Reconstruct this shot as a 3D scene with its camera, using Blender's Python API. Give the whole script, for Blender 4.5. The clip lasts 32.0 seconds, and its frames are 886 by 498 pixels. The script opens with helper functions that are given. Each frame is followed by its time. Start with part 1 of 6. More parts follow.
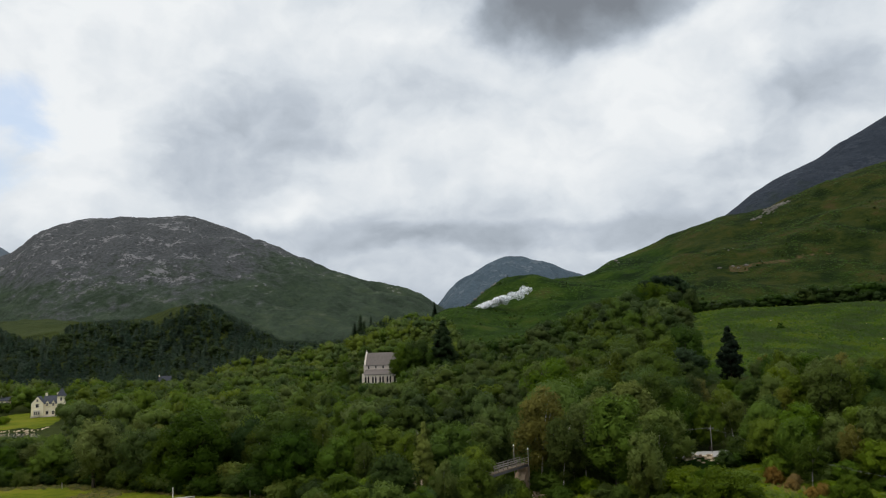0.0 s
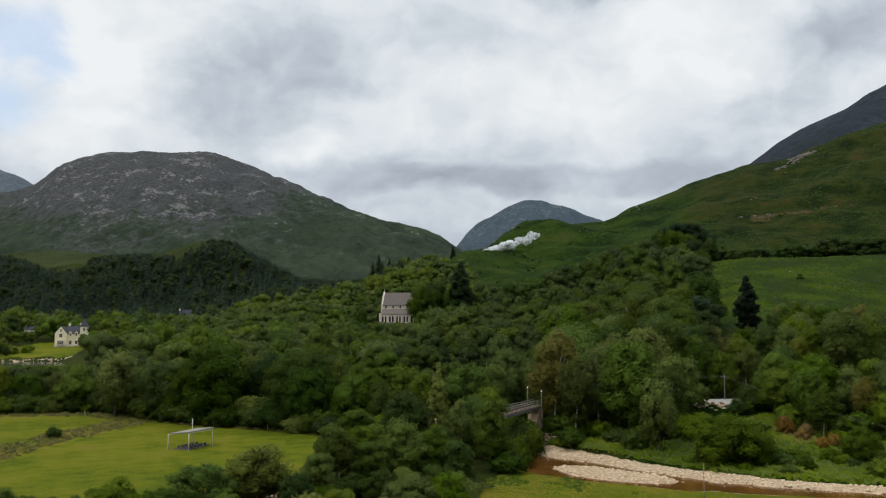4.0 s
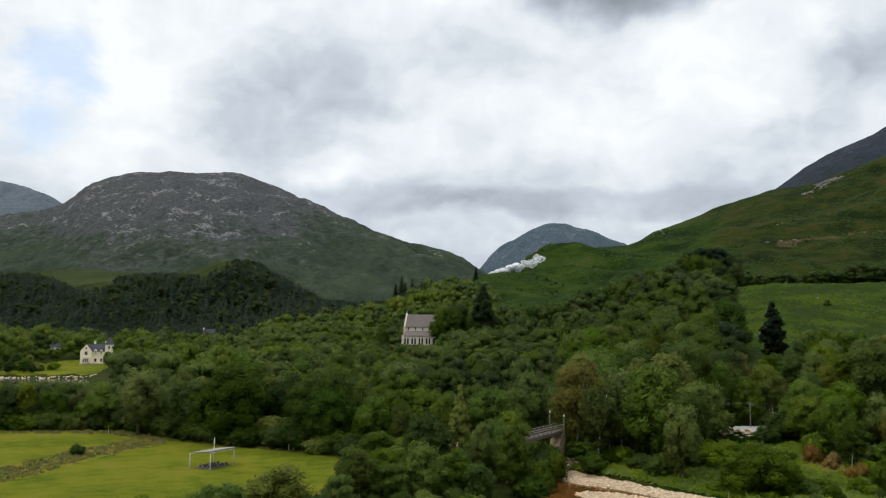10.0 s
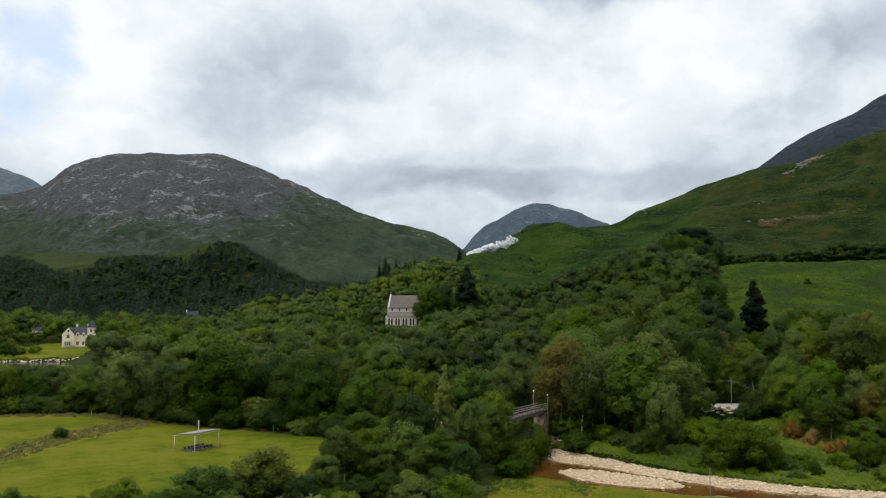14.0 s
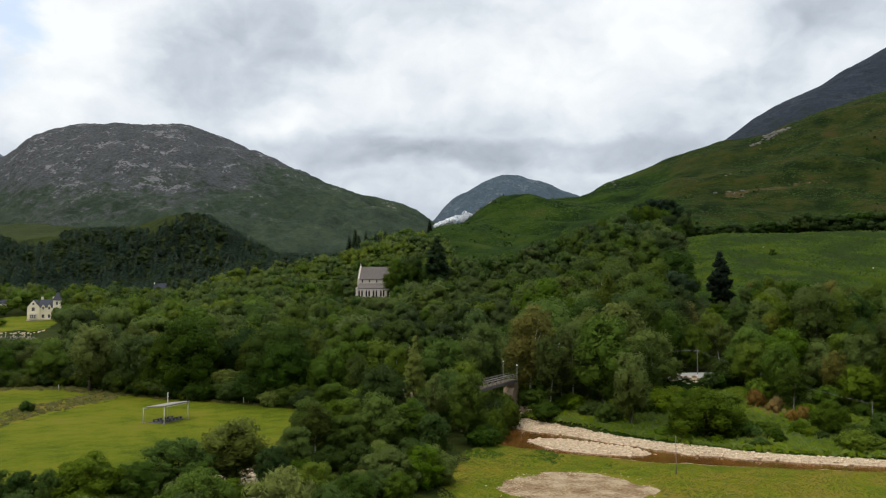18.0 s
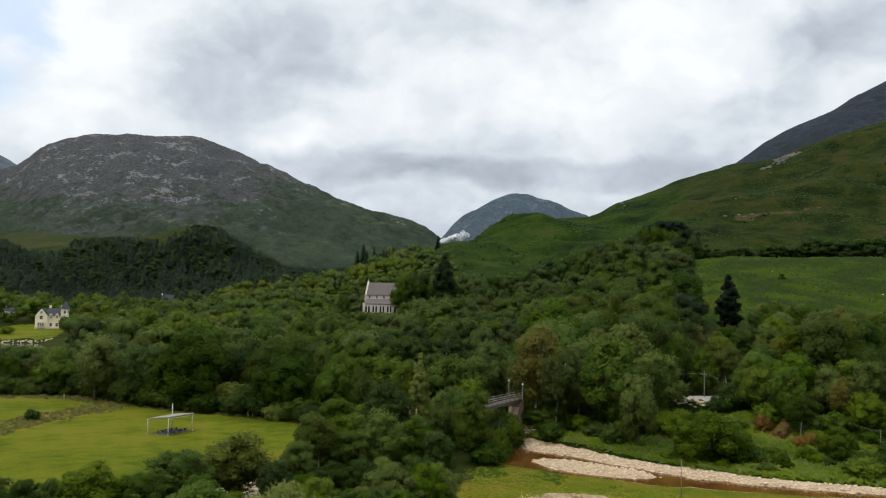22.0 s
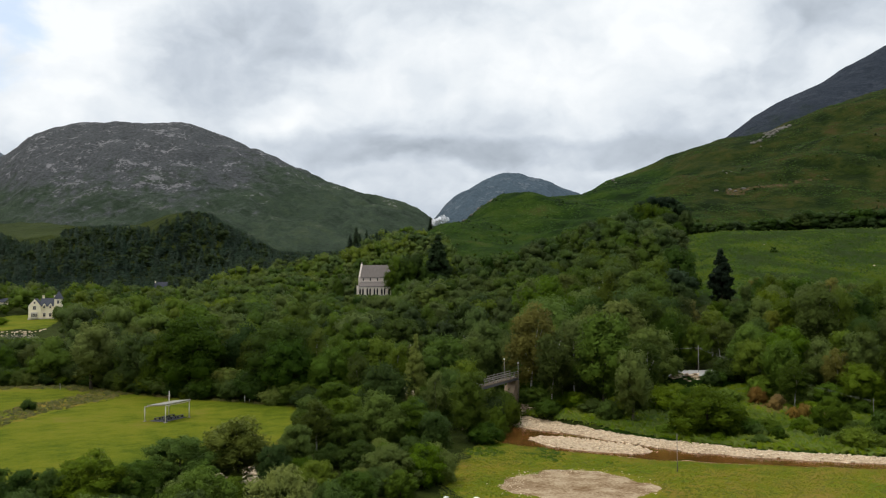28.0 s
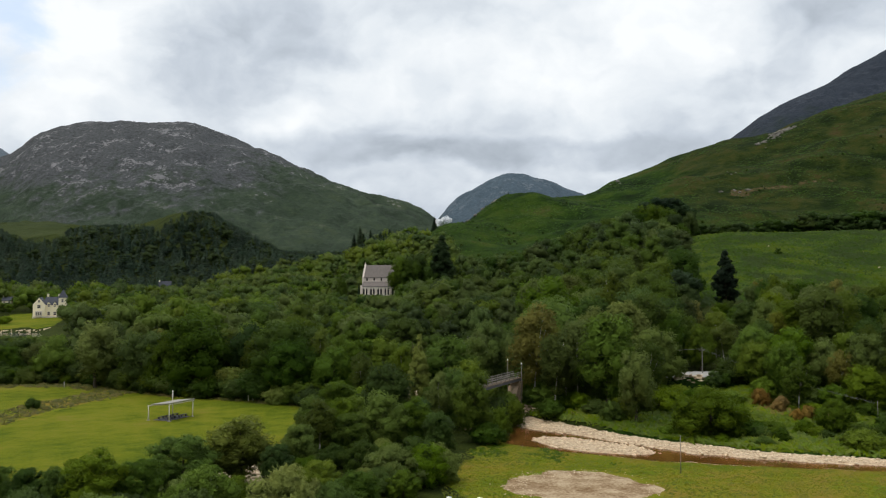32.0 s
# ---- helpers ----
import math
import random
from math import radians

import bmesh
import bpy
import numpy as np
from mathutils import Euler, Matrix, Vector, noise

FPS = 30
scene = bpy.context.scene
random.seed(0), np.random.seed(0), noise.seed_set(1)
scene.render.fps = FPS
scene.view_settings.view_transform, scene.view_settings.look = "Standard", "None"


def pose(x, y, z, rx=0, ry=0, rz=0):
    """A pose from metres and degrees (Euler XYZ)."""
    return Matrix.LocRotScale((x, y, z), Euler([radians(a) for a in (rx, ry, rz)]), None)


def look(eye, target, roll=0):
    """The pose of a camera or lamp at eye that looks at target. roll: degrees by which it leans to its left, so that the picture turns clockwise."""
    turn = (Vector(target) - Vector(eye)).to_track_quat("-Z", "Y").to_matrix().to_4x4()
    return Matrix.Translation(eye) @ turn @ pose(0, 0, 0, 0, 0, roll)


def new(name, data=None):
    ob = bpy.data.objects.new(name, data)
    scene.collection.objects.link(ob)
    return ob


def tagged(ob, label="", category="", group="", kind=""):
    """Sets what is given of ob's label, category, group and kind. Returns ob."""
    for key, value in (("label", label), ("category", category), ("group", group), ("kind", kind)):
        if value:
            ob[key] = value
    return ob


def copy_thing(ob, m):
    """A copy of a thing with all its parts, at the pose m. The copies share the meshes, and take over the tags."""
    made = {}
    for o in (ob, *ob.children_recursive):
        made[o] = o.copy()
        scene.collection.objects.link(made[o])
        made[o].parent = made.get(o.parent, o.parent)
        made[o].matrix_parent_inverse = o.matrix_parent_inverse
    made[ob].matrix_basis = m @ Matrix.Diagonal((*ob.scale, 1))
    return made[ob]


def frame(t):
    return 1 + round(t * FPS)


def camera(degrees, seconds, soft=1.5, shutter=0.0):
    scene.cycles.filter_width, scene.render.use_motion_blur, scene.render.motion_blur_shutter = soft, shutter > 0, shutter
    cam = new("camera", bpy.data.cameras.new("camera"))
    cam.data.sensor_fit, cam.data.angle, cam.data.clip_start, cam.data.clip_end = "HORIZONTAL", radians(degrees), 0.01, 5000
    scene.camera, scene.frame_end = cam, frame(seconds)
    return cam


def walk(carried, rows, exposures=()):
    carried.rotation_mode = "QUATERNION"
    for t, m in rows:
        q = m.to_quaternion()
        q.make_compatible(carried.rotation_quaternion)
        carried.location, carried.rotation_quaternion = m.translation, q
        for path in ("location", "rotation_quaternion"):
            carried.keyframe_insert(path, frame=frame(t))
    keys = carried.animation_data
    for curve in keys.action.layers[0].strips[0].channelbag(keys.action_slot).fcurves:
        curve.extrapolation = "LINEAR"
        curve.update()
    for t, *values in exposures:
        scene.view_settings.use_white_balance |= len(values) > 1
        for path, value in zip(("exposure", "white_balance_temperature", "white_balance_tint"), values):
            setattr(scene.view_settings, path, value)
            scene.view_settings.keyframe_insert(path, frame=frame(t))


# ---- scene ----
import collections

# ---------------------------------------------------------------- camera
EYE = (0.0, 0.0, 22.2)
FOCAL = 1538.7
PATH = [
    (0, 98.317, 1.826, 0.164), (0.5, 97.912, 1.725, 0.951), (1, 97.725, 2.396, 3.007), (1.5, 97.95, 1.782, 3.316),
    (2, 98.289, 1.047, 1.188), (2.5, 98.027, 0.807, 1.435), (3, 96.923, 0.224, 0.658), (3.5, 95.76, 0.346, 0.393),
    (4, 94.518, 0.242, 1.246), (4.5, 93.663, 0.689, 1.505), (6.5, 92.834, -2.189, 1.671), (7, 94.283, -1.25, 1.349),
    (7.5, 95.161, -1.135, 1.216), (8, 95.289, -1.098, 1.789), (8.5, 94.812, -0.491, 2.639), (9, 95.538, -0.48, 3.041),
    (9.5, 95.442, -0.473, 3.017), (10, 95.974, -0.469, 2.713), (10.5, 95.892, -0.624, 2.922), (11, 95.395, -0.55, 2.917),
    (11.5, 96.013, -0.084, 2.677), (12, 96.101, 0.293, 3.076), (12.5, 95.79, 0.076, 3.005), (13, 95.277, 0.201, 2.879),
    (13.5, 95.086, 0.022, 2.417), (14, 94.705, -0.077, 1.658), (14.5, 95.024, 0.11, 0.879), (16.5, 93.803, -0.033, -1.213),
    (17, 93.756, 0.058, -1.74), (17.5, 93.511, 0.108, -1.183), (18, 92.827, 0.119, -0.304), (18.5, 93.063, -0.012, -0.243),
    (19, 93.233, -0.399, -0.439), (19.5, 93.804, -0.385, 0.023), (20, 93.923, -0.375, -0.255), (20.5, 94.034, -0.3, -0.418),
    (21, 93.894, -0.297, -0.51), (21.5, 94.018, -0.589, -0.29), (22, 93.953, -1.133, 0.158), (22.5, 94.045, -0.73, 0.459),
    (23, 93.982, -0.342, 0.624), (23.5, 93.601, -0.701, 0.512), (24, 93.056, -0.598, 0.824), (24.5, 93.299, -0.429, 1.187),
    (26.5, 93.825, 0.111, 0.617), (27, 93.637, -0.13, 0.028), (27.5, 93.603, 0.067, -0.064), (28, 92.701, 0.221, -0.242),
    (28.5, 92.825, 0.019, -0.632), (29, 93.188, -0.523, 0.011), (29.5, 92.503, -1.04, 0.484), (30, 92.643, -1.206, 1.228),
    (30.5, 93.089, -1.067, 0.226), (31, 93.187, 0.116, 0.045), (31.5, 92.938, 0.211, 0.183), (32, 92.716, -0.0, -0.0),
]
cam = camera(54.0, 32.0, soft=1.15)
walk(cam, [(t, pose(*EYE, rx, ry, rz)) for t, rx, ry, rz in PATH], [(0, -0.17), (4.4, -0.17), (6.8, 0.06), (10, 0.0), (32, 0.01)])

# ---------------------------------------------------------------- world, sun


def sky_world():
    w = bpy.data.worlds.new("overcast_sky")
    scene.world = w
    w.use_nodes = True
    nt = w.node_tree
    nt.nodes.clear()
    N, L = nt.nodes.new, nt.links.new

    def math_node(op, a, b=None, c=None, clamp=False):
        n = N("ShaderNodeMath")
        n.operation, n.use_clamp = op, clamp
        for i, v in enumerate((a, b, c)):
            if v is None:
                continue
            if isinstance(v, (int, float)):
                n.inputs[i].default_value = v
            else:
                L(v, n.inputs[i])
        return n.outputs[0]

    def smooth(v, lo, hi, to0, to1):
        n = N("ShaderNodeMapRange")
        n.interpolation_type = "SMOOTHSTEP"
        L(v, n.inputs["Value"])
        for k, x in zip(("From Min", "From Max", "To Min", "To Max"), (lo, hi, to0, to1)):
            n.inputs[k].default_value = x
        return n.outputs["Result"]

    tc = N("ShaderNodeTexCoord")
    sep = N("ShaderNodeSeparateXYZ")
    L(tc.outputs["Generated"], sep.inputs[0])
    height = math_node("MAXIMUM", sep.outputs["Z"], 0.0)
    # bearing and elevation in degrees; cloud banks crowd together towards the horizon
    bearing = math_node("DEGREES", math_node("ARCTAN2", sep.outputs["X"], sep.outputs["Y"]))
    elevation = math_node("DEGREES", math_node("ARCSINE", height))
    flat = N("ShaderNodeCombineXYZ")
    L(math_node("MULTIPLY", bearing, 0.62), flat.inputs[0])
    L(math_node("MULTIPLY", math_node("POWER", math_node("ADD", elevation, 0.5), 0.78), 2.0), flat.inputs[1])

    def noise_node(vec, scale, detail, rough, dist=0.0):
        n = N("ShaderNodeTexNoise")
        L(vec, n.inputs["Vector"])
        n.inputs["Scale"].default_value = scale
        n.inputs["Detail"].default_value = detail
        n.inputs["Roughness"].default_value = rough
        n.inputs["Distortion"].default_value = dist
        return n

    # the whole pattern is pushed about by slower noise, so that the banks billow and fray
    push = noise_node(flat.outputs[0], 0.22, 5.0, 0.52)
    shift = N("ShaderNodeVectorMath")
    shift.operation = "SUBTRACT"
    L(push.outputs["Color"], shift.inputs[0])
    shift.inputs[1].default_value = (0.5, 0.5, 0.5)
    apart = N("ShaderNodeSeparateXYZ")
    L(shift.outputs[0], apart.inputs[0])
    wide = math_node("ADD", bearing, math_node("MULTIPLY", apart.outputs["X"], 9.0))
    high = math_node("ADD", elevation, math_node("MULTIPLY", apart.outputs["Y"], 4.2))
    moved = N("ShaderNodeVectorMath")
    moved.operation = "MULTIPLY_ADD"
    L(shift.outputs[0], moved.inputs[0])
    moved.inputs[1].default_value = (3.5, 3.5, 3.5)
    L(flat.outputs[0], moved.inputs[2])
    big = noise_node(moved.outputs[0], 0.10, 2.0, 0.45).outputs["Fac"]
    mid = noise_node(moved.outputs[0], 0.27, 4.0, 0.48).outputs["Fac"]
    fine = noise_node(moved.outputs[0], 0.95, 4.0, 0.50).outputs["Fac"]
    value = math_node("MULTIPLY", math_node("SUBTRACT", big, 0.5), 0.30)
    value = math_node("ADD", value, math_node("MULTIPLY", math_node("SUBTRACT", mid, 0.5), 0.62))
    value = math_node("ADD", value, math_node("MULTIPLY", math_node("SUBTRACT", fine, 0.5), 0.22))
    value = math_node("ADD", value, smooth(elevation, 5.0, 14.5, 0.57, 0.82))
    # the large masses of this sky: bearing, elevation, half width, half height (degrees), change in brightness
    grey = [(-14.1, 14.7, 4.8, 2.3, -0.15), (-18.3, 16.4, 4.1, 2.2, -0.10), (-4.2, 18.2, 7.4, 2.2, -0.13), (-10.2, 15.6, 3.3, 2.2, -0.06), (-4.2, 9.3, 6.3, 0.9, -0.17),
            (7.8, 9.2, 7.8, 0.8, -0.17), (1.4, 10.9, 6.3, 0.9, -0.11), (19.5, 13.1, 2.8, 1.0, -0.14), (21.4, 15.5, 3.3, 1.7, -0.12), (26.3, 16.1, 4.1, 2.2, -0.13),
            (10.1, 23.2, 5.2, 2.1, -0.36), (6.2, 22.2, 3.6, 2.0, -0.16), (14.5, 24.0, 3.8, 1.6, -0.22), (9.0, 26.5, 9.0, 3.5, -0.22), (25.6, 19.2, 2.2, 3.3, -0.16), (-17.0, 19.7, 4.1, 3.0, -0.08)]
    white = [(-22.1, 14.0, 2.6, 2.2, 0.18), (-22.4, 10.7, 5.2, 1.1, 0.12), (-5.7, 13.7, 2.6, 1.0, 0.13), (-10.1, 11.2, 2.6, 1.0, 0.12), (5.6, 14.8, 3.3, 1.9, 0.10),
             (9.7, 12.0, 5.9, 1.3, 0.09), (14.8, 17.4, 4.1, 1.9, 0.12), (11.5, 15.0, 3.7, 1.5, 0.07), (-1.9, 6.2, 4.4, 0.7, 0.06), (-2.0, 15.9, 3.3, 1.1, 0.06),
             (24.6, 14.0, 1.9, 1.1, 0.08), (-22.5, 19.5, 5.6, 4.1, 0.20), (-7.4, 21.9, 4.1, 1.5, 0.12), (-0.1, 20.8, 4.1, 1.5, 0.10), (18.8, 20.0, 4.1, 1.9, 0.08)]
    for az, el, half_w, half_h, gain in grey + white:
        dx = math_node("POWER", math_node("ABSOLUTE", math_node("DIVIDE", math_node("SUBTRACT", wide, az), half_w)), 2.0)
        dy = math_node("POWER", math_node("ABSOLUTE", math_node("DIVIDE", math_node("SUBTRACT", high, el), half_h)), 2.0)
        value = math_node("ADD", value, smooth(math_node("ADD", dx, dy), 0.0, 3.2, gain, 0.0))
    ramp = N("ShaderNodeValToRGB")
    e = ramp.color_ramp.elements
    e[0].position, e[0].color = 0.05, (0.23, 0.255, 0.29, 1)
    e[1].position, e[1].color = 1.0, (0.95, 0.98, 1.0, 1)
    for p, c in ((0.32, (0.380, 0.43, 0.49, 1)), (0.55, (0.565, 0.625, 0.700, 1)), (0.75, (0.755, 0.81, 0.865, 1))):
        x = e.new(p)
        x.color = c
    L(value, ramp.inputs[0])
    sky = N("ShaderNodeTexSky")
    sky.sky_type, sky.sun_disc = "NISHITA", False
    sky.sun_elevation, sky.sun_rotation = radians(58), radians(-121)
    blue = N("ShaderNodeMix")
    blue.data_type, blue.blend_type = "RGBA", "MULTIPLY"
    blue.inputs["Factor"].default_value = 1.0
    L(sky.outputs[0], blue.inputs["A"])
    blue.inputs["B"].default_value = (0.22, 0.22, 0.22, 1)
    # breaks in the cloud
    holes = noise_node(flat.outputs[0], 0.33, 5.0, 0.55, 0.3).outputs["Fac"]
    d = N("ShaderNodeVectorMath")
    d.operation = "DOT_PRODUCT"
    L(tc.outputs["Generated"], d.inputs[0])
    az, el = radians(-27.6), radians(14.6)
    d.inputs[1].default_value = (math.sin(az) * math.cos(el), math.cos(az) * math.cos(el), math.sin(el))
    near = smooth(d.outputs["Value"], math.cos(radians(5.6)), 1.0, 0.0, 0.42)
    gap = smooth(math_node("ADD", holes, near), 0.70, 1.02, 0.0, 0.50)
    mix = N("ShaderNodeMix")
    mix.data_type = "RGBA"
    L(gap, mix.inputs["Factor"])
    L(ramp.outputs[0], mix.inputs["A"])
    L(blue.outputs["Result"], mix.inputs["B"])
    bg = N("ShaderNodeBackground")
    L(mix.outputs["Result"], bg.inputs["Color"])
    # an overcast sky grows brighter towards the zenith
    L(smooth(elevation, 24.0, 80.0, 1.02, 1.8), bg.inputs["Strength"])
    out = N("ShaderNodeOutputWorld")
    L(bg.outputs[0], out.inputs["Surface"])


sky_world()
sun = new("sun", bpy.data.lights.new("sun", "SUN"))
sun.data.energy, sun.data.angle, sun.data.color = 1.15, radians(18), (1.0, 0.90, 0.74)
sun.matrix_basis = look((0, 0, 0), (0.50, 0.30, -0.95))

# ---------------------------------------------------------------- materials
def material(name):
    m = bpy.data.materials.new(name)
    m.use_nodes = True
    nt = m.node_tree
    bsdf = nt.nodes["Principled BSDF"]
    bsdf.inputs["Specular IOR Level"].default_value = 0.25
    return m, nt, bsdf


def noise_tex(nt, scale, detail=4.0, rough=0.55, vec=None, dist=0.0):
    n = nt.nodes.new("ShaderNodeTexNoise")
    n.inputs["Scale"].default_value, n.inputs["Detail"].default_value = scale, detail
    n.inputs["Roughness"].default_value, n.inputs["Distortion"].default_value = rough, dist
    if vec is None:
        vec = nt.nodes.new("ShaderNodeTexCoord").outputs["Object"]
    nt.links.new(vec, n.inputs["Vector"])
    return n.outputs["Fac"]


def ramp_of(nt, fac, stops):
    r = nt.nodes.new("ShaderNodeValToRGB")
    e = r.color_ramp.elements
    e[0].position, e[0].color = stops[0][0], (*stops[0][1], 1)
    e[1].position, e[1].color = stops[-1][0], (*stops[-1][1], 1)
    for p, c in stops[1:-1]:
        e.new(p).color = (*c, 1)
    nt.links.new(fac, r.inputs[0])
    return r.outputs[0]


def mix_rgb(nt, fac, a, b, mode="MIX"):
    n = nt.nodes.new("ShaderNodeMix")
    n.data_type, n.blend_type = "RGBA", mode
    for sock, v in ((n.inputs["Factor"], fac), (n.inputs["A"], a), (n.inputs["B"], b)):
        if isinstance(v, (int, float)):
            sock.default_value = v
        elif isinstance(v, tuple):
            sock.default_value = (*v, 1)
        else:
            nt.links.new(v, sock)
    return n.outputs["Result"]


def calc(nt, op, a, b, clamp=False):
    n = nt.nodes.new("ShaderNodeMath")
    n.operation, n.use_clamp = op, clamp
    for i, v in enumerate((a, b)):
        if isinstance(v, (int, float)):
            n.inputs[i].default_value = v
        else:
            nt.links.new(v, n.inputs[i])
    return n.outputs[0]


def step(nt, v, lo, hi, a=0.0, b=1.0):
    n = nt.nodes.new("ShaderNodeMapRange")
    n.interpolation_type = "SMOOTHSTEP"
    nt.links.new(v, n.inputs["Value"])
    for k, x in zip(("From Min", "From Max", "To Min", "To Max"), (lo, hi, a, b)):
        n.inputs[k].default_value = x
    return n.outputs["Result"]


def attribute(nt, name):
    n = nt.nodes.new("ShaderNodeAttribute")
    n.attribute_name = name
    return n.outputs["Fac"]


def bump(nt, bsdf, height, strength, distance):
    b = nt.nodes.new("ShaderNodeBump")
    b.inputs["Strength"].default_value, b.inputs["Distance"].default_value = strength, distance
    nt.links.new(height, b.inputs["Height"])
    nt.links.new(b.outputs[0], bsdf.inputs["Normal"])


def plain(name, colour, rough=0.7, vary=0.25, scale=3.0, metal=0.0, relief=0.02):
    """A surface of one colour with grain at two scales."""
    m, nt, b = material(name)
    f = calc(nt, "ADD", calc(nt, "MULTIPLY", noise_tex(nt, scale), 0.6), calc(nt, "MULTIPLY", noise_tex(nt, scale * 9), 0.4))
    lo, hi = tuple(c * (1 - vary) for c in colour), tuple(min(1, c * (1 + vary)) for c in colour)
    nt.links.new(ramp_of(nt, f, [(0.3, lo), (0.7, hi)]), b.inputs["Base Color"])
    b.inputs["Roughness"].default_value, b.inputs["Metallic"].default_value = rough, metal
    bump(nt, b, f, 0.4, relief)
    return m


def foliage(name, dark, light, warm=(0.16, 0.14, 0.03), per_tree="random", warm_amount=0.35):
    """Leaves: hue by tree, small changes from leaf to leaf, some light through them."""
    m, nt, b = material(name)
    if per_tree == "random":
        tree = nt.nodes.new("ShaderNodeObjectInfo").outputs["Random"]
    else:
        tree = attribute(nt, "tint")
    leaf = nt.nodes.new("ShaderNodeNewGeometry").outputs["Random Per Island"]
    patch = noise_tex(nt, 0.16, 3.0)
    f = calc(nt, "ADD", calc(nt, "MULTIPLY", leaf, 0.12), calc(nt, "MULTIPLY", patch, 0.24))
    f = calc(nt, "ADD", f, calc(nt, "MULTIPLY", tree, 0.80))
    c = ramp_of(nt, f, [(0.15, dark), (0.95, light)])
    # some trees lean to olive, some to grey-green or blue-green
    turn_hue = nt.nodes.new("ShaderNodeHueSaturation")
    other = nt.nodes.new("ShaderNodeMath")
    other.operation = "FRACT"
    nt.links.new(calc(nt, "MULTIPLY", tree, 7.31), other.inputs[0])
    nt.links.new(step(nt, other.outputs[0], 0.0, 1.0, 0.486, 0.508), turn_hue.inputs["Hue"])
    third = nt.nodes.new("ShaderNodeMath")
    third.operation = "FRACT"
    nt.links.new(calc(nt, "MULTIPLY", tree, 17.77), third.inputs[0])
    nt.links.new(step(nt, third.outputs[0], 0.0, 1.0, 0.86, 1.08), turn_hue.inputs["Saturation"])
    nt.links.new(c, turn_hue.inputs["Color"])
    c = turn_hue.outputs["Color"]
    w = calc(nt, "MULTIPLY", step(nt, tree, 0.78, 1.0), warm_amount)
    c = mix_rgb(nt, w, c, warm)
    nt.links.new(c, b.inputs["Base Color"])
    b.inputs["Roughness"].default_value = 0.62
    b.inputs["Specular IOR Level"].default_value = 0.08
    # leaves of a spray shade together with the mass that they clothe
    mass = nt.nodes.new("ShaderNodeAttribute")
    mass.attribute_name = "mass_normal"
    turn = nt.nodes.new("ShaderNodeVectorTransform")
    turn.vector_type, turn.convert_from, turn.convert_to = "NORMAL", "OBJECT", "WORLD"
    nt.links.new(mass.outputs["Vector"], turn.inputs[0])
    nt.links.new(turn.outputs[0], b.inputs["Normal"])
    tr = nt.nodes.new("ShaderNodeBsdfTranslucent")
    nt.links.new(c, tr.inputs["Color"])
    mx = nt.nodes.new("ShaderNodeMixShader")
    mx.inputs[0].default_value = 0.40
    out = nt.nodes["Material Output"]
    nt.links.new(b.outputs[0], mx.inputs[1])
    nt.links.new(tr.outputs[0], mx.inputs[2])
    nt.links.new(mx.outputs[0], out.inputs["Surface"])
    return m


M_OAK = foliage("broad_leaves", (0.038, 0.080, 0.010), (0.150, 0.228, 0.024), warm_amount=0.25)
M_BIRCH = foliage("birch_leaves", (0.052, 0.086, 0.011), (0.170, 0.218, 0.030), (0.21, 0.16, 0.035), warm_amount=0.55)
M_CONIFER = foliage("conifer_needles", (0.014, 0.032, 0.014), (0.045, 0.078, 0.030), (0.03, 0.045, 0.02), warm_amount=0.3)
M_LARCH = foliage("yellow_green_leaves", (0.13, 0.18, 0.025), (0.27, 0.32, 0.06), (0.2, 0.2, 0.04))
M_WILLOW = foliage("grey_green_leaves", (0.115, 0.145, 0.028), (0.200, 0.240, 0.050), (0.16, 0.17, 0.08))
M_RUSTY = foliage("brown_leaves", (0.072, 0.066, 0.021), (0.172, 0.155, 0.050), (0.17, 0.12, 0.045))
M_BROWN = foliage("dead_brown_fronds", (0.23, 0.135, 0.036), (0.41, 0.27, 0.075), (0.36, 0.21, 0.06))
M_DARKOAK = foliage("dark_broad_leaves", (0.022, 0.050, 0.007), (0.088, 0.146, 0.015), warm_amount=0.15)
# shrub green darkened: the shade at the wood's foot is in the colour
M_UNDER = foliage("shaded_undergrowth", (0.030, 0.064, 0.008), (0.118, 0.176, 0.018))
M_PALE = foliage("pale_grey_green_leaves", (0.130, 0.175, 0.036), (0.300, 0.350, 0.095), (0.2, 0.24, 0.08))
M_SHRUB = foliage("shrub_leaves", (0.042, 0.086, 0.009), (0.175, 0.260, 0.026), (0.15, 0.15, 0.03), warm_amount=0.12)
M_FAR = foliage("far_broad_leaves", (0.028, 0.056, 0.010), (0.122, 0.180, 0.025), (0.14, 0.13, 0.022), per_tree="tint", warm_amount=0.15)
# plantation needles, lightened and blued in colour to stand for haze
M_FARCON = foliage("haze_tinted_far_needles", (0.022, 0.042, 0.028), (0.064, 0.100, 0.062), (0.035, 0.05, 0.022), per_tree="tint")
M_BRACKEN = foliage("bracken_fronds", (0.010, 0.031, 0.003), (0.054, 0.108, 0.009), (0.10, 0.075, 0.02), per_tree="tint", warm_amount=0.18)
M_FIELDFERN = foliage("bright_bracken_fronds", (0.030, 0.066, 0.003), (0.076, 0.130, 0.006), (0.09, 0.10, 0.016), per_tree="tint", warm_amount=0.25)
M_FERN = foliage("fern_fronds", (0.060, 0.105, 0.0074), (0.185, 0.250, 0.0186), (0.26, 0.16, 0.065), per_tree="tint", warm_amount=0.8)
M_MEADOW = foliage("meadow_grass", (0.100, 0.135, 0.008), (0.172, 0.178, 0.014), (0.22, 0.17, 0.04), per_tree="tint", warm_amount=0.1)
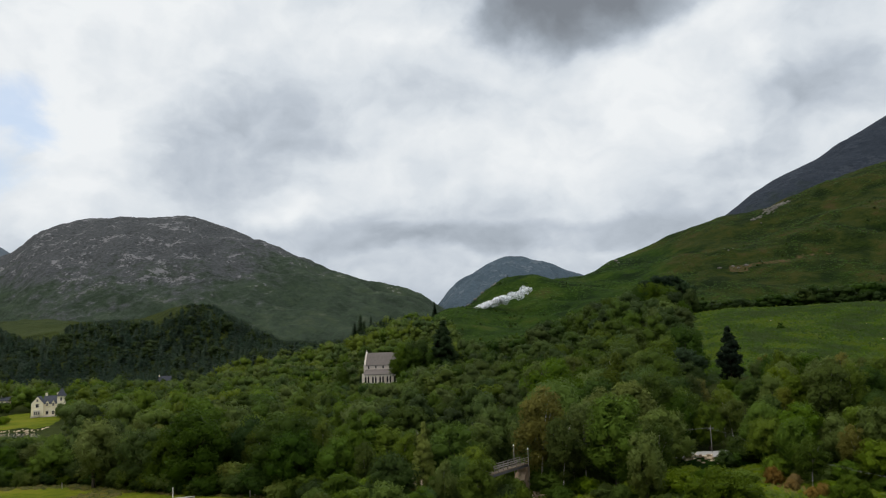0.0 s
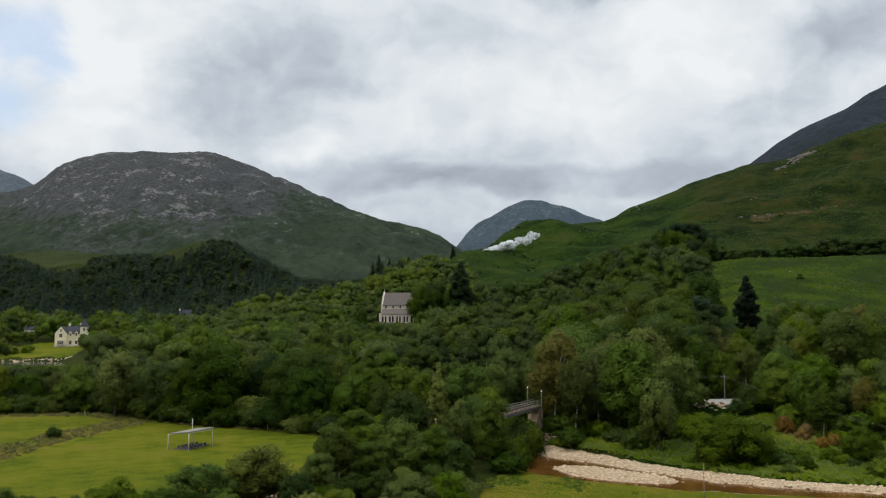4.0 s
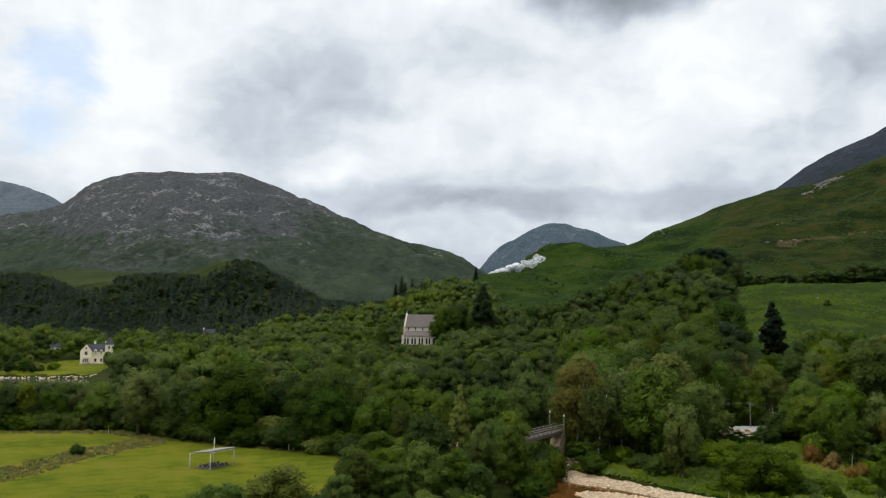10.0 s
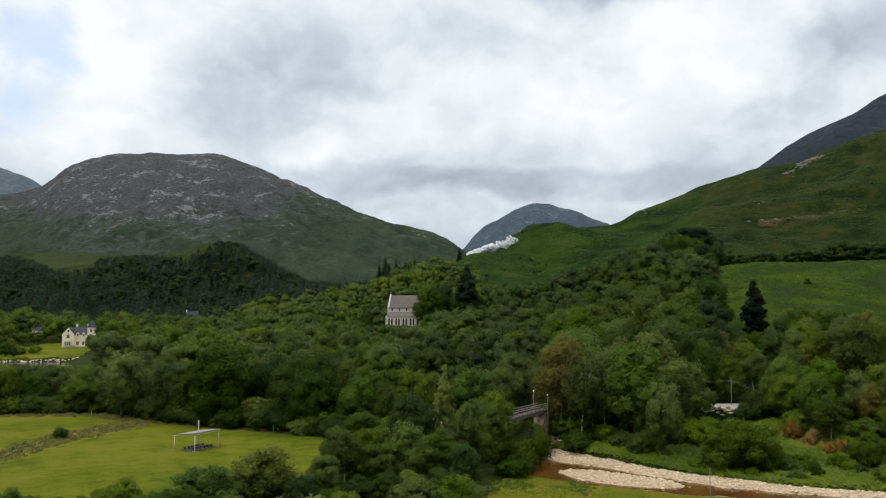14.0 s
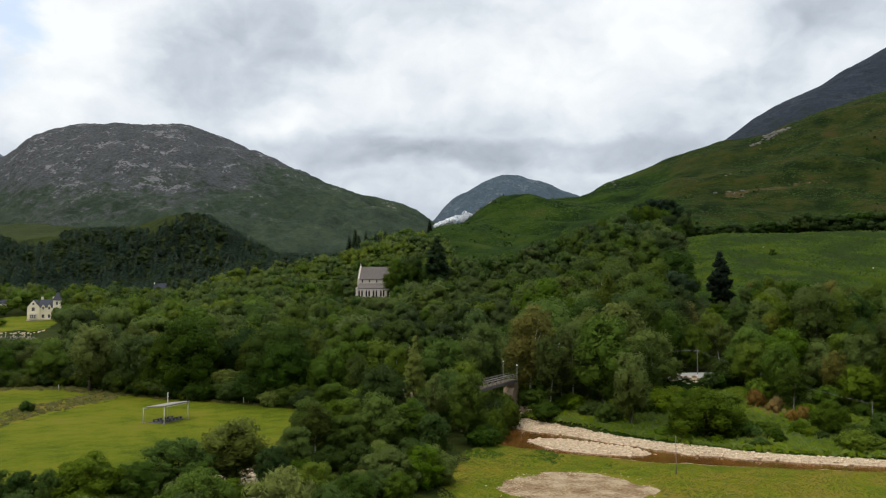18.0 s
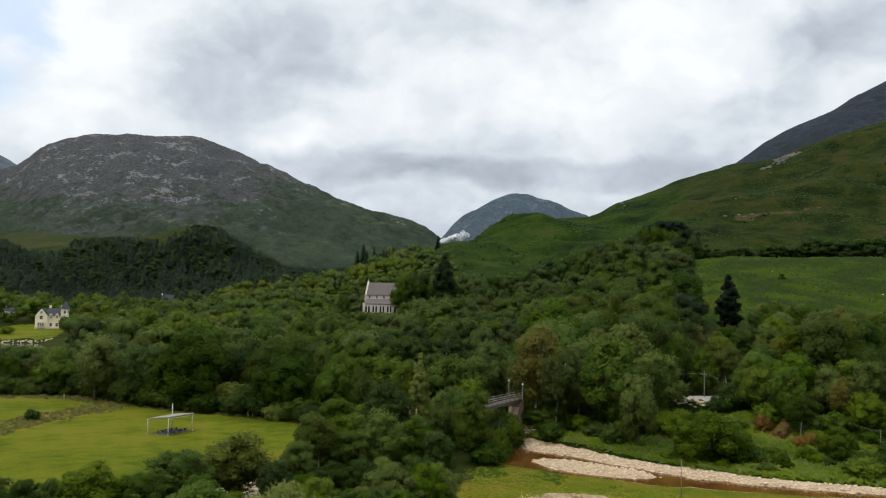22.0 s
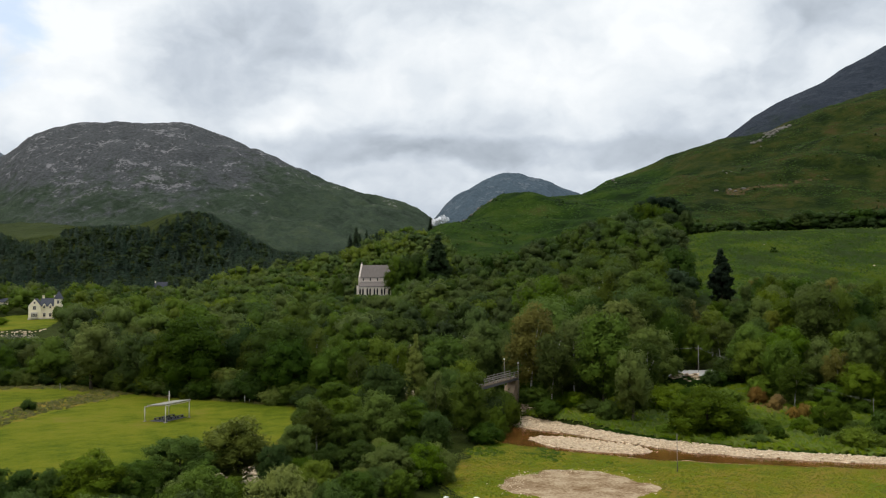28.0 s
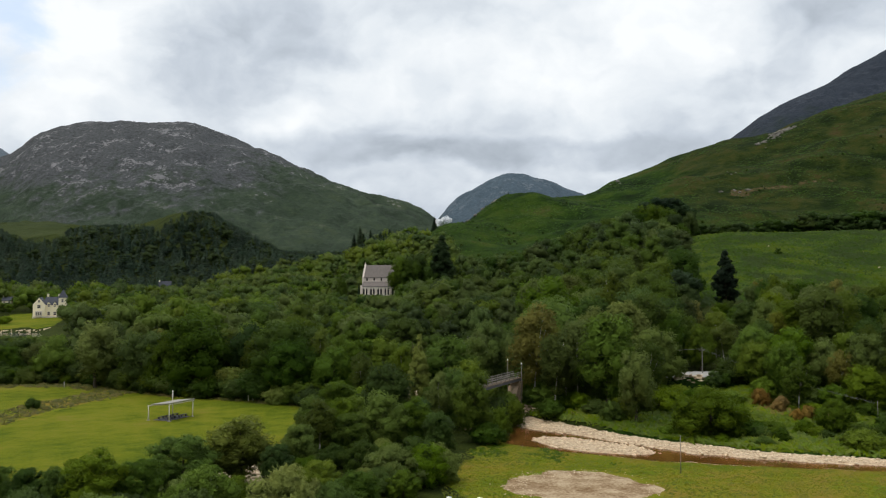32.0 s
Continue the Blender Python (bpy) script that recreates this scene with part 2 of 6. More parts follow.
M_STRAW = foliage("rough_grass", (0.058, 0.070, 0.014), (0.150, 0.148, 0.036), (0.20, 0.14, 0.055), per_tree="tint", warm_amount=0.6)
M_BARK = plain("grey_brown_bark", (0.075, 0.06, 0.045), 0.9, 0.4, 2.0)
M_BIRCHBARK = plain("white_birch_bark", (0.48, 0.45, 0.41), 0.75, 0.45, 1.6)


def ground_material():
    m, nt, b = material("valley_ground")
    pos = nt.nodes.new("ShaderNodeTexCoord").outputs["Object"]
    a = noise_tex(nt, 0.045, 5, 0.6, pos)
    c = noise_tex(nt, 0.35, 5, 0.6, pos)
    f = noise_tex(nt, 2.6, 4, 0.6, pos)
    a2 = noise_tex(nt, 0.018, 6, 0.65, pos, 0.4)
    tone = calc(nt, "ADD", calc(nt, "MULTIPLY", a2, 0.45), calc(nt, "ADD", calc(nt, "MULTIPLY", a, 0.35), calc(nt, "MULTIPLY", c, 0.2)))
    blend = calc(nt, "ADD", calc(nt, "MULTIPLY", a, 0.5), calc(nt, "ADD", calc(nt, "MULTIPLY", c, 0.3), calc(nt, "MULTIPLY", f, 0.2)))
    lawn = ramp_of(nt, blend, [(0.42, (0.062, 0.088, 0.005)), (0.48, (0.098, 0.120, 0.007)), (0.54, (0.134, 0.142, 0.010)), (0.64, (0.160, 0.140, 0.025))])
    rough = ramp_of(nt, blend, [(0.40, (0.062, 0.102, 0.006)), (0.46, (0.108, 0.136, 0.008)), (0.51, (0.152, 0.146, 0.012)), (0.60, (0.190, 0.132, 0.026))])
    hill = ramp_of(nt, tone, [(0.39, (0.004, 0.010, 0.001)), (0.46, (0.009, 0.023, 0.002)), (0.51, (0.017, 0.037, 0.003)), (0.56, (0.028, 0.051, 0.005)), (0.63, (0.045, 0.048, 0.011))])
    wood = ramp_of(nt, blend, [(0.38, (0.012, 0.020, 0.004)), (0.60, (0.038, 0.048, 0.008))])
    fern_field = ramp_of(nt, blend, [(0.40, (0.020, 0.045, 0.002)), (0.50, (0.046, 0.082, 0.004)), (0.60, (0.074, 0.104, 0.007))])
    pasture = ramp_of(nt, tone, [(0.40, (0.022, 0.034, 0.010)), (0.60, (0.046, 0.056, 0.018))])
    peb = nt.nodes.new("ShaderNodeTexVoronoi")
    peb.inputs["Scale"].default_value = 2.4
    nt.links.new(pos, peb.inputs["Vector"])
    gravel = ramp_of(nt, calc(nt, "ADD", calc(nt, "MULTIPLY", peb.outputs["Distance"], 0.5), calc(nt, "MULTIPLY", c, 0.5)),
                     [(0.2, (0.20, 0.135, 0.08)), (0.45, (0.44, 0.335, 0.225)), (0.7, (0.58, 0.455, 0.315))])
    bare = ramp_of(nt, calc(nt, "ADD", calc(nt, "MULTIPLY", c, 0.6), calc(nt, "MULTIPLY", f, 0.4)), [(0.38, (0.16, 0.095, 0.045)), (0.48, (0.28, 0.195, 0.115)), (0.60, (0.44, 0.34, 0.22))])
    scar = ramp_of(nt, c, [(0.4, (0.034, 0.036, 0.010)), (0.55, (0.078, 0.052, 0.022)), (0.65, (0.105, 0.080, 0.050))])
    bed = ramp_of(nt, c, [(0.35, (0.05, 0.022, 0.008)), (0.65, (0.13, 0.06, 0.022))])
    heath = ramp_of(nt, tone, [(0.41, (0.006, 0.012, 0.002)), (0.47, (0.012, 0.021, 0.003)), (0.51, (0.021, 0.031, 0.005)), (0.56, (0.033, 0.037, 0.007)), (0.62, (0.046, 0.034, 0.012))])
    col = mix_rgb(nt, step(nt, calc(nt, "ADD", attribute(nt, "heath"), calc(nt, "MULTIPLY", calc(nt, "SUBTRACT", a2, 0.5), 1.6)), 0.25, 0.75), hill, heath)
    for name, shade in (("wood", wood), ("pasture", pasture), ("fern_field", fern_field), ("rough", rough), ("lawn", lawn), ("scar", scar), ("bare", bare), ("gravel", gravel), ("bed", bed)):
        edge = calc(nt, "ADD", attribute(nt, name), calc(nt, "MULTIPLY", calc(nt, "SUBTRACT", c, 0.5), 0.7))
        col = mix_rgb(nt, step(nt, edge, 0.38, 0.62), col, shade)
    nt.links.new(col, b.inputs["Base Color"])
    b.inputs["Roughness"].default_value = 0.95
    b.inputs["Specular IOR Level"].default_value = 0.04
    high = step(nt, attribute(nt, "high"), 0.0, 1.0, 0.0, 18.0)
    bump(nt, b, calc(nt, "ADD", calc(nt, "ADD", f, calc(nt, "MULTIPLY", c, 2.0)), calc(nt, "MULTIPLY", calc(nt, "ADD", a, calc(nt, "MULTIPLY", c, 0.25)), high)), 0.8, 0.25)
    return m


def mountain_material(name, rock, pale, grass, line, spread, scale=1.0, bump_d=14.0, slabs=0.8):
    """Crag and scree above, grass below: 'rise' runs from 0 at the foot to 1 on the crest, 'crag' from smooth to broken ground."""
    m, nt, b = material(name)
    pos = nt.nodes.new("ShaderNodeTexCoord").outputs["Object"]
    mp = nt.nodes.new("ShaderNodeMapping")
    mp.inputs["Scale"].default_value = (1.15, 0.5, 1.7)
    mp.inputs["Rotation"].default_value = (0, radians(38), 0)
    nt.links.new(pos, mp.inputs["Vector"])
    big = noise_tex(nt, 0.0045 * scale, 5, 0.6, pos)
    cluster = noise_tex(nt, 0.0085 * scale, 3, 0.5, pos, 0.5)
    mid = noise_tex(nt, 0.024 * scale, 8, 0.66, mp.outputs[0], 0.6)
    fine = noise_tex(nt, 0.085 * scale, 7, 0.72, mp.outputs[0], 0.5)
    rise, crag = attribute(nt, "rise"), attribute(nt, "crag")
    swing = 0.58 if slabs > 0.5 else 0.28
    rocks = ramp_of(nt, fine, [(0.3, tuple(v * (1 - swing) for v in rock)), (0.5, rock), (0.72, tuple(v * (1 + swing) for v in rock))])
    gr = ramp_of(nt, calc(nt, "ADD", calc(nt, "MULTIPLY", cluster, 0.35), calc(nt, "ADD", calc(nt, "MULTIPLY", mid, 0.35), calc(nt, "MULTIPLY", fine, 0.3))),
                 [(0.34, tuple(v * 0.45 for v in grass)), (0.5, grass), (0.66, (grass[0] * 1.7, grass[1] * 1.45, grass[2] * 1.2))])
    k = calc(nt, "ADD", calc(nt, "MULTIPLY", calc(nt, "SUBTRACT", rise, line), spread), calc(nt, "MULTIPLY", calc(nt, "SUBTRACT", big, 0.5), 1.6))
    k = calc(nt, "ADD", k, calc(nt, "MULTIPLY", calc(nt, "SUBTRACT", mid, 0.5), 3.4))
    k = calc(nt, "ADD", k, calc(nt, "MULTIPLY", calc(nt, "SUBTRACT", crag, 0.7), 1.5))
    col = mix_rgb(nt, step(nt, k, -0.45, 0.55), gr, rocks)
    # pale slabs lie in clusters on the broken ground
    slab = calc(nt, "ADD", calc(nt, "MULTIPLY", mid, 0.55), calc(nt, "MULTIPLY", fine, 0.45))
    slab = calc(nt, "ADD", slab, calc(nt, "MULTIPLY", calc(nt, "SUBTRACT", cluster, 0.5), 0.55))
    slab = calc(nt, "ADD", slab, calc(nt, "MULTIPLY", calc(nt, "SUBTRACT", crag, 0.7), 0.10))
    shown = calc(nt, "MULTIPLY", step(nt, slab, 0.605, 0.665), step(nt, rise, line - 0.30, line - 0.05))
    shown = calc(nt, "MULTIPLY", shown, step(nt, rise, 0.72, 1.0, 1.0, 0.45))
    col = mix_rgb(nt, calc(nt, "MULTIPLY", shown, slabs), col, pale)
    nt.links.new(col, b.inputs["Base Color"])
    b.inputs["Roughness"].default_value = 0.92
    b.inputs["Specular IOR Level"].default_value = 0.1
    bump(nt, b, calc(nt, "ADD", mid, calc(nt, "MULTIPLY", fine, 0.5)), 0.9, bump_d)
    return m


def water_material(name, colour, rough=0.08, wave=1.5):
    m, nt, b = material(name)
    n = noise_tex(nt, wave, 4, 0.6)
    nt.links.new(ramp_of(nt, noise_tex(nt, 0.25, 4), [(0.35, tuple(c * 0.6 for c in colour)), (0.65, tuple(c * 1.4 for c in colour))]), b.inputs["Base Color"])
    b.inputs["Roughness"].default_value = rough
    b.inputs["Specular IOR Level"].default_value = 0.3
    bump(nt, b, n, 0.35, 0.08)
    return m


M_GROUND = ground_material()
M_CRAG = mountain_material("grey_crag", (0.076, 0.080, 0.083), (0.32, 0.31, 0.32), (0.038, 0.057, 0.034), 0.50, 2.6, 1.6, 13.0, 0.55)
# distance haze is put into the far peak's colour as blue-grey
M_FARPEAK = mountain_material("haze_tinted_far_rock", (0.058, 0.083, 0.105), (0.21, 0.225, 0.245), (0.046, 0.062, 0.066), 0.34, 2.0, 0.8, 7.0, 0.28)
# the far-west shoulder has thicker haze painted in: rock and grass both paled
M_HAZEPEAK = mountain_material("pale_haze_tinted_rock", (0.100, 0.122, 0.145), (0.24, 0.26, 0.28), (0.088, 0.108, 0.115), 0.34, 2.0, 0.8, 7.0, 0.28)
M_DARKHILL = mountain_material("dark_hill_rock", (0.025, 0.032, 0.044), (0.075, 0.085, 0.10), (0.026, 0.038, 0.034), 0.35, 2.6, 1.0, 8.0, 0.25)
M_RIVER = water_material("peaty_river_water", (0.125, 0.052, 0.013), 0.05)
M_LOCH = water_material("loch_water", (0.05, 0.055, 0.06), 0.1, 0.6)
M_STONE = plain("pale_river_stone", (0.63, 0.50, 0.345), 0.85, 0.35, 1.5)
M_BOULDER = plain("lichened_boulder", (0.135, 0.125, 0.108), 0.9, 0.4, 0.5)
M_HARL = plain("cream_harled_wall", (0.88, 0.79, 0.58), 0.85, 0.06, 0.8)
M_SLATE = plain("blue_grey_slate", (0.05, 0.054, 0.068), 0.75, 0.3, 1.0)
M_CHURCHSTONE = plain("pale_grey_church_stone", (0.58, 0.51, 0.46), 0.85, 0.2, 0.9)
M_DRESSED = plain("white_dressed_stone", (0.68, 0.61, 0.53), 0.8, 0.15, 1.0)
M_CHURCHROOF = plain("brown_grey_slate", (0.150, 0.130, 0.118), 0.8, 0.2, 0.9)
M_GLASSDARK = plain("dark_window_glass", (0.02, 0.022, 0.025), 0.12, 0.2, 1.0)
M_POST = plain("pale_weathered_post", (0.52, 0.49, 0.42), 0.7, 0.2, 4.0)
M_CANOPY = plain("grey_canopy_sheet", (0.27, 0.25, 0.22), 0.6, 0.15, 1.5)
M_RUBBLE = plain("dark_paving", (0.085, 0.082, 0.085), 0.85, 0.4, 2.0)
M_POLE = plain("weathered_grey_pole", (0.20, 0.185, 0.16), 0.8, 0.25, 3.0)
M_WIRE = plain("weathered_grey_cable", (0.24, 0.24, 0.23), 0.5, 0.1, 3.0)
M_ASPHALT = plain("pale_worn_road", (0.33, 0.32, 0.30), 0.9, 0.2, 0.6)
M_TAN = plain("tan_bank_stone", (0.29, 0.215, 0.145), 0.9, 0.35, 0.8)
M_DECK = plain("brown_bridge_deck", (0.15, 0.115, 0.08), 0.9, 0.3, 1.5)
M_CONCRETE = plain("stained_concrete", (0.26, 0.24, 0.21), 0.9, 0.3, 0.7)
M_CAR = plain("black_car_paint", (0.02, 0.02, 0.022), 0.25, 0.1, 2.0)
M_TYRE = plain("tyre_rubber", (0.02, 0.02, 0.02), 0.9, 0.1, 5.0)
M_WHITE = plain("white_paint", (0.78, 0.78, 0.75), 0.6, 0.08, 2.0)


def steam_material(name, lo, hi, most, shade):
    """Lit cloud: as much light passes through as is thrown back, and the edges are torn."""
    m, nt, b = material(name)
    pos = nt.nodes.new("ShaderNodeTexCoord").outputs["Object"]
    n = calc(nt, "ADD", calc(nt, "MULTIPLY", noise_tex(nt, 0.30, 3, 0.6, pos), 0.6), calc(nt, "MULTIPLY", noise_tex(nt, 0.6, 3, 0.6, pos), 0.4))
    back, pass_on = nt.nodes.new("ShaderNodeBsdfDiffuse"), nt.nodes.new("ShaderNodeBsdfTranslucent")
    for q in (back, pass_on):
        q.inputs["Color"].default_value = (*shade, 1)
    half, clear, torn = nt.nodes.new("ShaderNodeMixShader"), nt.nodes.new("ShaderNodeBsdfTransparent"), nt.nodes.new("ShaderNodeMixShader")
    half.inputs[0].default_value = 0.5
    nt.links.new(back.outputs[0], half.inputs[1])
    nt.links.new(pass_on.outputs[0], half.inputs[2])
    nt.links.new(step(nt, n, lo, hi, 0.0, most), torn.inputs[0])
    nt.links.new(clear.outputs[0], torn.inputs[1])
    nt.links.new(half.outputs[0], torn.inputs[2])
    nt.links.new(torn.outputs[0], nt.nodes["Material Output"].inputs["Surface"])
    nt.nodes.remove(b)
    return m


M_STEAM = steam_material("dense_white_steam", 0.32, 0.46, 0.96, (0.95, 0.96, 0.98))
M_STEAMSOFT = steam_material("torn_white_steam", 0.40, 0.60, 0.62, (0.93, 0.95, 0.98))
M_STEAMTHIN = steam_material("thin_white_steam", 0.40, 0.70, 0.10, (0.90, 0.94, 1.0))


# ---------------------------------------------------------------- shapes
def lattice(i, j, s):
    n = (i.astype(np.int64) * 374761393 + j.astype(np.int64) * 668265263 + s * 982451653).astype(np.uint64) & np.uint64(0xFFFFFFFF)
    n = ((n ^ (n >> np.uint64(13))) * np.uint64(1274126177)) & np.uint64(0xFFFFFFFF)
    return ((n ^ (n >> np.uint64(16))) & np.uint64(0xFFFF)).astype(float) / 65535.0


def vnoise(x, y, s=0):
    i, j = np.floor(x), np.floor(y)
    u, v = x - i, y - j
    u, v = u * u * (3 - 2 * u), v * v * (3 - 2 * v)
    a, b, c, d = lattice(i, j, s), lattice(i + 1, j, s), lattice(i, j + 1, s), lattice(i + 1, j + 1, s)
    return (a * (1 - u) + b * u) * (1 - v) + (c * (1 - u) + d * u) * v


def fbm(x, y, octaves=4, s=0, gain=0.5):
    total, amp, norm = 0.0, 1.0, 0.0
    for k in range(octaves):
        total, norm = total + amp * (vnoise(x * 2 ** k + 17.3 * k, y * 2 ** k - 9.1 * k, s + k) - 0.5), norm + amp
        amp *= gain
    return total / norm * 2


def smoothstep(a, b, x):
    """Smooth step from 0 at a to 1 at b, either way round."""
    t = np.clip((x - a) / (b - a), 0, 1)
    return t * t * (3 - 2 * t)


def mesh_of(name, verts, faces, mat, smooth=False):
    """faces: an (n, 3) or (n, 4) array."""
    me = bpy.data.meshes.new(name)
    verts, faces = np.asarray(verts, np.float32), np.asarray(faces, np.int32)
    k = faces.shape[1]
    me.vertices.add(len(verts))
    me.vertices.foreach_set("co", verts.ravel())
    me.loops.add(faces.size)
    me.loops.foreach_set("vertex_index", faces.ravel())
    me.polygons.add(len(faces))
    me.polygons.foreach_set("loop_start", np.arange(0, faces.size, k, dtype=np.int32))
    me.polygons.foreach_set("loop_total", np.full(len(faces), k, np.int32))
    if smooth:
        me.polygons.foreach_set("use_smooth", np.ones(len(faces), bool))
    me.materials.append(mat)
    me.update(calc_edges=True)
    return me


def add_attribute(me, name, values):
    at = me.attributes.new(name, "FLOAT", "POINT")
    at.data.foreach_set("value", np.asarray(values, np.float32).ravel())


def part(name, bm, mat, parent, label=""):
    """Links a bmesh as one mesh object under a thing or a part."""
    me = bpy.data.meshes.new(name)
    bm.normal_update()
    bm.to_mesh(me)
    bm.free()
    me.materials.append(mat)
    ob = new(name, me)
    ob.parent = parent
    return tagged(ob, label) if label else ob


def thing(name, m, label, category, group=""):
    ob = new(name)
    ob.matrix_basis = m
    return tagged(ob, label, category, group)


def box(bm, x0, x1, y0, y1, z0, z1, bevel=0.0):
    vs = [bm.verts.new(p) for p in ((x0, y0, z0), (x1, y0, z0), (x1, y1, z0), (x0, y1, z0), (x0, y0, z1), (x1, y0, z1), (x1, y1, z1), (x0, y1, z1))]
    fs = [bm.faces.new([vs[i] for i in q]) for q in ((0, 3, 2, 1), (4, 5, 6, 7), (0, 1, 5, 4), (1, 2, 6, 5), (2, 3, 7, 6), (3, 0, 4, 7))]
    if bevel:
        es = list({e for f in fs for e in f.edges})
        bmesh.ops.bevel(bm, geom=es, offset=bevel, segments=1, affect="EDGES")
    return bm


def boxes(*rows, bevel=0.0):
    bm = bmesh.new()
    for r in rows:
        box(bm, *r, bevel=bevel)
    return bm


def prism(bm, outline, y0, y1):
    """An outline in x, z drawn out from y0 to y1."""
    a, b = [bm.verts.new((x, y0, z)) for x, z in outline], [bm.verts.new((x, y1, z)) for x, z in outline]
    n = len(a)
    bm.faces.new(a)
    bm.faces.new(b[::-1])
    for i in range(n):
        bm.faces.new((a[i], b[i], b[(i + 1) % n], a[(i + 1) % n]))
    bmesh.ops.recalc_face_normals(bm, faces=bm.faces)
    return bm


def tube(bm, points, radii, sides=8):
    """A round, tapering bar along some points."""
    rings = []
    for k, (p, r) in enumerate(zip(points, radii)):
        a, b = Vector(points[max(k - 1, 0)]), Vector(points[min(k + 1, len(points) - 1)])
        q = (b - a).to_track_quat("Z", "Y")
        rings.append([bm.verts.new(Vector(p) + q @ Vector((r * math.cos(2 * math.pi * i / sides), r * math.sin(2 * math.pi * i / sides), 0))) for i in range(sides)])
    for u, v in zip(rings, rings[1:]):
        for i in range(sides):
            f = bm.faces.new((u[i], u[(i + 1) % sides], v[(i + 1) % sides], v[i]))
            f.smooth = True
    bm.faces.new(rings[0][::-1])
    bm.faces.new(rings[-1])
    return bm


# ---------------------------------------------------------------- the lie of the land
# heights of the ground by bearing (tangent) and distance ahead
BEARINGS = np.array([-0.64, -0.315, -0.146, -0.055, 0.010, 0.075, 0.205, 0.335, 0.530])
AHEAD = np.array([130.0, 250, 350, 480, 600, 800, 950, 1150, 1500])
HEIGHTS = np.array([
    [1.5, 1.5, 1.0, 2.0, 12, 30, 74, 110, 70],
    [1.5, 1.5, 2.0, 5.0, 12, 28, 80, 106, 70],
    [1.5, 2.0, 4.0, 9.0, 18, 38, 50, 60, 50],
    [1.5, 3.0, 7.0, 14., 28, 55, 70, 65, 60],
    [0.9, 4.0, 9.0, 18., 36, 80, 84, 76, 70],
    [0.7, 5.0, 10., 24., 44, 80, 124, 105, 90],
    [0.7, 10., 24., 44., 64, 98, 130, 172, 150],
    [0.7, 18., 34., 53.0, 52.5, 108, 158, 222, 200],
    [0.7, 15., 32., 54.3, 53.5, 128, 205, 288, 260]])

# river: both banks and the edges of the water, by x
RIVER_X = np.array([-30.0, 2, 9, 16, 21, 27, 34, 44, 56, 75, 130])
BANK_NEAR = np.array([205.0, 150, 125, 118.5, 115.5, 112.5, 110, 107.5, 105, 100.5, 80])
WATER_FAR = np.array([214.0, 172, 146, 137, 132.5, 126, 118, 114, 110.2, 105, 86])
BANK_FAR = np.array([218.0, 178, 154, 147.0, 140, 132.3, 125.2, 117.8, 113.0, 107.5, 89])
FIELD = [(-190, 178), (-97, 190), (-78, 191), (-53, 170), (-40, 164), (-24, 155), (-20, 138), (-23, 112), (-34, 94), (-60, 80), (-190, 80)]
LOCH = [(-146, 332), (-208, 458), (-430, 452), (-330, 320)]
HOUSE_LAWN = [(-206, 460), (-222, 515), (-232, 545), (-266, 545), (-272, 458)]
MEADOW = [(-9, 84), (1, 87), (0.5, 104), (4, 117), (9, 124.5), (21, 115.5), (44, 107.5), (75, 101), (75, 60), (-9, 60)]


def inside(poly, x, y):
    x, y = np.asarray(x, float), np.asarray(y, float)
    hit = np.zeros(x.shape, bool)
    for (x0, y0), (x1, y1) in zip(poly, poly[1:] + poly[:1]):
        hit ^= ((y0 > y) != (y1 > y)) & (x < (x1 - x0) * (y - y0) / (y1 - y0 + 1e-12) + x0)
    return hit


def edge_gap(poly, x, y):
    """Signed distance to an outline, positive inside."""
    best = np.full(np.shape(x), 1e9)
    for (x0, y0), (x1, y1) in zip(poly, poly[1:] + poly[:1]):
        dx, dy = x1 - x0, y1 - y0
        t = np.clip(((x - x0) * dx + (y - y0) * dy) / (dx * dx + dy * dy), 0, 1)
        best = np.minimum(best, np.hypot(x - x0 - t * dx, y - y0 - t * dy))
    return np.where(inside(poly, x, y), best, -best)


def spline(xs, ys, x):
    """Smooth curve through knots, flat beyond the ends."""
    i = np.clip(np.searchsorted(xs, x) - 1, 0, len(xs) - 2)
    m = np.gradient(ys, xs)
    h = xs[i + 1] - xs[i]
    t = np.clip((x - xs[i]) / h, 0, 1)
    return ((2 * t ** 3 - 3 * t ** 2 + 1) * ys[i] + (t ** 3 - 2 * t ** 2 + t) * h * m[i] + (-2 * t ** 3 + 3 * t ** 2) * ys[i + 1] + (t ** 3 - t ** 2) * h * m[i + 1])


def river_at(x, y):
    """Depth of the channel, 0 on the banks to 1 in the stream, and the gravel beside it."""
    near, far, bank = (np.interp(x, RIVER_X, k) for k in (BANK_NEAR, WATER_FAR, BANK_FAR))
    wob = fbm(x * 0.25, y * 0.25, 3, 5) * 1.2
    water = np.minimum(y - near + wob, far - y + wob)
    gravel = np.minimum(y - near + 0.6 + wob, bank - y + wob)
    u, v = (x - 20.8) * 0.76 - (y - 123.8) * 0.645, (x - 20.8) * 0.645 + (y - 123.8) * 0.76
    bar = 1 - (u / 10.8) ** 2 - ((v - 0.012 * u * u) / 4.2) ** 2 + wob * 0.14
    return water, gravel, bar


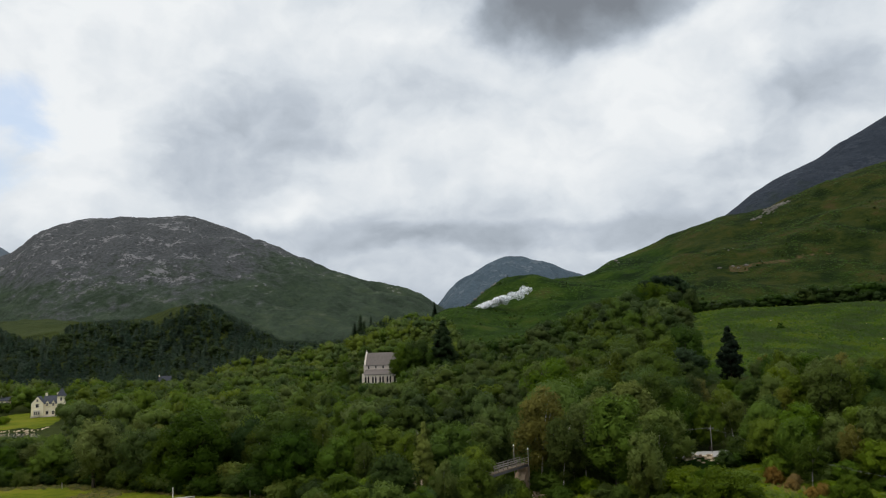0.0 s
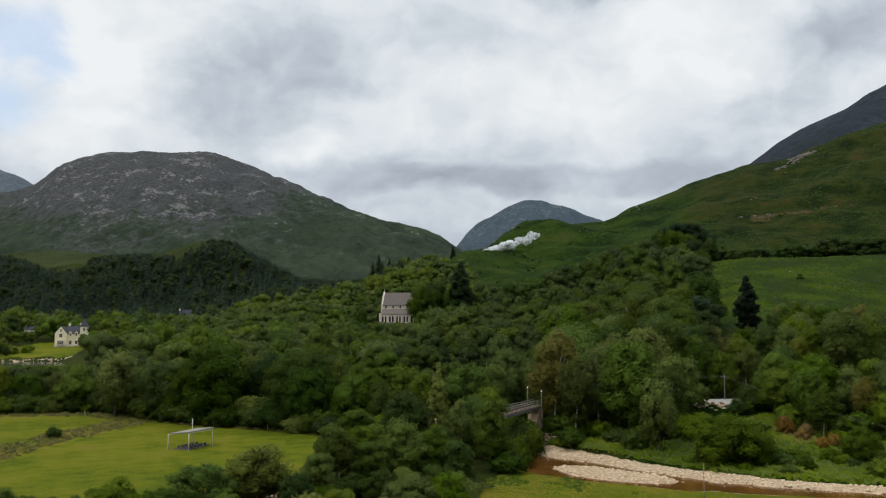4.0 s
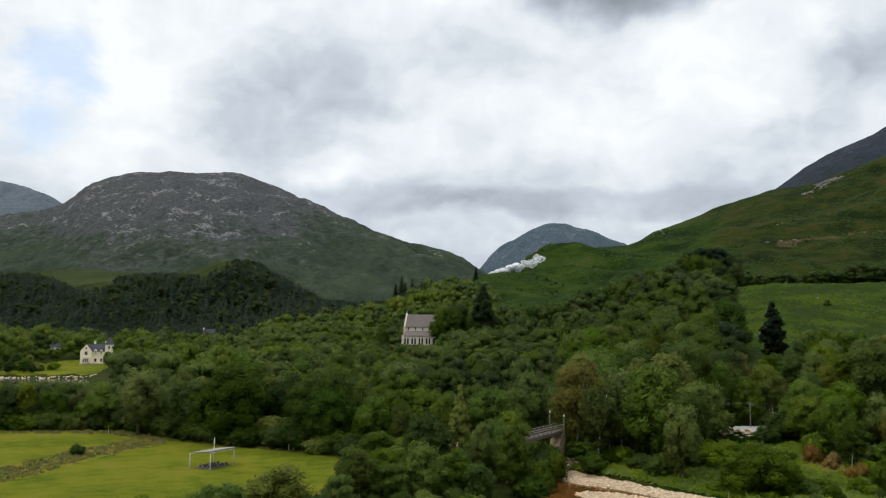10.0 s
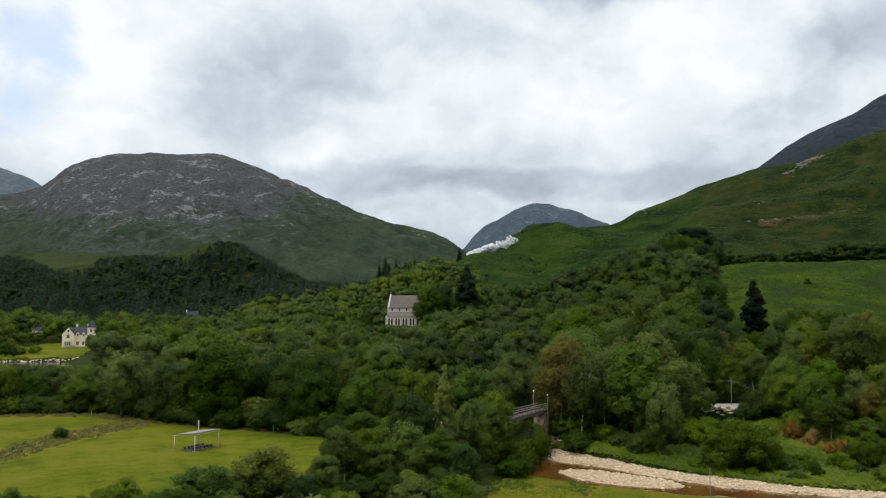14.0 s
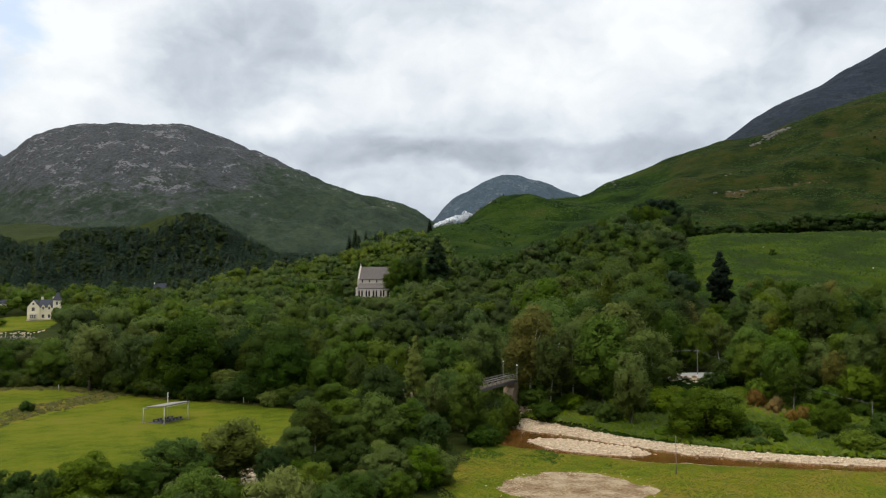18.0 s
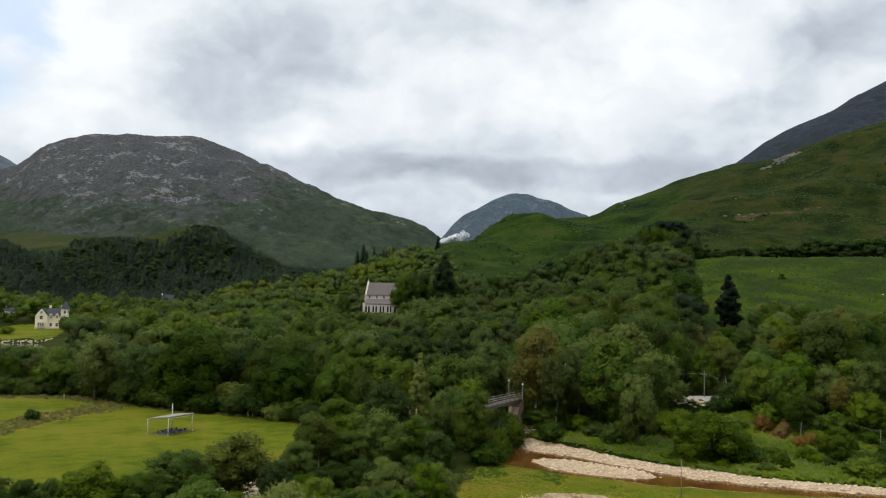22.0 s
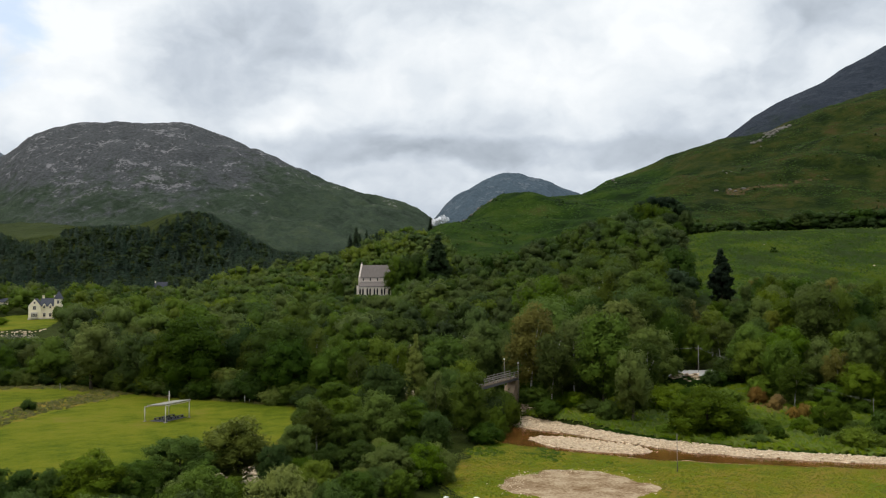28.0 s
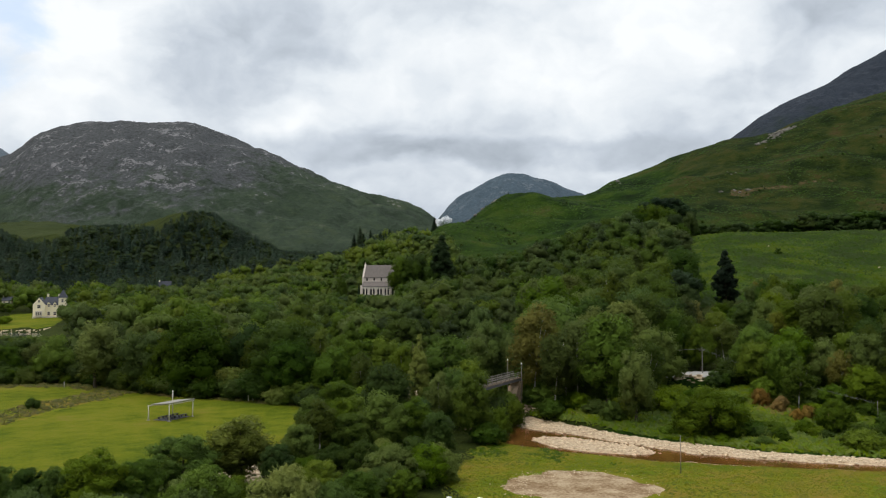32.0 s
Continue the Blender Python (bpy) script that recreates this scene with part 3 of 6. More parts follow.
def ground_height(x, y):
    x, y = np.asarray(x, float), np.asarray(y, float)
    r = np.hypot(x, y)
    az = np.clip(np.arctan2(x, y), -0.57, 0.49)
    u, d = np.tan(az), r * np.cos(az)
    cols = np.array([spline(AHEAD, row, d) for row in HEIGHTS])
    i = np.clip(np.searchsorted(BEARINGS, u) - 1, 0, len(BEARINGS) - 2)
    t = np.clip((u - BEARINGS[i]) / (BEARINGS[i + 1] - BEARINGS[i]), 0, 1)
    t = t * t * (3 - 2 * t) * 0.6 + t * 0.4
    k = np.arange(u.size).reshape(u.shape)
    flat = cols.reshape(len(BEARINGS), -1)
    z = (flat[i.ravel(), k.ravel()] * (1 - t.ravel()) + flat[i.ravel() + 1, k.ravel()] * t.ravel()).reshape(u.shape)
    z = np.where(d < 130, HEIGHTS[i, 0] * (1 - t) + HEIGHTS[i + 1, 0] * t, z)
    z = z * (1 - smoothstep(1500, 2300, d)) + 12 * smoothstep(1500, 2300, d)
    rough = smoothstep(20, 70, z)
    z = z + fbm(x / 90, y / 90, 5, 11) * (0.5 + 1.5 * rough + 8.0 * rough * smoothstep(620, 900, d)) * smoothstep(150, 260, r) + fbm(x / 14, y / 14, 3, 21) * (0.12 + 1.5 * rough)
    gully = 1 - np.abs(fbm((x * 0.8 + y * 0.6) / 75, (y * 0.8 - x * 0.6) / 210, 4, 33, 0.55)) * 2.4
    z = z - 6.0 * gully * smoothstep(600, 720, d) * smoothstep(0.02, 0.12, u) * (1 - smoothstep(930, 1090, d))
    z = z + 21 * np.exp(-(np.abs(u + 0.285) / 0.05) ** 2.6 - ((d - 1020) / 120) ** 2)
    z = z - 8 * np.exp(-((u - 0.165) / 0.03) ** 2 - ((d - 1080) / 160) ** 2)
    behind = (1 - smoothstep(-300, 0, y)) * 30
    z = z + behind * (1 - smoothstep(1200, 2200, r))
    z = np.maximum(z, 20.6 * (1 - smoothstep(4, 44, r)))
    water, gravel, bar = river_at(x, y)
    near = (r < 260) & (x > -30)
    z = np.where(near, z + (0.45 - z) * smoothstep(-1.8, 1.0, gravel) - 0.8 * smoothstep(-0.2, 1.4, water) + 0.78 * smoothstep(-0.15, 0.35, bar), z)
    return z - 2.6 * smoothstep(-3, 6, edge_gap(LOCH, x, y))


def build_ground():
    az = np.radians(np.concatenate([np.arange(-180, -40, 5), np.arange(-40, 40.01, 0.28), np.arange(45, 180.1, 5)]))
    rr = np.concatenate([[0.0], np.geomspace(0.5, 60, 24), np.arange(62, 165, 0.9), np.arange(165, 300, 2.2), np.geomspace(302, 1700, 130), np.geomspace(1730, 4950, 22)])
    A, R = np.meshgrid(az, rr)
    X, Y = R * np.sin(A), R * np.cos(A)
    Z = ground_height(X, Y)
    n, m = A.shape
    idx = np.arange(n * m).reshape(n, m)
    f = np.stack([idx[:-1, :-1], idx[:-1, 1:], idx[1:, 1:], idx[1:, :-1]], -1).reshape(-1, 4)
    me = mesh_of("ground", np.stack([X, Y, Z], -1).reshape(-1, 3), f[:, ::-1], M_GROUND, True)
    water, gravel, bar = river_at(X, Y)
    near = (R < 240) & (Y > 40) & (X > -30)
    fld, mdw = edge_gap(FIELD, X, Y), edge_gap(MEADOW, X, Y) + fbm(X / 9, Y / 9, 4, 15) * 4.0
    strip = np.abs((X + 71.5) - (Y - 141) * 0.10 + fbm(X * 0.1, Y * 0.1, 2, 8) * 2) - 4.6
    lawn = smoothstep(-1, 1, fld) * smoothstep(-0.6, 0.8, strip)
    house_lawn = smoothstep(-1, 2, edge_gap(HOUSE_LAWN, X, Y))
    lawn = np.maximum(lawn, house_lawn)
    rough = np.maximum(smoothstep(-2.5, 0.5, fld) * (1 - smoothstep(-0.6, 0.8, strip)) + smoothstep(-2.5, 0, fld) * (1 - smoothstep(-1, 1, fld)), smoothstep(-1.5, 1, mdw))
    u = X / np.maximum(Y, 1)
    hill_line = np.interp(u, [-0.1, -0.02, 0.02, 0.1, 0.2, 0.255, 0.285, 0.55], [1300, 760, 600, 560, 560, 555, 262, 262])
    clearing = (u + 0.012 * fbm(X / 30, Y / 30, 2, 9) < -0.434) & (u + 0.03 * fbm(X / 25, Y / 25, 2, 19) > -0.507) & (Y > 985) & (Y < 1300)
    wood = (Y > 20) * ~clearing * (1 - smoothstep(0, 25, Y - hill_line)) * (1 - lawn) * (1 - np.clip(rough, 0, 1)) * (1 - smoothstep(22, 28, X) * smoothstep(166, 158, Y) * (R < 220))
    px, py = (X - 15.4) / 7.8, (Y - 96.0) / 8.2
    bare = 1 - (px * px + py * py) + fbm(X * 0.22, Y * 0.22, 4, 31) * 0.75
    bare = smoothstep(-0.15, 0.15, bare)
    path = smoothstep(1.6, 0.9, np.abs(Y - (86.8 - 0.06 * X - 0.012 * X * X * (X < 0)))) * smoothstep(-3, -9, X)
    scar = 1 - ((X - 318) / 60) ** 2 - ((Y - 836 + 0.12 * (X - 312)) / 9) ** 2 + fbm(X / 18, Y / 18, 3, 61) * 1.3
    bare = np.maximum(bare, path)
    scar = smoothstep(-0.1, 0.7, scar)
    g = np.where(near, np.maximum(smoothstep(-0.3, 0.5, gravel), smoothstep(-0.1, 0.2, bar)), 0)
    bed = np.where(near, smoothstep(0, 1.0, water) * (1 - smoothstep(0.0, 0.25, bar)), 0)
    for name, v in (("lawn", lawn), ("rough", rough), ("wood", wood), ("scar", scar), ("bare", bare), ("gravel", g), ("bed", bed), ("pasture", clearing * 1.0), ("fern_field", smoothstep(262, 275, Y) * (1 - smoothstep(478, 500, Y)) * smoothstep(0.275, 0.29, u)), ("high", smoothstep(25, 60, Z)), ("heath", 0.8 * smoothstep(600, 800, Y) * smoothstep(40, 70, Z) * smoothstep(0.2, 0.32, u) + 0.3 * smoothstep(1000, 1200, Y))):
        add_attribute(me, name, v)
    return tagged(new("ground", me), "grassy valley floor rising into bracken-covered hillside", "ground", kind="structure")


def build_mountain(name, label, mat, dist, foot, knots, seed, rocky):
    """A hill whose skyline runs through knots of bearing (tangent) and slope of sight above the eye's level."""
    ks = np.array(knots, float)
    us, vs = np.linspace(ks[0, 0], ks[-1, 0], 300), np.concatenate([np.linspace(0, 1, 90), np.linspace(1.02, 1.45, 22)])
    U, V = np.meshgrid(us, vs)
    crest = EYE[2] + spline(ks[:, 0], ks[:, 1], U) * dist
    Y = foot + (dist - foot) * V
    X = U * Y
    face = np.sin(np.clip(V, 0, 1) * math.pi / 2) ** 1.15
    drop = np.where(V > 1, 1 - (np.maximum(V - 1, 0) / 0.45) ** 1.5 * 0.85, face)
    Z = 5 + (crest * (Y / dist) ** 0.15 - 5) * drop
    w = dist / 2500
    n1 = fbm(X / (260 * w), Y / (260 * w), 5, seed, 0.55)
    n2 = 1 - np.abs(fbm(X / (110 * w), Y / (150 * w), 5, seed + 40, 0.6)) * 2
    side = np.clip(V * 6, 0, 1) * np.where(V > 1, 0.5, 1)
    Z = Z + side * rocky * w * (n1 * 26 * (1 - 0.8 * smoothstep(0.7, 1.0, V)) + (n2 - 0.6) * 19 * (1 - 0.62 * smoothstep(0.75, 1.0, V)))
    n, m = U.shape
    idx = np.arange(n * m).reshape(n, m)
    f = np.stack([idx[:-1, :-1], idx[:-1, 1:], idx[1:, 1:], idx[1:, :-1]], -1).reshape(-1, 4)
    me = mesh_of(name, np.stack([X, Y, Z], -1).reshape(-1, 3), f, mat, True)
    add_attribute(me, "crag", np.clip(1.15 - 0.6 * smoothstep(-0.46, -0.54, U) - smoothstep(-0.33, -0.10, U) * (U < 0.0) * 0.60 + fbm(X / (420 * w), Y / (420 * w), 2, seed + 70) * 0.35, 0, 1.3))
    add_attribute(me, "rise", np.clip(V, 0, 1) * np.clip(crest / (EYE[2] + ks[:, 1].max() * dist), 0, 1))
    return tagged(new(name, me), label, "mountain", kind="structure")


build_ground()
build_mountain("mountain_west", "broad rounded mountain of grey crags with green lower slopes", M_CRAG, 2500, 1350,
               [(-0.85, 0.03), (-0.70, 0.10), (-0.56, 0.138), (-0.516, 0.147), (-0.499, 0.154), (-0.470, 0.1765), (-0.425, 0.188), (-0.386, 0.1905), (-0.347, 0.1885), (-0.288, 0.186),
                (-0.25, 0.172), (-0.21, 0.157), (-0.158, 0.1337), (-0.107, 0.1117), (-0.064, 0.1005), (-0.040, 0.0965), (-0.022, 0.0885), (-0.010, 0.0795), (0.03, 0.05), (0.11, 0.0)], 3, 1.0)
build_mountain("mountain_far_west", "far mountain shoulder, its rock and grass tinted pale for haze", M_HAZEPEAK, 3600, 2600,
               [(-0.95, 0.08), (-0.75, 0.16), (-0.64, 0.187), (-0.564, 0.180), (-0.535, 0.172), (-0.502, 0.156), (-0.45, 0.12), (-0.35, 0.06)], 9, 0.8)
# coloured with the haze tint, in place of air between
build_mountain("mountain_far", "distant rocky peak above the pass, its rock tinted blue-grey for haze", M_FARPEAK, 3500, 2400,
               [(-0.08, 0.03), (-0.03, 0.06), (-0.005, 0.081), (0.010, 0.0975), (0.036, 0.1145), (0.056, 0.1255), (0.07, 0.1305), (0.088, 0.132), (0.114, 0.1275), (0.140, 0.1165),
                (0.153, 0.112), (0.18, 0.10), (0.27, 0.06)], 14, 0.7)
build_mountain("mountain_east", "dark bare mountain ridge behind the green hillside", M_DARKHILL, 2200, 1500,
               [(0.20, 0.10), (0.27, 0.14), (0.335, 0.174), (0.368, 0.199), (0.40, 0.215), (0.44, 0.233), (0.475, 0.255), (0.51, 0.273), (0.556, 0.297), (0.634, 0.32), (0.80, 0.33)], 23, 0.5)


def build_river():
    xs = np.linspace(-30, 130, 120)
    near, far = np.interp(xs, RIVER_X, BANK_NEAR) - 2.5, np.interp(xs, RIVER_X, BANK_FAR) + 1.5
    t = np.linspace(0, 1, 9)
    Y = near[:, None] * (1 - t) + far[:, None] * t
    X = np.repeat(xs[:, None], 9, 1)
    idx = np.arange(X.size).reshape(X.shape)
    f = np.stack([idx[:-1, :-1], idx[1:, :-1], idx[1:, 1:], idx[:-1, 1:]], -1).reshape(-1, 4)
    me = mesh_of("water", np.stack([X, Y, np.full(X.shape, 0.2)], -1).reshape(-1, 3), f, M_RIVER, True)
    tagged(new("water", me), "shallow peat-brown river water between gravel banks", "river", kind="structure")
    bm = bmesh.new()
    vs = [bm.verts.new((x, y, 0.2)) for x, y in ((-138, 322), (-204, 466), (-440, 460), (-340, 305))]
    bm.faces.new(vs)
    me = bpy.data.meshes.new("loch_water")
    bm.to_mesh(me)
    bm.free()
    me.materials.append(M_LOCH)
    tagged(new("loch_water", me), "still grey loch water beside the lawn", "loch", kind="structure")


build_river()

# ---------------------------------------------------------------- trees


def icosphere():
    bm = bmesh.new()
    bmesh.ops.create_icosphere(bm, subdivisions=1, radius=1.0)
    v = np.array([x.co[:] for x in bm.verts])
    f = np.array([[x.index for x in q.verts] for q in bm.faces])
    bm.free()
    return v, f


ICO_V, ICO_F = icosphere()


def leaf_tris(pos, nrm, size, rng, loose=0.55):
    """Ragged three-cornered sprays of leaves at pos, facing about along nrm."""
    n = len(pos)
    d = nrm + rng.normal(0, loose, (n, 3))
    d /= np.linalg.norm(d, axis=1, keepdims=True) + 1e-9
    a = np.cross(d, rng.normal(0, 1, (n, 3)))
    a /= np.linalg.norm(a, axis=1, keepdims=True) + 1e-9
    b = np.cross(d, a)
    s = np.asarray(size).reshape(-1, 1) * np.ones((n, 1))
    k = rng.uniform(0.65, 1.25, (3, n, 1))
    v = np.stack([pos + a * s * 1.25 * k[0], pos + (-0.75 * a + 0.46 * b) * s * k[1], pos + (-0.75 * a - 0.46 * b) * s * k[2]], 1)
    return v.reshape(-1, 3), np.arange(3 * n).reshape(-1, 3)


def join(chunks):
    vs, fs, k = [], [], 0
    for v, f in chunks:
        vs.append(v)
        fs.append(f + k)
        k += len(v)
    return np.concatenate(vs), np.concatenate(fs)


def lobed_crown(rng, centre, radii, lobes, leaves, size, core=0.80, lobe_r=(0.30, 0.46), top=0.25, loose=0.62, lobe_z=0.9, taper=0.0, sprigs=0, reach=(0.74, 1.34)):
    """Leaf masses on limbs: overlapping lobes inside an uneven envelope, clothed in sprays of leaves."""
    centre, radii = np.array(centre, float), np.array(radii, float)
    chunks, cs, rs = [], [], []
    for k in range(lobes):
        ph, zz = k * 2.399963 + rng.uniform(-0.5, 0.5), 1 - 2 * (k + 0.5) / lobes
        zz = np.clip(zz + rng.uniform(-0.15, 0.15) + top * 0.3, -0.95, 0.98)
        q = math.sqrt(1 - zz * zz)
        d = np.array([q * math.cos(ph), q * math.sin(ph), zz]) * rng.uniform(0.42, 0.92)
        thin = 1 - taper * max(0.0, d[2] + 0.25) / 1.2
        cs.append(centre + d * radii * np.array([thin, thin, 1]))
        rs.append(radii.mean() * rng.uniform(*lobe_r) * (0.5 + 0.5 * thin))
    cs, rs = np.array(cs), np.array(rs)
    share = rs ** 2 / (rs ** 2).sum()
    for c, r, w in zip(cs, rs, share):
        bumpy = 1 + rng.uniform(-0.16, 0.16, (len(ICO_V), 1))
        chunks.append((c + ICO_V * bumpy * r * core * np.array([1, 1, lobe_z]), ICO_F))
        n = int(leaves * w * 1.5)
        d = rng.normal(0, 1, (n, 3))
        d[:, 2] = d[:, 2] + 0.35
        d /= np.linalg.norm(d, axis=1, keepdims=True)
        p = c + d * r * rng.uniform(*reach, (n, 1)) * np.array([1, 1, lobe_z])
        deep = (np.linalg.norm((p[:, None, :] - cs[None]) / rs[None, :, None], axis=2) < 0.74).any(1)
        p, d = p[~deep], d[~deep]
        chunks.append(leaf_tris(p, d, rng.uniform(0.6, 1.3, len(p)) * size, rng, loose))
    # leafy shoots that stand out of the masses and break the outline
    for k in range(sprigs):
        i = int(rng.integers(lobes))
        d = rng.normal(0, 1, 3) + (cs[i] - centre) / radii * 1.6 + np.array([0, 0, 0.6])
        d /= np.linalg.norm(d) + 1e-9
        t = np.linspace(0.75, rng.uniform(1.25, 1.75), 9)
        p = cs[i] + d * t[:, None] * rs[i] + rng.normal(0, 0.05, (9, 3)) * rs[i]
        chunks.append(leaf_tris(p, np.tile(d, (9, 1)), np.linspace(1.3, 0.6, 9) * size, rng, 0.9))
    return join(chunks), cs, rs


def mass_normals(v, cs, rs, centre, radii, rng, share=0.52, stir=0.16):
    """Normals of the leaf masses: outward from the nearest lobe, blended with the whole crown."""
    near = np.argmin(np.linalg.norm(v[:, None, :] - cs[None], axis=2) / rs[None], axis=1)
    a = (v - cs[near]) / rs[near][:, None]
    b = (v - np.array(centre)) / np.array(radii)
    n = a / (np.linalg.norm(a, axis=1, keepdims=True) + 1e-6) * share + b * (1 - share) + np.array([0, 0, 0.14])
    tri = np.repeat(rng.normal(0, stir, (len(v) // 3 + 1, 3)), 3, 0)[:len(v)]
    n = n + tri
    return n / (np.linalg.norm(n, axis=1, keepdims=True) + 1e-6)


def put_normals(me, n):
    at = me.attributes.new("mass_normal", "FLOAT_VECTOR", "POINT")
    at.data.foreach_set("vector", np.asarray(n, np.float32).ravel())


def trunk_bm(rng, height, r0, tips, lean=0.03):
    bm = bmesh.new()
    bend = rng.normal(0, lean, 2)
    pts = [(bend[0] * height * t * t * 2, bend[1] * height * t * t * 2, height * t - 0.5 * (t == 0)) for t in (0, 0.12, 0.35, 0.6, 0.85, 1.0)]
    tube(bm, pts, [r0 * 1.35, r0, r0 * 0.8, r0 * 0.58, r0 * 0.3, r0 * 0.1], 8)
    for tip in tips:
        t = rng.uniform(0.35, 0.62)
        base = Vector((bend[0] * height * t * t * 2, bend[1] * height * t * t * 2, height * t))
        tip = Vector(tip)
        mid = base.lerp(tip, 0.5) + Vector((0, 0, 0.3))
        tube(bm, [base, mid, tip], [r0 * 0.42, r0 * 0.26, r0 * 0.08], 5)
    return bm


def tree_proto(name, kind, seed, label, leaf_mat=None):
    """One tree of a kind, about 12 m tall, rooted at the origin: an Empty with trunk and crown."""
    rng = np.random.default_rng(seed)
    root = thing(name, pose(0, 0, 0), label, "tree", "trees of the glen")
    shape = {
        "oak": ((0, 0, 6.3), (4.2, 4.2, 5.3), 46, 6000, 0.23, 0.70, (0.14, 0.38), 0.25),
        "tall": ((0, 0, 6.5), (3.0, 3.0, 5.4), 42, 5200, 0.23, 0.69, (0.13, 0.36), 0.25),
        "birch": ((0, 0, 7.4), (2.8, 2.8, 5.1), 36, 5400, 0.18, 0.5, (0.15, 0.30), 0.25),
        "shrub": ((0, 0, 1.9), (2.7, 2.7, 2.3), 26, 2200, 0.20, 0.72, (0.18, 0.42), 0.6),
        "front_oak": ((0, 0, 6.0), (4.2, 4.2, 5.4), 105, 13000, 0.17, 0.62, (0.09, 0.23), 0.25),
        "front_shrub": ((0, 0, 1.9), (2.7, 2.7, 2.3), 72, 10000, 0.105, 0.62, (0.10, 0.25), 0.6)}[kind]
    centre, radii, lobes, leaves, size, core, lobe_r, top = shape
    (v, f), cs, rs = lobed_crown(rng, centre, radii, lobes, leaves, size, core, lobe_r, top, lobe_z=1.25 if kind in ("tall", "birch") else 0.95,
                                   sprigs=260 if "front" in kind else 90)
    bark, leaf = (M_BIRCHBARK, M_BIRCH) if kind == "birch" else (M_BARK, M_SHRUB if "shrub" in kind else M_OAK)
    leaf = leaf_mat or leaf
    limbs = cs[rng.permutation(len(cs))[:7]]
    if "shrub" in kind:
        bm = trunk_bm(rng, 2.2, 0.10, limbs)
    elif kind == "birch":
        bm = trunk_bm(rng, 11.0, 0.12, limbs, 0.05)
    else:
        bm = trunk_bm(rng, 9.5, 0.24, limbs)
    part("trunk", bm, bark, root)
    me = mesh_of("crown", v, f, leaf)
    put_normals(me, mass_normals(v, cs, rs, centre, radii, rng, 0.40, 0.26))
    crown = new("crown", me)
    crown.parent = root
    return root


def conifer_arrays(rng, height, radius, tiers, blades, droop=0.35, ragged=0.25):
    chunks = []
    for k in range(tiers):
        t = k / (tiers - 1)
        z, r = height * (0.10 + 0.88 * t), radius * (1 - t) ** 0.85 + 0.25
        n = max(4, int(blades * (1 - 0.6 * t)))
        ph = rng.uniform(0, 6.28) + np.arange(n) * 6.283 / n + rng.uniform(-0.25, 0.25, n)
        L = r * rng.uniform(1 - ragged, 1 + ragged, n)
        out = np.stack([np.cos(ph), np.sin(ph), np.zeros(n)], 1)
        side = np.stack([-np.sin(ph), np.cos(ph), np.zeros(n)], 1)
        base = np.array([0, 0, z + 0.10 * height / tiers * 3]) + out * 0.05
        w = (0.30 * L + 0.12)[:, None]
        tip = np.array([0, 0, z]) + out * L[:, None] + np.array([0, 0, 1]) * (-droop * L * rng.uniform(0.6, 1.3, n))[:, None]
        mid = np.array([0, 0, z]) + out * (L * 0.55)[:, None] + np.array([0, 0, 1]) * (-droop * 0.25 * L)[:, None]
        v = np.stack([base, mid + side * w, tip, mid - side * w], 1).reshape(-1, 3)
        q = np.arange(4 * n).reshape(-1, 4)
        chunks.append((v, np.concatenate([q[:, [0, 1, 2]], q[:, [0, 2, 3]]])))
        m = n * 3
        tt = rng.uniform(0.3, 1.0, m)
        who = rng.integers(0, n, m)
        p = base[who] * (1 - tt[:, None]) + tip[who] * tt[:, None] + rng.normal(0, 0.16 * r + 0.05, (m, 3))
        chunks.append(leaf_tris(p, np.tile([0, 0, 1.0], (m, 1)), rng.uniform(0.25, 0.5, m) * (0.5 + 0.16 * radius), rng, 0.8))
    return join(chunks)


def cone_normals(v, rng):
    n = v * np.array([1, 1, 0]) + rng.normal(0, 0.25, v.shape)
    n = n / (np.linalg.norm(n, axis=1, keepdims=True) + 1e-6) + np.array([0, 0, 0.55])
    return n / np.linalg.norm(n, axis=1, keepdims=True)


def conifer_proto(name, seed, label, height=14.0, radius=2.9, pine=False, fir=False, needles=None):
    rng = np.random.default_rng(seed)
    root = thing(name, pose(0, 0, 0), label, "tree", "trees of the glen")
    if fir:
        (v, f), cs, rs = lobed_crown(rng, (0, 0, 7.2), (2.5, 2.5, 6.8), 110, 7500, 0.20, core=0.8, lobe_r=(0.10, 0.17), loose=0.9, lobe_z=1.1, taper=0.85)
        bm = trunk_bm(rng, 12.5, 0.25, cs[:6])
        nrm = mass_normals(v, cs, rs, (0, 0, 7.2), (2.5, 2.5, 6.8), rng)
    elif pine:
        (v, f), cs, rs = lobed_crown(rng, (0, 0, 9.6), (3.4, 3.4, 3.4), 15, 1700, 0.36, core=0.7, lobe_r=(0.24, 0.40))
        bm = trunk_bm(rng, 12, 0.25, cs[:8])
        nrm = mass_normals(v, cs, rs, (0, 0, 9.6), (3.4, 3.4, 3.4), rng)
    else:
        v, f = conifer_arrays(rng, height, radius, 22, 18)
        nrm = cone_normals(v, rng)
        bm = tube(bmesh.new(), [(0, 0, -0.5), (0, 0, height * 0.5), (0, 0, height)], [0.3, 0.18, 0.03], 7)
    part("trunk", bm, M_BARK, root)
    me = mesh_of("crown", v, f, needles or M_CONIFER)
    put_normals(me, nrm)
    crown = new("crown", me)
    crown.parent = root
    return root


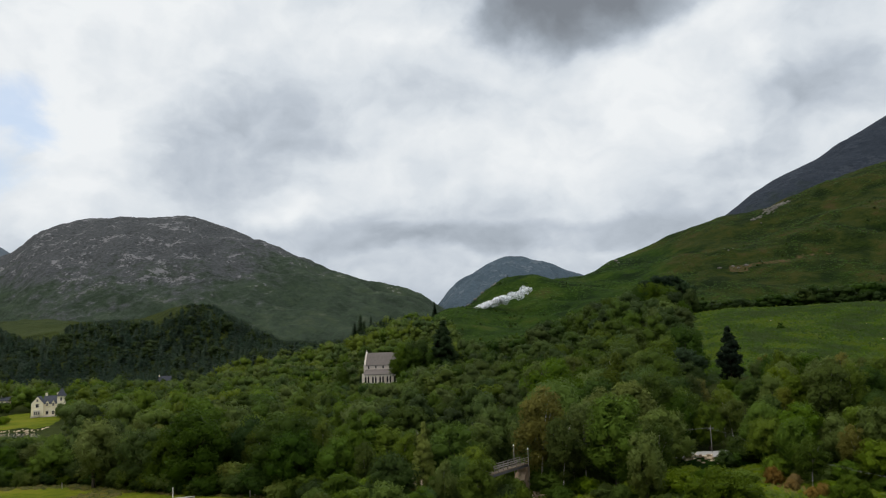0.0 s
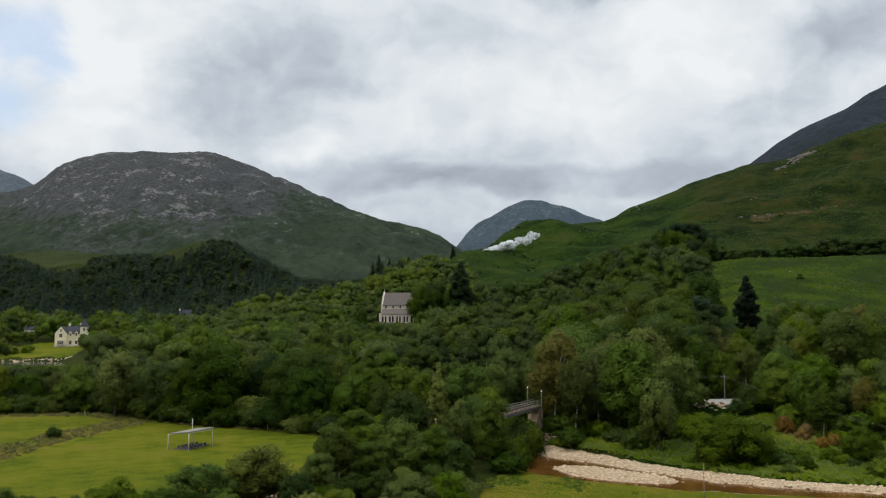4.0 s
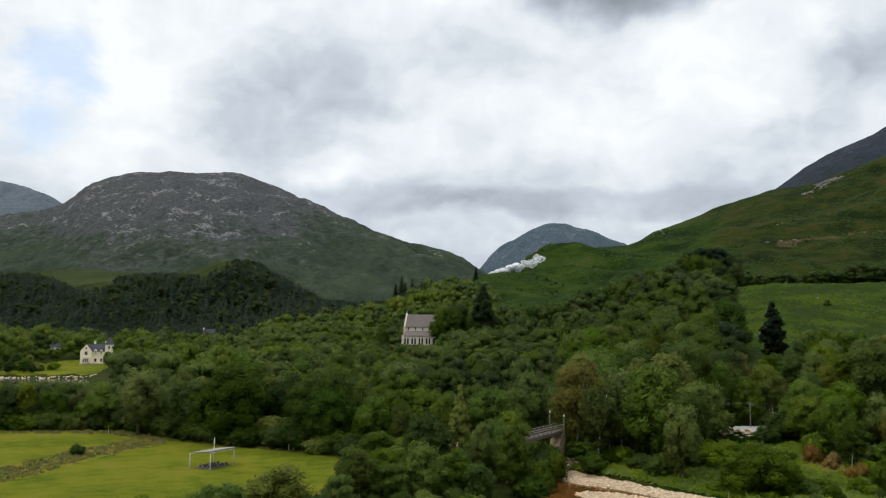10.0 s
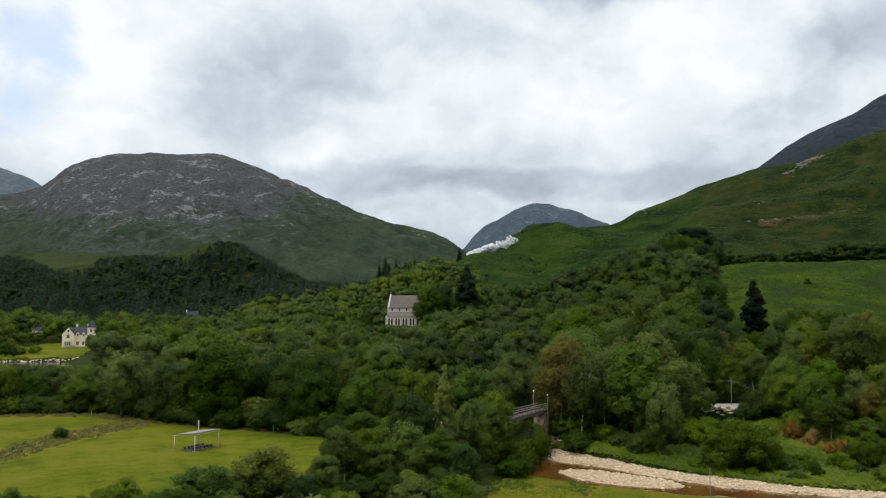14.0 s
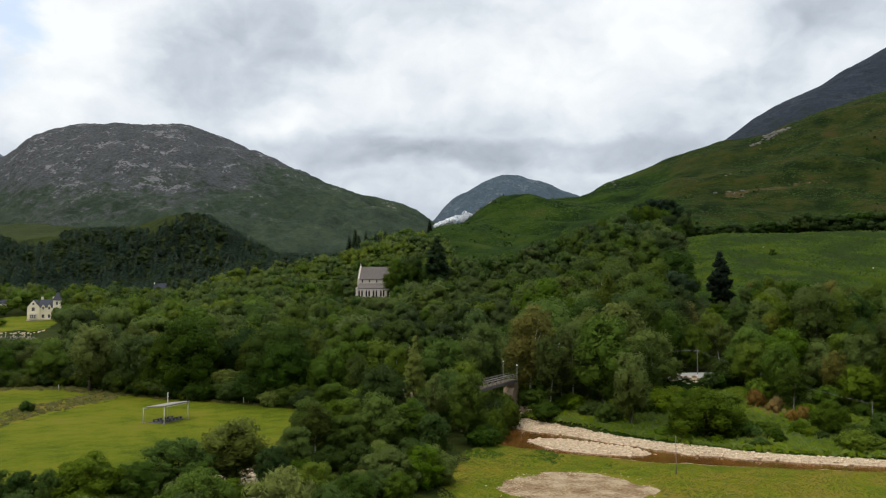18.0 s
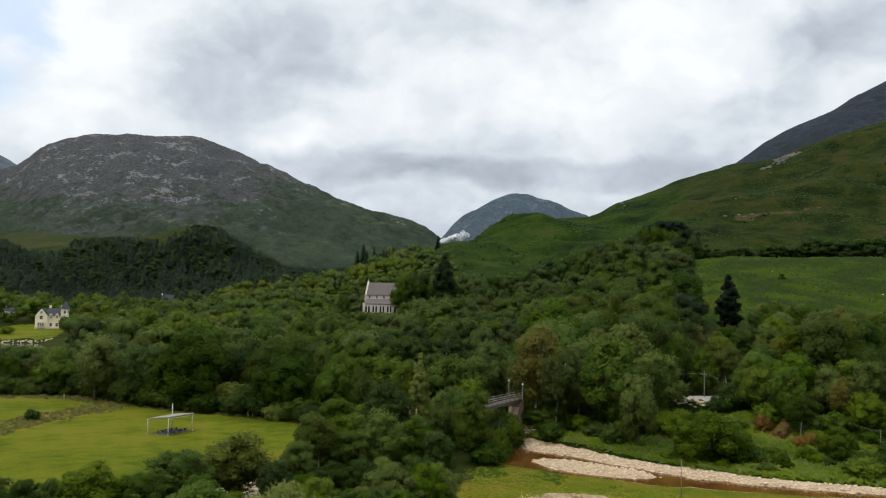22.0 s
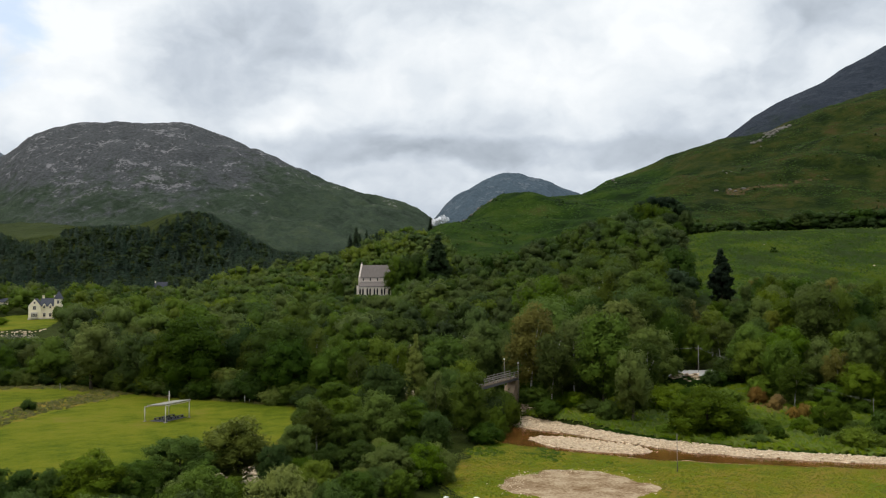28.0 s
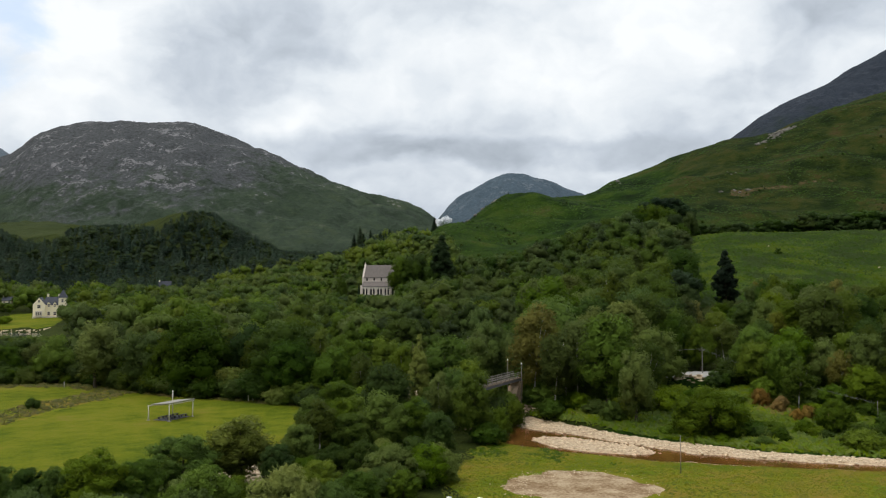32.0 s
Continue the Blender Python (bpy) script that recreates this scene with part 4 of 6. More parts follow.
OAKS = [tree_proto("broadleaf_tree", "oak", 100 + k, "broad green deciduous tree with a rounded lobed crown") for k in range(5)]
TALLS = [tree_proto("broadleaf_tree", "tall", 120 + k, "tall green deciduous tree with an upright leafy crown") for k in range(4)]
BIRCHES = [tree_proto("birch_tree", "birch", 140 + k, "slender silver birch with pale trunk and airy crown") for k in range(4)]
SHRUBS = [tree_proto("shrub", "shrub", 160 + k, "dense low green shrub on the valley floor") for k in range(3)]
FRONT_OAKS = [tree_proto("broadleaf_tree", "front_oak", 200 + k, "bushy green deciduous tree with fine dense leaves") for k in range(3)]
PALE_SHRUBS = [tree_proto("shrub", "front_shrub", 220, "leafy shrub with pale grey-green leaves", M_PALE)]
DARK_OAKS = [tree_proto("broadleaf_tree", "oak", 280 + k, "large dark green deciduous tree with a deep crown", M_DARKOAK) for k in range(3)]
FRONT_SHRUBS = [tree_proto("shrub", "front_shrub", 210 + k, "dense bright green shrub with fine leaves") for k in range(3)]
LARCHES = [conifer_proto("larch_tree", 230, "bright yellow-green larch standing out of the wood", fir=True, needles=M_LARCH)]
WILLOWS = [tree_proto("willow_tree", "tall", 240 + k, "pale grey-green willow at the field edge", M_WILLOW) for k in range(2)]
BROWNS = [tree_proto("shrub", "shrub", 260 + k, "dying brown shrub on the river bank", M_BROWN) for k in range(2)]
UNDERS = [tree_proto("shrub", "shrub", 270 + k, "green undergrowth coloured darker for the shade at the wood's edge", M_UNDER) for k in range(3)]
RUSTY = [tree_proto("birch_tree", "birch", 250 + k, "slender birch with thin brownish leaves", M_RUSTY) for k in range(2)]
CONIFERS = [conifer_proto("conifer_tree", 180 + k, "dark green spruce with drooping tiers", radius=2.6 + 0.5 * k) for k in range(2)]
FIRS = [conifer_proto("conifer_tree", 195, "broad dark green fir with a dense rounded spire", fir=True)]
PINES = [conifer_proto("pine_tree", 190 + k, "dark green Scots pine with clumped needles", pine=True) for k in range(2)]
PROTOS = {"dark": DARK_OAKS, "pale": PALE_SHRUBS, "under": UNDERS, "fir": FIRS, "brown": BROWNS, "larch": LARCHES, "willow": WILLOWS, "rusty": RUSTY, "front_oak": FRONT_OAKS, "front_shrub": FRONT_SHRUBS, "oak": OAKS, "tall": TALLS, "birch": BIRCHES, "shrub": SHRUBS, "conifer": CONIFERS, "pine": PINES}
BASE_H = {"dark": 12.0, "pale": 4.2, "under": 4.2, "fir": 14.0, "brown": 4.2, "larch": 14.0, "willow": 12.4, "rusty": 12.4, "front_oak": 12.0, "front_shrub": 4.2, "oak": 12.0, "tall": 12.2, "birch": 12.4, "shrub": 4.2, "conifer": 14.0, "pine": 13.2}
USED = set()
tree_rng = np.random.default_rng(77)


def plant(kind, x, y, height, wide=1.0, sink=0.15, label=""):
    """Sets one tree of a kind on the ground."""
    protos = PROTOS[kind]
    ob = protos[int(tree_rng.integers(len(protos)))]
    s = height / BASE_H[kind]
    z = float(ground_height(np.array([x]), np.array([y]))[0]) - sink
    m = Matrix.LocRotScale((x, y, z), Euler((0, 0, float(tree_rng.uniform(0, 6.283)))), (s * wide, s * wide, s))
    if ob.name not in USED:
        USED.add(ob.name)
        ob.matrix_basis = m
        made = ob
    else:
        made = copy_thing(ob, Matrix.Identity(4))
        made.matrix_basis = m
    if label:
        made["label"] = label
    return made


def clear_of(x, y, spots, gap):
    return all((x - a) ** 2 + (y - b) ** 2 > (gap + c) ** 2 for a, b, c in spots)

# trees that stand out: x, y, height of the top above the loch, spread
HERO_DARK = [(-49, 174, 17.6, 1.22), (-30, 167, 16.6, 1.25), (-41, 182, 15.6, 1.0), (-56, 176, 14.2, 0.8), (4.8, 137.0, 9.4, 0.75), (1.5, 134, 10.5, 0.9)]
HERO_OAKS = [(-87, 196, 12.0, 1.1), (-99, 197, 10.8, 1.1), (-20, 160, 12.5, 1.1),
             (-8, 130, 11.6, 1.1), (1, 152, 14.4, 1.1), (3.5, 141, 11.5, 0.9), (40.7, 300, 27.5, 1.1), (56, 156, 14.0, 1.0), (62, 158, 16, 1.1), (68, 155, 13.5, 1.0), (35.0, 154, 10.5, 0.8), (50.6, 157, 7.6, 1.0), (48.6, 157, 7.9, 1.3), (52.8, 160, 7.9, 1.1), (55.5, 163, 8.6, 1.1), (40, 172.5, 15, 0.9), (45, 174, 17, 0.9), (51, 173, 15.5, 0.9), (48, 179, 19, 1.0), (10, 187, 16, 1.0), (15.5, 176, 14, 0.8), (5.2, 151, 9.5, 0.7), (-222, 507, 14, 1.0), (-214, 503, 16, 1.1)]
FRONT_ROW = [(-26, 88, 8.3, 1.5), (-23.0, 85, 6.2, 1.2), (-32, 80, 8.3, 1.45), (-37, 78, 7.0, 1.1), (-41, 79, 7.6, 1.2), (-28.2, 82, 7.0, 1.2), (-16, 98, 7.9, 1.0), (-4, 113, 9.0, 1.2), (-11.5, 106, 8.0, 1.25), (-3, 96, 6.6, 1.25), (-17, 90, 7.0, 0.9), (-34.6, 78, 6.9, 0.85)]
HERO_PALE = [(-12.6, 71, 7.7, 1.0)]
FRONT_BUSHES = [(-8.5, 84, 5.0, 1.2), (-33, 70, 6.2, 1.1), (-27, 67, 5.6, 1.1), (-17, 66, 6.0, 1.2), (-19.5, 69, 6.3, 1.1), (-8.8, 72, 6.4, 1.0), (-6, 90, 4.2, 1.1), (39.5, 129.5, 7.6, 1.42), (58.5, 131, 5.8, 1.0), (-5.2, 93, 5.7, 1.3), (-2.6, 95, 5.5, 1.25), (-9.5, 101, 4.8, 1.3), (-13, 103, 4.2, 1.3), (-7.2, 104, 4.6, 1.2), (-6.0, 100, 4.6, 1.2), (-14.5, 95, 4.2, 1.2), (-0.6, 98, 5.0, 1.1), (-4.0, 89, 4.0, 1.2)]
HERO_UNDER = [(8.0, 131, 4.2, 0.9), (7.6, 138, 5.0, 0.9), (10.8, 141, 4.2, 0.9), (11.4, 147.0, 4.9, 0.8), (14.5, 159, 6.4, 1.2), (18, 160, 6.0, 1.2), (22, 160, 6.4, 1.2), (26, 159, 6.0, 1.2), (30, 158, 6.2, 1.2), (3.6, 165, 8.0, 1.0), (9, 188, 9, 1.5), (17.0, 168, 7.5, 1.2), (75.5, 237, 18.5, 1.2), (79.5, 236.5, 18.2, 1.2), (77.5, 237.5, 19.5, 1.1)]
HERO_LARCH = [(-4, 147, 15.2, 0.9)]
HERO_WILLOWS = [(-74, 186, 16.4, 1.25), (-21.5, 92, 9.4, 1.75), (-67, 190, 13, 1.0)]
HERO_RUSTY = [(26, 160, 16.4, 1.0), (-20, 508, 37, 0.8), (-14, 510, 35, 0.7), (33, 162, 11, 0.9)]
HERO_BROWN = [(53, 146, 5.8, 0.9), (56, 145, 4.6, 1.0), (54.5, 142, 3.9, 0.9), (55.6, 137.5, 3.6, 0.8), (57.6, 138.5, 4.0, 0.8)]
HERO_BIRCHES = [(24, 156, 17.2, 1.05), (20.8, 159, 15.8, 1.0), (16.5, 161, 14.5, 0.95), (18.5, 172, 17.0, 1.0), 
                (52.5, 190, 21.5, 1.1), (86, 230, 22.5, 1.15), (81, 176, 22.0, 1.2), (90, 186, 18.5, 1.1), (68, 178, 18.0, 1.0)]
HERO_SHRUBS = [(41.5, 152.5, 5.9, 1.0), (45.0, 152, 5.4, 1.1), (37.8, 153.5, 6.4, 1.0), (27.0, 139.5, 4.4, 1.1), (-71.2, 152, 3.6, 1.0), (-261, 484, 8.4, 1.5), (-250, 480, 7.6, 1.7), (-245, 487, 8.0, 1.3), (-283, 476, 9.5, 1.3), (29.5, 142, 5.0, 0.9), (66, 128, 4.4, 1.0), (60, 147, 6.5, 1.3), (65, 146, 6.2, 1.3), (71, 144, 5.8, 1.3), (76, 147, 6.5, 1.3), (55.5, 150, 7.0, 1.2), (82, 142, 5.5, 1.4), (9.6, 144.5, 5.4, 1.0)]
HERO_FIRS = [(78, 240, 34.5, 1.2), (-1.0, 505, 56.5, 1.30)]
HERO_CONIFERS = [(-48.8, 504, 26.5, 0.5), (-8.0, 800, 90, 1.2), (-84, 880, 86, 1.1), (-80, 872, 79, 1.3), (-74, 886, 84, 1.0), (-70, 870, 76, 1.4), (-64, 884, 82, 1.2), (-60, 872, 78, 1.3), (-54, 880, 84, 1.1), (-50, 890, 77, 1.4), (-44, 890, 81, 1.1), (-91, 888, 79, 1.3), (70, 930, 128, 0.9)]
CHURCH_TREES = [(-23.5, 503, 42, 0.9), (-19, 500, 40, 0.9), (-15, 506, 44, 0.9), (-8, 500, 36, 1.0), (-60, 512, 30, 0.7), (2, 506, 38, 1.0)]
HILL_TREES = [(113, 505, 70, 0.9), (120, 508, 73, 0.9), (103, 500, 65, 1.0), (93, 495, 60, 1.0), (126, 512, 73, 0.8), (146, 515, 68, 0.9), (108, 512, 69, 0.9), (98, 470, 56, 1.1), (112, 465, 60, 1.1), (125, 470, 64, 1.1), (136, 480, 66, 1.0),
              (86, 520, 60, 1.0), (79, 505, 54, 1.0), (117, 440, 54, 1.0), (124, 448, 57, 1.0), (106, 430, 48, 1.0), (130, 500, 70, 1.0), (99, 520, 66, 1.0)]
ROAD_TREES = [(31, 150, 10, 0.9), (34.5, 151, 11, 0.8), (30.2, 137, 13.4, 0.92)]
HERO_PINES = [(130, 520, 77, 1.3), (137, 525, 79, 1.4), (143, 522, 76, 1.4), (134, 530, 75, 1.2), (122, 522, 76, 1.2), (147, 526, 72, 1.3), (62, 262, 26, 1.0), (65.6, 236, 27.5, 1.25)]
SPOTS = []


def plant_to(kind, x, y, top, wide):
    z = float(ground_height(np.array([x]), np.array([y]))[0])
    SPOTS.append((x, y, (top - z) * 0.22 * wide))
    plant(kind, x, y, max(2.0, top - z), wide)


for kind, rows in (("oak", HERO_OAKS), ("larch", HERO_LARCH), ("willow", HERO_WILLOWS), ("rusty", HERO_RUSTY), ("front_oak", FRONT_ROW), ("front_shrub", FRONT_BUSHES), ("dark", HERO_DARK + CHURCH_TREES), ("tall", ROAD_TREES), ("dark", HILL_TREES), ("brown", HERO_BROWN), ("pale", HERO_PALE), ("under", HERO_UNDER), ("birch", HERO_BIRCHES), ("shrub", HERO_SHRUBS), ("fir", HERO_FIRS), ("conifer", HERO_CONIFERS), ("pine", HERO_PINES)):
    for row in rows:
        plant_to(kind, *row)
SPOTS += [(-45, 520, 16), (-236, 520, 18), (-258, 560, 9), (11, 160, 3.0), (46, 166, 6.0), (40, 165, 4.5), (-19, 102, 3.0)]

# low-detail trees for the woods farther off, as arrays
def low_tree(seed, lobes, leaves, size, radii, cz, lobe_r):
    rng = np.random.default_rng(seed)
    (v, f), cs, rs = lobed_crown(rng, (0, 0, cz), radii, lobes, leaves, size, core=0.80, lobe_r=lobe_r, top=0.5, loose=0.5, reach=(0.80, 1.20))
    return v, f, mass_normals(v, cs, rs, (0, 0, cz), radii, rng, 0.62)


MID_TREES = [low_tree(300 + k, 26, 1250, 0.36, (3.9 - 0.15 * (k % 4), 3.9 - 0.15 * (k % 4), 5.2), 6.3, (0.17, 0.42)) for k in range(8)]
LOW_TREES = [low_tree(320 + k, 14, 380, 0.54, (4.1 - 0.2 * (k % 4), 4.1 - 0.2 * (k % 4), 5.0), 6.0, (0.24, 0.52)) for k in range(8)]
FAR_TREES = [low_tree(330 + k, 8, 130, 0.80, (4.1, 4.1, 4.8), 6.0, (0.32, 0.58)) for k in range(6)]
LOW_CONIFERS = []
for k in range(5):
    cv, cf = conifer_arrays(np.random.default_rng(340 + k), 14, 2.7, 9, 7, 0.7, 0.5)
    LOW_CONIFERS.append((cv, cf, cone_normals(cv, np.random.default_rng(k))))


def woods(name, label, rows, protos, mat, base):
    """Many trees in one mesh: rows of x, y, z, height, spread, tint."""
    rng = np.random.default_rng(len(rows))
    chunks, tints, norms = [], [], []
    for x, y, z, h, w, tint in rows:
        v, f, nr = protos[int(rng.integers(len(protos)))]
        a, s = rng.uniform(0, 6.283), h / base
        c, q = math.cos(a) * s * w, math.sin(a) * s * w
        chunks.append((np.stack([v[:, 0] * c - v[:, 1] * q + x, v[:, 0] * q + v[:, 1] * c + y, v[:, 2] * s + z], 1), f))
        tints.append(np.full(len(v), tint))
        ca, sa = math.cos(a), math.sin(a)
        norms.append(np.stack([nr[:, 0] * ca - nr[:, 1] * sa, nr[:, 0] * sa + nr[:, 1] * ca, nr[:, 2]], 1))
    v, f = join(chunks)
    me = mesh_of(name, v, f, mat)
    add_attribute(me, "tint", np.concatenate(tints))
    put_normals(me, np.concatenate(norms))
    return tagged(new(name, me), label, "woodland", kind="stuff")


def top_line(u, y):
    """Treetops stay under the sight of the church and the villa."""
    if y < 508 and -0.125 < u < -0.05:
        return max(EYE[2] - 0.0045 * y, 8.0) if y > 330 else EYE[2] - 0.02 * y
    if -0.335 < u < -0.305 and 540 < y < 716:
        return EYE[2] + 12 / FOCAL * y
    if -0.52 < u < -0.485 and 500 < y < 598:
        return EYE[2] - 20 / FOCAL * y
    if y < 508 and u < -0.42:
        return EYE[2] - 0.051 * y
    if u > 0.265 and y < 262:
        return EYE[2] + (514 - np.interp(u, [0.265, 0.285, 0.297, 0.348, 0.362, 0.42, 0.52], [470, 495, 542, 542, 490, 496, 508])) / FOCAL * y
    if 0.05 < u < 0.29 and y > 330:
        return EYE[2] + (514 - np.interp(u, [0.05, 0.09, 0.15, 0.20, 0.24, 0.272, 0.29], [452, 438, 402, 378, 362, 366, 400])) / FOCAL * y
    if u < -0.10 and y > 640:
        if y > np.interp(u, [-0.5, -0.3, -0.2, -0.12], [650, 690, 760, 820]):
            return EYE[2] + (514 - np.interp(784 + FOCAL * u, [-20, 8, 40, 60, 104, 124, 200, 280, 300, 335, 380, 402, 440, 500], [398, 408, 422, 425, 420, 402, 397, 400, 387, 372, 376, 392, 408, 445])) / FOCAL * y
        return EYE[2] + (514 - np.interp(784 + FOCAL * u, [0, 300, 400, 500, 600], [490, 480, 462, 445, 430])) / FOCAL * y
    return 400.0


def scatter():
    rng = np.random.default_rng(5)
    near, mid, far, con = [], [], [], []
    crowns = collections.defaultdict(list)

    def room(x, y, r, tight=0.95):
        """True where a crown of this radius does not sit too deep in another one."""
        i, j = int(x // 14), int(y // 14)
        for a in (i - 1, i, i + 1):
            for b in (j - 1, j, j + 1):
                for cx, cy, cr in crowns[a, b]:
                    if (cx - x) ** 2 + (cy - y) ** 2 < (tight * (cr + r)) ** 2:
                        return False
        crowns[i, j].append((x, y, r))
        return True

    y = 64.0
    while y < 1180:
        gap = 4.6 if y < 100 else 7.2 if y < 205 else 6.4
        n = int(1.36 * y / gap)
        xs = (np.arange(n) / n - 0.5) * 1.36 * y + rng.uniform(-0.45, 0.45, n) * gap
        ys = y + rng.uniform(-0.45, 0.45, n) * gap
        zs = ground_height(xs, ys)
        fld, mdw, loch, lawn = (edge_gap(k, xs, ys) for k in (FIELD, MEADOW, LOCH, HOUSE_LAWN))
        bank_n, bank_f = np.interp(xs, RIVER_X, BANK_NEAR), np.interp(xs, RIVER_X, BANK_FAR)
        clump = fbm(xs / 60, ys / 60, 3, 51)
        for k in range(n):
            x, yy, z, u = xs[k], ys[k], zs[k], xs[k] / ys[k]
            if fld[k] > (-4.0 if yy < 150 else -2.0) or mdw[k] > -1.5 or loch[k] > -6 or lawn[k] > -3:
                continue
            if x > -28 and bank_n[k] - 3 < yy < bank_f[k] + 2 and yy < 215:
                continue
            hill_line = np.interp(u, [-0.1, -0.02, 0.02, 0.1, 0.2, 0.255, 0.285, 0.55], [1200, 760, 600, 560, 560, 555, 262, 262])
            if 0.050 < u < 0.092 and 108 < yy < 190 and abs(x - 9.1 - (yy - 146) * 0.133) < 4.2:
                continue
            if x > 16 and abs(yy - (165.5 + 0.10 * (x - 45) - 0.003 * (x - 45) ** 2)) < 4.6:
                continue
            if not clear_of(x, yy, SPOTS, 1.2):
                continue
            tint = float(np.clip(0.5 + clump[k] * 0.45 + rng.normal(0, 0.22), 0, 1))
            if yy > hill_line:
                belt = u > 0.262 and 505 + 40 * clump[k] < yy < 600
                knoll = -0.03 < u < 0.16 and 700 < yy < 830
                chance = (1.0 if u > 0.345 + 0.05 * clump[k] else 0.35) if belt else 0.10 if knoll else 0.0 if yy > 960 else 0.09 if fbm(np.array([x / 35]), np.array([yy / 35]), 3, 88)[0] > 0.22 else 0.005
                if u > 0.25 and yy < 470:
                    chance = 0.006
                if rng.uniform() < chance:
                    far.append((x, yy, z - 0.5, rng.uniform(1.0, 3.4) + rng.uniform(3.0, 8.0 + 9.0 * float(smoothstep(0.34, 0.46, u))) * belt, 1.2 + 0.5 * belt, tint * (0.2 if belt else 0.4)))
                continue
            if yy < 100:
                if x > -5 or yy > 92 or (x < -34 and yy > 78):
                    continue
                if rng.uniform() > 0.35:
                    continue
                h = rng.uniform(3.0, 4.8)
                near.append(("front_shrub" if rng.uniform() < 0.6 else "front_oak", x, yy, h, 1.2))
            elif yy < 205:
                gapline = 0.240 < u < 0.300 and yy < 172
                if gapline or (x > 27 and yy < np.interp(x, [27, 36, 40, 50, 54, 120], [141, 147, 162, 162, 143, 122])):
                    if yy > 156:
                        continue
                    if rng.uniform() < 0.55:
                        near.append(("shrub", x, yy, rng.uniform(1.2, 3.0) * (0.75 if gapline else 1), rng.uniform(1.2, 1.9)))
                    continue
                lim = 22.2 - (np.interp(784 + 1538.7 * u, [100, 300, 560, 640, 740, 850, 950, 1100, 1200, 1250, 1322, 1350, 1568], [600, 575, 580, 610, 600, 590, 545, 505, 515, 555, 555, 505, 515]) - 514) / 1538.7 * yy
                if yy < 146 and x < 8:
                    lim = min(lim, 22.2 - ((705 if yy < 124 else 665) - 514) / 1538.7 * yy)
                h = min(rng.uniform(8.0, 19.0), lim - z + rng.uniform(-1.5, 1.5))
                if h < 3:
                    continue
                kind = rng.choice(["oak", "tall", "birch"], p=[0.18, 0.46, 0.36])
                w = rng.uniform(0.95, 1.30) * (1.2 if h < 9 else 1.0)
                if room(x, yy, (3.4 if kind == "oak" else 2.6) * h / 12 * w, 0.78):
                    near.append((kind, x, yy, h, w))
                if -9 < fld[k] < -2 or (x > 2 and yy < bank_f[k] + 34):
                    near.append(("shrub", x + rng.uniform(-2, 2), yy - 1.6, rng.uniform(2.2, 4.6), 1.4))
            elif 0.10 < u < 0.29 and yy < 560 and rng.uniform() < 0.12:
                continue
            elif u > 0.10 and yy < 275:
                h = min(rng.uniform(13.0, 20.0), top_line(u, yy) - z + rng.uniform(-1.2, 1.0))
                kind = rng.choice(["oak", "tall", "birch"], p=[0.30, 0.35, 0.35])
                w = rng.uniform(1.0, 1.4)
                if h > 3 and room(x, yy, (3.6 if kind == "oak" else 2.8) * h / 12 * w, 0.85):
                    near.append((kind, x, yy, h, w))
            elif -0.16 < u < 0.29 and 360 < yy < 760 and rng.uniform() < 0.12:
                continue
            elif yy < 330 or (u > 0.0 and yy < 470):
                h = min(rng.uniform(10.0, 20.0) * (0.95 + 0.3 * clump[k]) * (1.1 if u > 0.10 else 1.0), top_line(u, yy) - z)
                w = rng.uniform(0.80, 1.30) * (1.25 if h < 10 else 1.0)
                if h > 3 and room(x, yy, 3.7 * h / 12 * w):
                    mid.append((x, yy, z - 0.3, h, w, tint * (0.75 if u > 0 else 1.0)))
            elif u < -0.10 + 0.02 * clump[k] and yy > np.interp(u, [-0.5, -0.3, -0.2, -0.12], [650, 690, 760, 820]) + 70 * clump[k]:
                if -0.507 < u - 0.02 * clump[k] and u + 0.012 * clump[k] < -0.434 and 990 < yy < 1300:
                    continue
                h = min(rng.uniform(8.0, 17.0), top_line(u, yy) - z + rng.uniform(-1.0, 2.0))
                if h < 3.5:
                    continue
                if not room(x, yy, 3.4, 0.9):
                    continue
                if rng.uniform() < 0.12:
                    far.append((x, yy, z - 0.4, h * 0.9, 1.3, 0.0))
                    continue
                con.append((x, yy, z - 0.4, h, rng.uniform(1.3, 2.2) * max(1.0, 10 / h), float(np.clip(0.35 + 0.9 * clump[k] + rng.normal(0, 0.2), 0, 1))))
            else:
                ridge = -0.10 < u < -0.012 and 790 < yy < 930
                if rng.uniform() < (0.7 if ridge else 0.0):
                    con.append((x, yy, z - 0.4, rng.uniform(11, 17), 1.2, tint))
                else:
                    h = min(rng.uniform(9.0, 19.0) * (0.92 + 0.3 * clump[k]) * (1.3 if 0.10 < u < 0.29 else 1.0), top_line(u, yy) - z)
                    w = rng.uniform(0.85, 1.35) * (1.2 if h < 10 else 1.0)
                    if h > 3 and room(x, yy, 3.7 * h / 11.5 * w):
                        far.append((x, yy, z - 0.4, h, w, tint * 0.55 if u > 0.02 else min(1, tint + 0.1)))
        y += gap
    return near, mid, far, con


